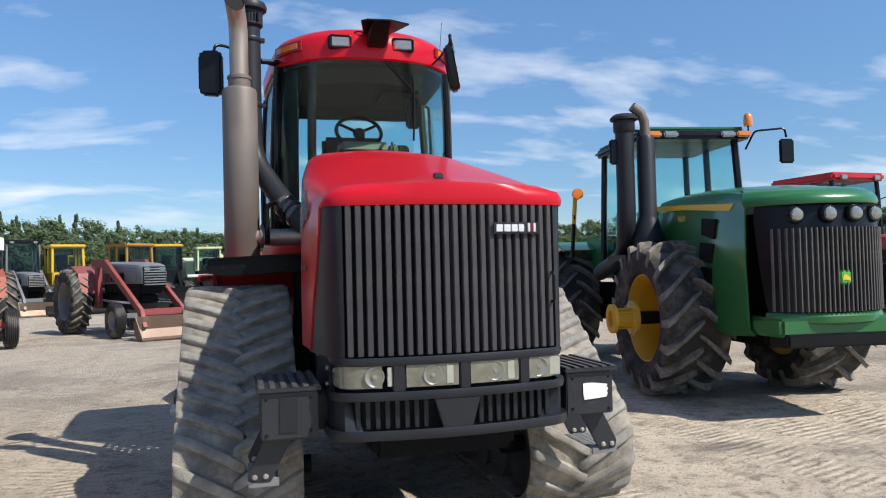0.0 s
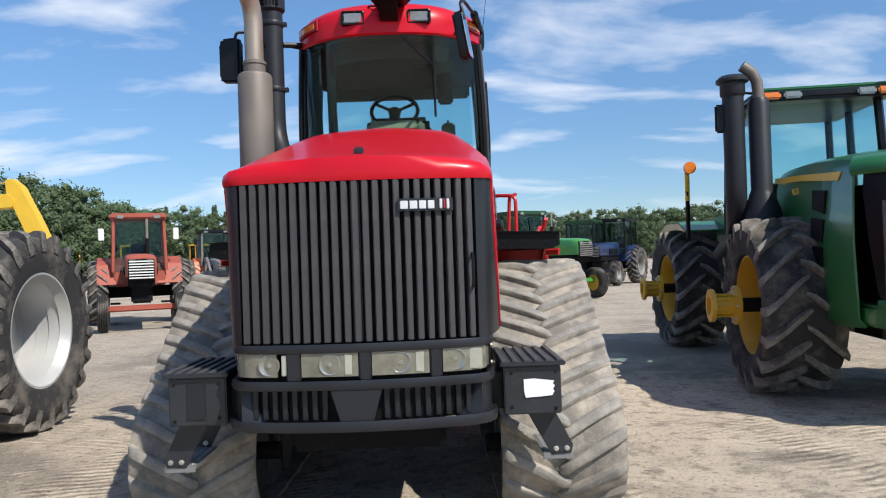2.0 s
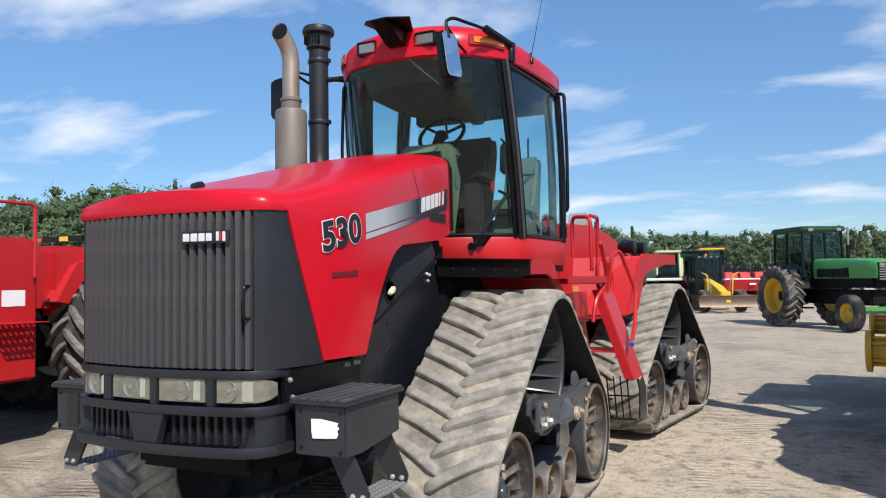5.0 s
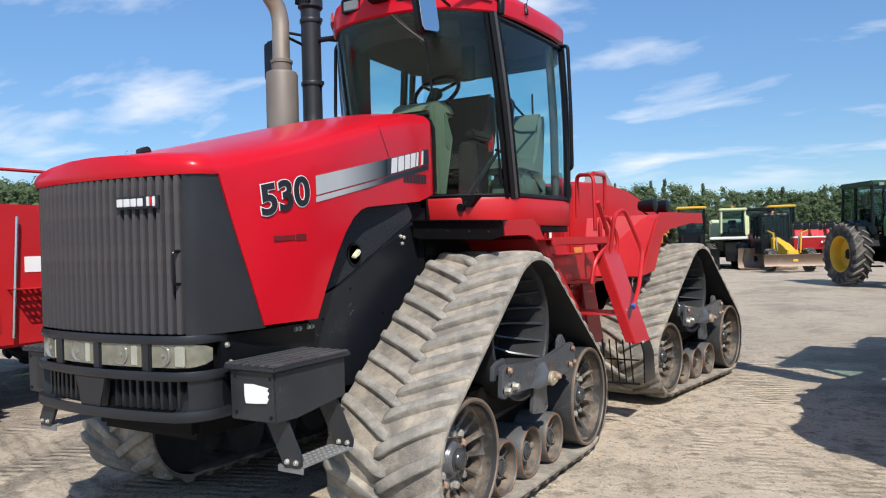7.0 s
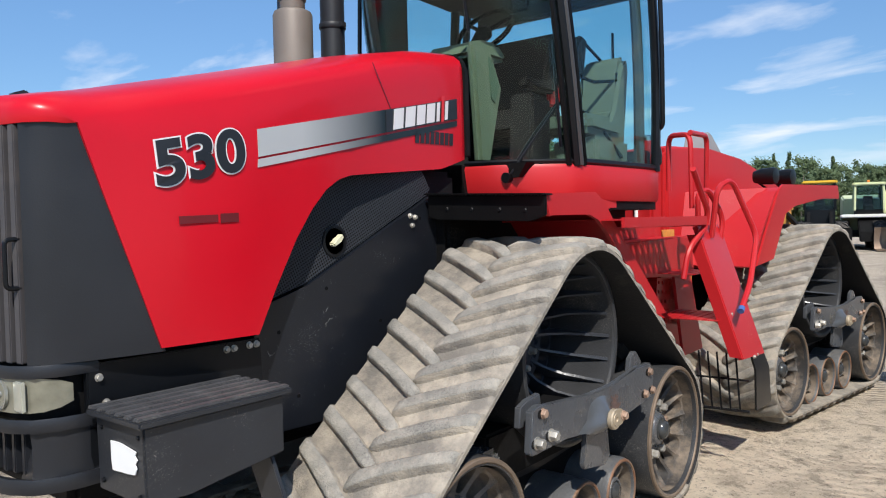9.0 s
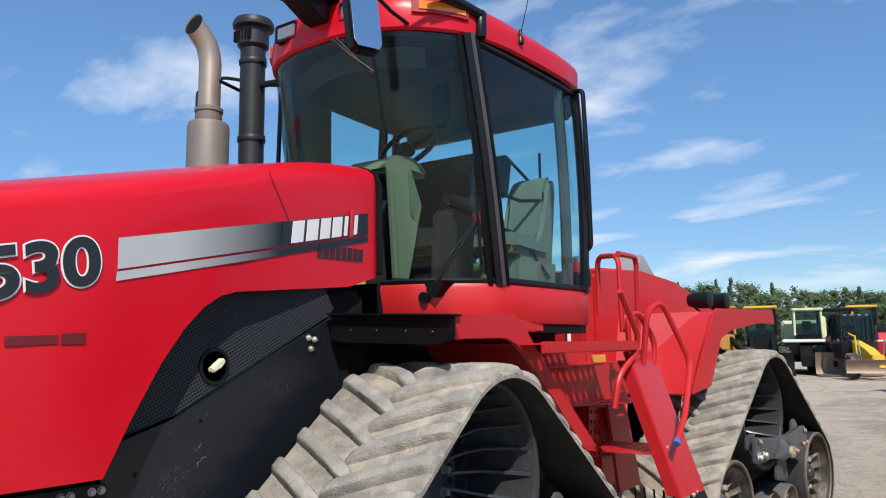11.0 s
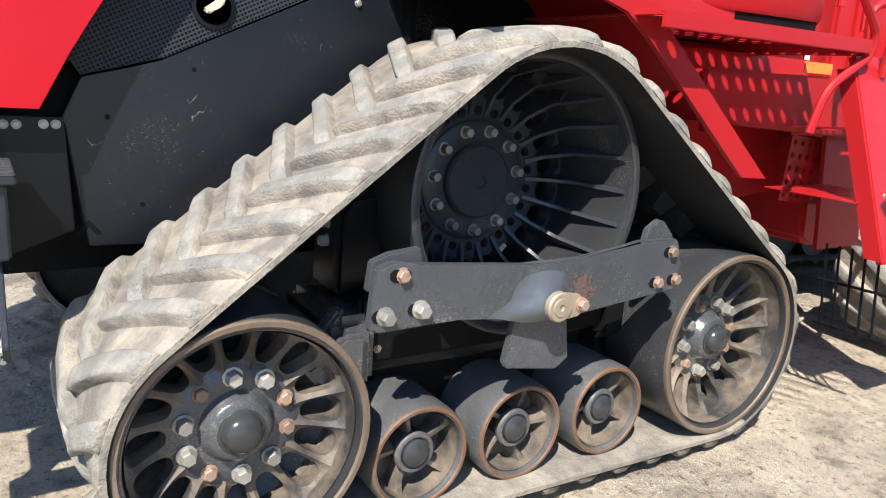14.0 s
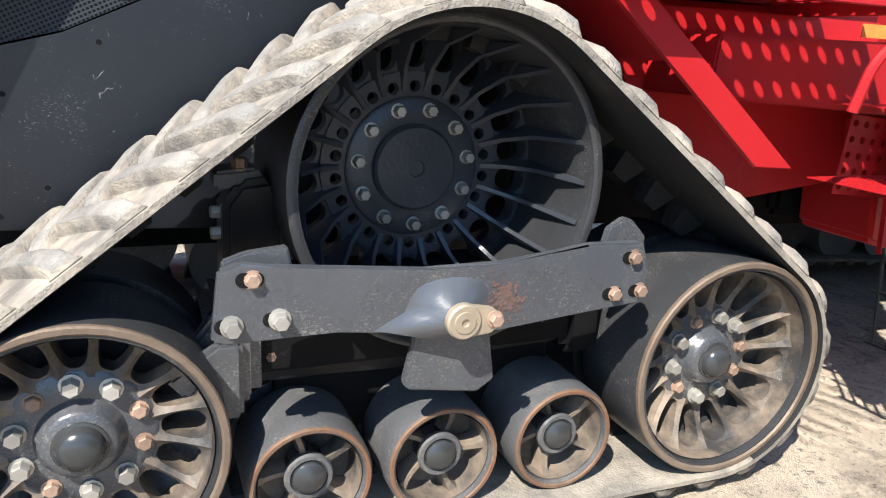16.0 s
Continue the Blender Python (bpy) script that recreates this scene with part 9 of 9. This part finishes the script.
# ---- woods round the yard: crowns of many small leaf clumps ----
def woods():
    rnd = random.Random(11)
    verts, faces = [], []
    tv, tf = [], []
    def tree(x, y, h, pine):
        lean = rnd.uniform(-0.05, 0.05)
        r0 = 0.012 * h + 0.05
        base = len(tv)
        for k in range(4):
            f = k / 3
            rr = r0 * (1 - 0.75 * f)
            for a in range(5):
                tv.append((x + lean * h * f + rr * math.cos(a * 1.257), y + rr * math.sin(a * 1.257), h * 0.86 * f))
        for k in range(3):
            for a in range(5):
                tf.append((base + 5 * k + a, base + 5 * k + (a + 1) % 5, base + 5 * (k + 1) + (a + 1) % 5, base + 5 * (k + 1) + a))
        lobes = []
        if pine:
            for k in range(9):
                f = 0.22 + 0.78 * k / 8
                w = (1 - f) * 0.22 * h + 0.22
                for j in range(4):
                    a = rnd.uniform(0, 6.283)
                    lobes.append((x + lean * h * f + w * 0.6 * math.cos(a), y + w * 0.6 * math.sin(a), h * f, w * 0.66, max(w * 0.36, 0.066 * h)))
        else:
            for k in range(26):
                f = rnd.uniform(0.06, 0.96)
                w = 0.30 * h * math.sin(math.pi * min(0.97, max(0.12, f * 0.92))) * rnd.uniform(0.5, 1.15)
                a = rnd.uniform(0, 6.283)
                s = rnd.uniform(0.07, 0.125) * h
                lobes.append((x + lean * h * f + w * math.cos(a) * 0.8, y + w * math.sin(a) * 0.8, h * f, s, s * 0.8))
        for lx, ly, lz, sr, sz in lobes:
            # a closed lump of foliage, then leaf sprays on its skin
            b = len(verts)
            seed = rnd.uniform(0, 50)
            ring = []
            for k in range(4):
                ph = math.pi * (k + 0.5) / 4
                for a in range(6):
                    th = 2 * math.pi * (a + 0.5 * (k % 2)) / 6
                    q = Vector((math.sin(ph) * math.cos(th), math.sin(ph) * math.sin(th), math.cos(ph)))
                    f = 0.46 + 0.26 * noise.noise(q * 1.7 + Vector((seed, 0, 0)))
                    verts.append((lx + q.x * sr * f, ly + q.y * sr * f, max(0.1, lz + q.z * sz * f)))
            for k in range(3):
                for a in range(6):
                    faces.append((b + 6 * k + a, b + 6 * (k + 1) + a, b + 6 * (k + 1) + (a + 1) % 6, b + 6 * k + (a + 1) % 6))
            faces.append(tuple(b + a for a in range(6))); faces.append(tuple(b + 18 + a for a in range(5, -1, -1)))
            for _ in range(46):
                q = Vector((rnd.gauss(0, 1), rnd.gauss(0, 1), rnd.gauss(0, 1))).normalized()
                f = rnd.uniform(0.50, 1.15)
                c = Vector((lx + sr * q.x * f, ly + sr * q.y * f, max(0.2, lz + sz * q.z * f)))
                d1 = (q.cross(Vector((rnd.gauss(0, 1), rnd.gauss(0, 1), rnd.gauss(0, 1)))) + q * rnd.uniform(-0.4, 0.4)).normalized()
                d2 = (d1.cross(q) + q * rnd.uniform(-0.5, 0.5)).normalized()
                s = rnd.uniform(0.08, 0.17) * (0.7 + h / 20)
                b = len(verts)
                verts.extend((c + d1 * s, c + d2 * s * 0.7, c - d1 * s, c - d2 * s * 0.7))
                faces.append((b, b + 1, b + 2, b + 3))
    # how steeply the tree tops stand over eye level, by compass angle
    tops = ((-70, 0.085), (-60, 0.095), (-56, 0.112), (-51, 0.126), (-42, 0.132), (-34, 0.130), (-29, 0.110), (-24, 0.086), (-16, 0.073), (-11, 0.068), (-6, 0.059), (8, 0.058), (62, 0.062))
    for az in np.arange(-70, 62, 0.57):
        near = az < -24
        for row in range(3):
            rr = (70 if near else 112) + row * 5 + rnd.uniform(-2.5, 2.5)
            if az > 6:
                rr += 25
            a = radians(az + rnd.uniform(-0.4, 0.4))
            h = 1.4 + 1.07 * lerp_table(tops, az) * rr
            tree(1.0 + rr * math.sin(a), rr * math.cos(a), h * (0.72, 0.90, 0.98)[row] * (0.97 + 0.09 * noise.noise((az * 0.35, row * 3.0, 1.0)) + rnd.uniform(-0.05, 0.03)), rnd.random() < 0.12)
    me = bpy.data.meshes.new("woods")
    me.from_pydata(verts, [], faces)
    tm = bpy.data.meshes.new("trunks")
    tm.from_pydata(tv, [], tf)
    return me, tm


LEAF, ln, ll, lb = tree_of("leaf_clumps")
l_g = ln.new("ShaderNodeNewGeometry")
l_r = ln.new("ShaderNodeValToRGB")
# greens lightened and kept close: the distant haze is put into the colour
l_r.color_ramp.elements[0].color, l_r.color_ramp.elements[1].color = (0.118, 0.165, 0.086, 1), (0.170, 0.225, 0.118, 1)
l_t = ln.new("ShaderNodeTexNoise"); l_t.inputs["Scale"].default_value = 0.12
l_c = ln.new("ShaderNodeTexCoord"); ll.new(l_c.outputs["Object"], l_t.inputs["Vector"])
l_m = ln.new("ShaderNodeMath"); l_m.operation = "MULTIPLY_ADD"; l_m.inputs[1].default_value = 0.55
ll.new(l_g.outputs["Random Per Island"], l_m.inputs[0]); 
l_s = ln.new("ShaderNodeMath"); l_s.operation = "MULTIPLY_ADD"; l_s.inputs[1].default_value, l_s.inputs[2].default_value = 1.6, -0.6
ll.new(l_t.outputs["Fac"], l_s.inputs[0]); ll.new(l_s.outputs[0], l_m.inputs[2])
ll.new(l_m.outputs[0], l_r.inputs[0]); ll.new(l_r.outputs[0], lb.inputs["Base Color"])
lb.inputs["Roughness"].default_value = 0.85
lb.inputs["Specular IOR Level"].default_value = 0.15
l_tr = ln.new("ShaderNodeBsdfTranslucent"); ll.new(l_r.outputs[0], l_tr.inputs["Color"])
l_mx = ln.new("ShaderNodeMixShader"); l_mx.inputs[0].default_value = 0.42
ll.new(lb.outputs[0], l_mx.inputs[1]); ll.new(l_tr.outputs[0], l_mx.inputs[2]); ll.new(l_mx.outputs[0], ln["Material Output"].inputs[0])
crown, trunks = woods()
crown.materials.append(LEAF)
trunks.materials.append(surf("grey_bark", (0.22, 0.20, 0.17), 0.9, 0, 0.2, 2.0, 0.2))
wd = tagged(new("woods", crown), "green mixed woods along the yard's far edge", "trees", kind="stuff")
tk = new("trunks", trunks); tk.parent = wd
under = bmesh.new()
rnd2 = random.Random(4)
rows = []
for z in (0.0, 1.2, 2.4):
    rows.append([(1.0 + (84 if az < -24 else 126 if az < 6 else 150) * math.sin(radians(az)), (84 if az < -24 else 126 if az < 6 else 150) * math.cos(radians(az)), z * rnd2.uniform(0.7, 1.3)) for az in np.arange(-72, 64, 2.0)])
part("undergrowth", grid(rows, bm=under, thick=0.3), surf("deep_undergrowth", (0.04, 0.065, 0.022), 0.95, 0, 0.5, 0.8, 0.3, 4), wd)
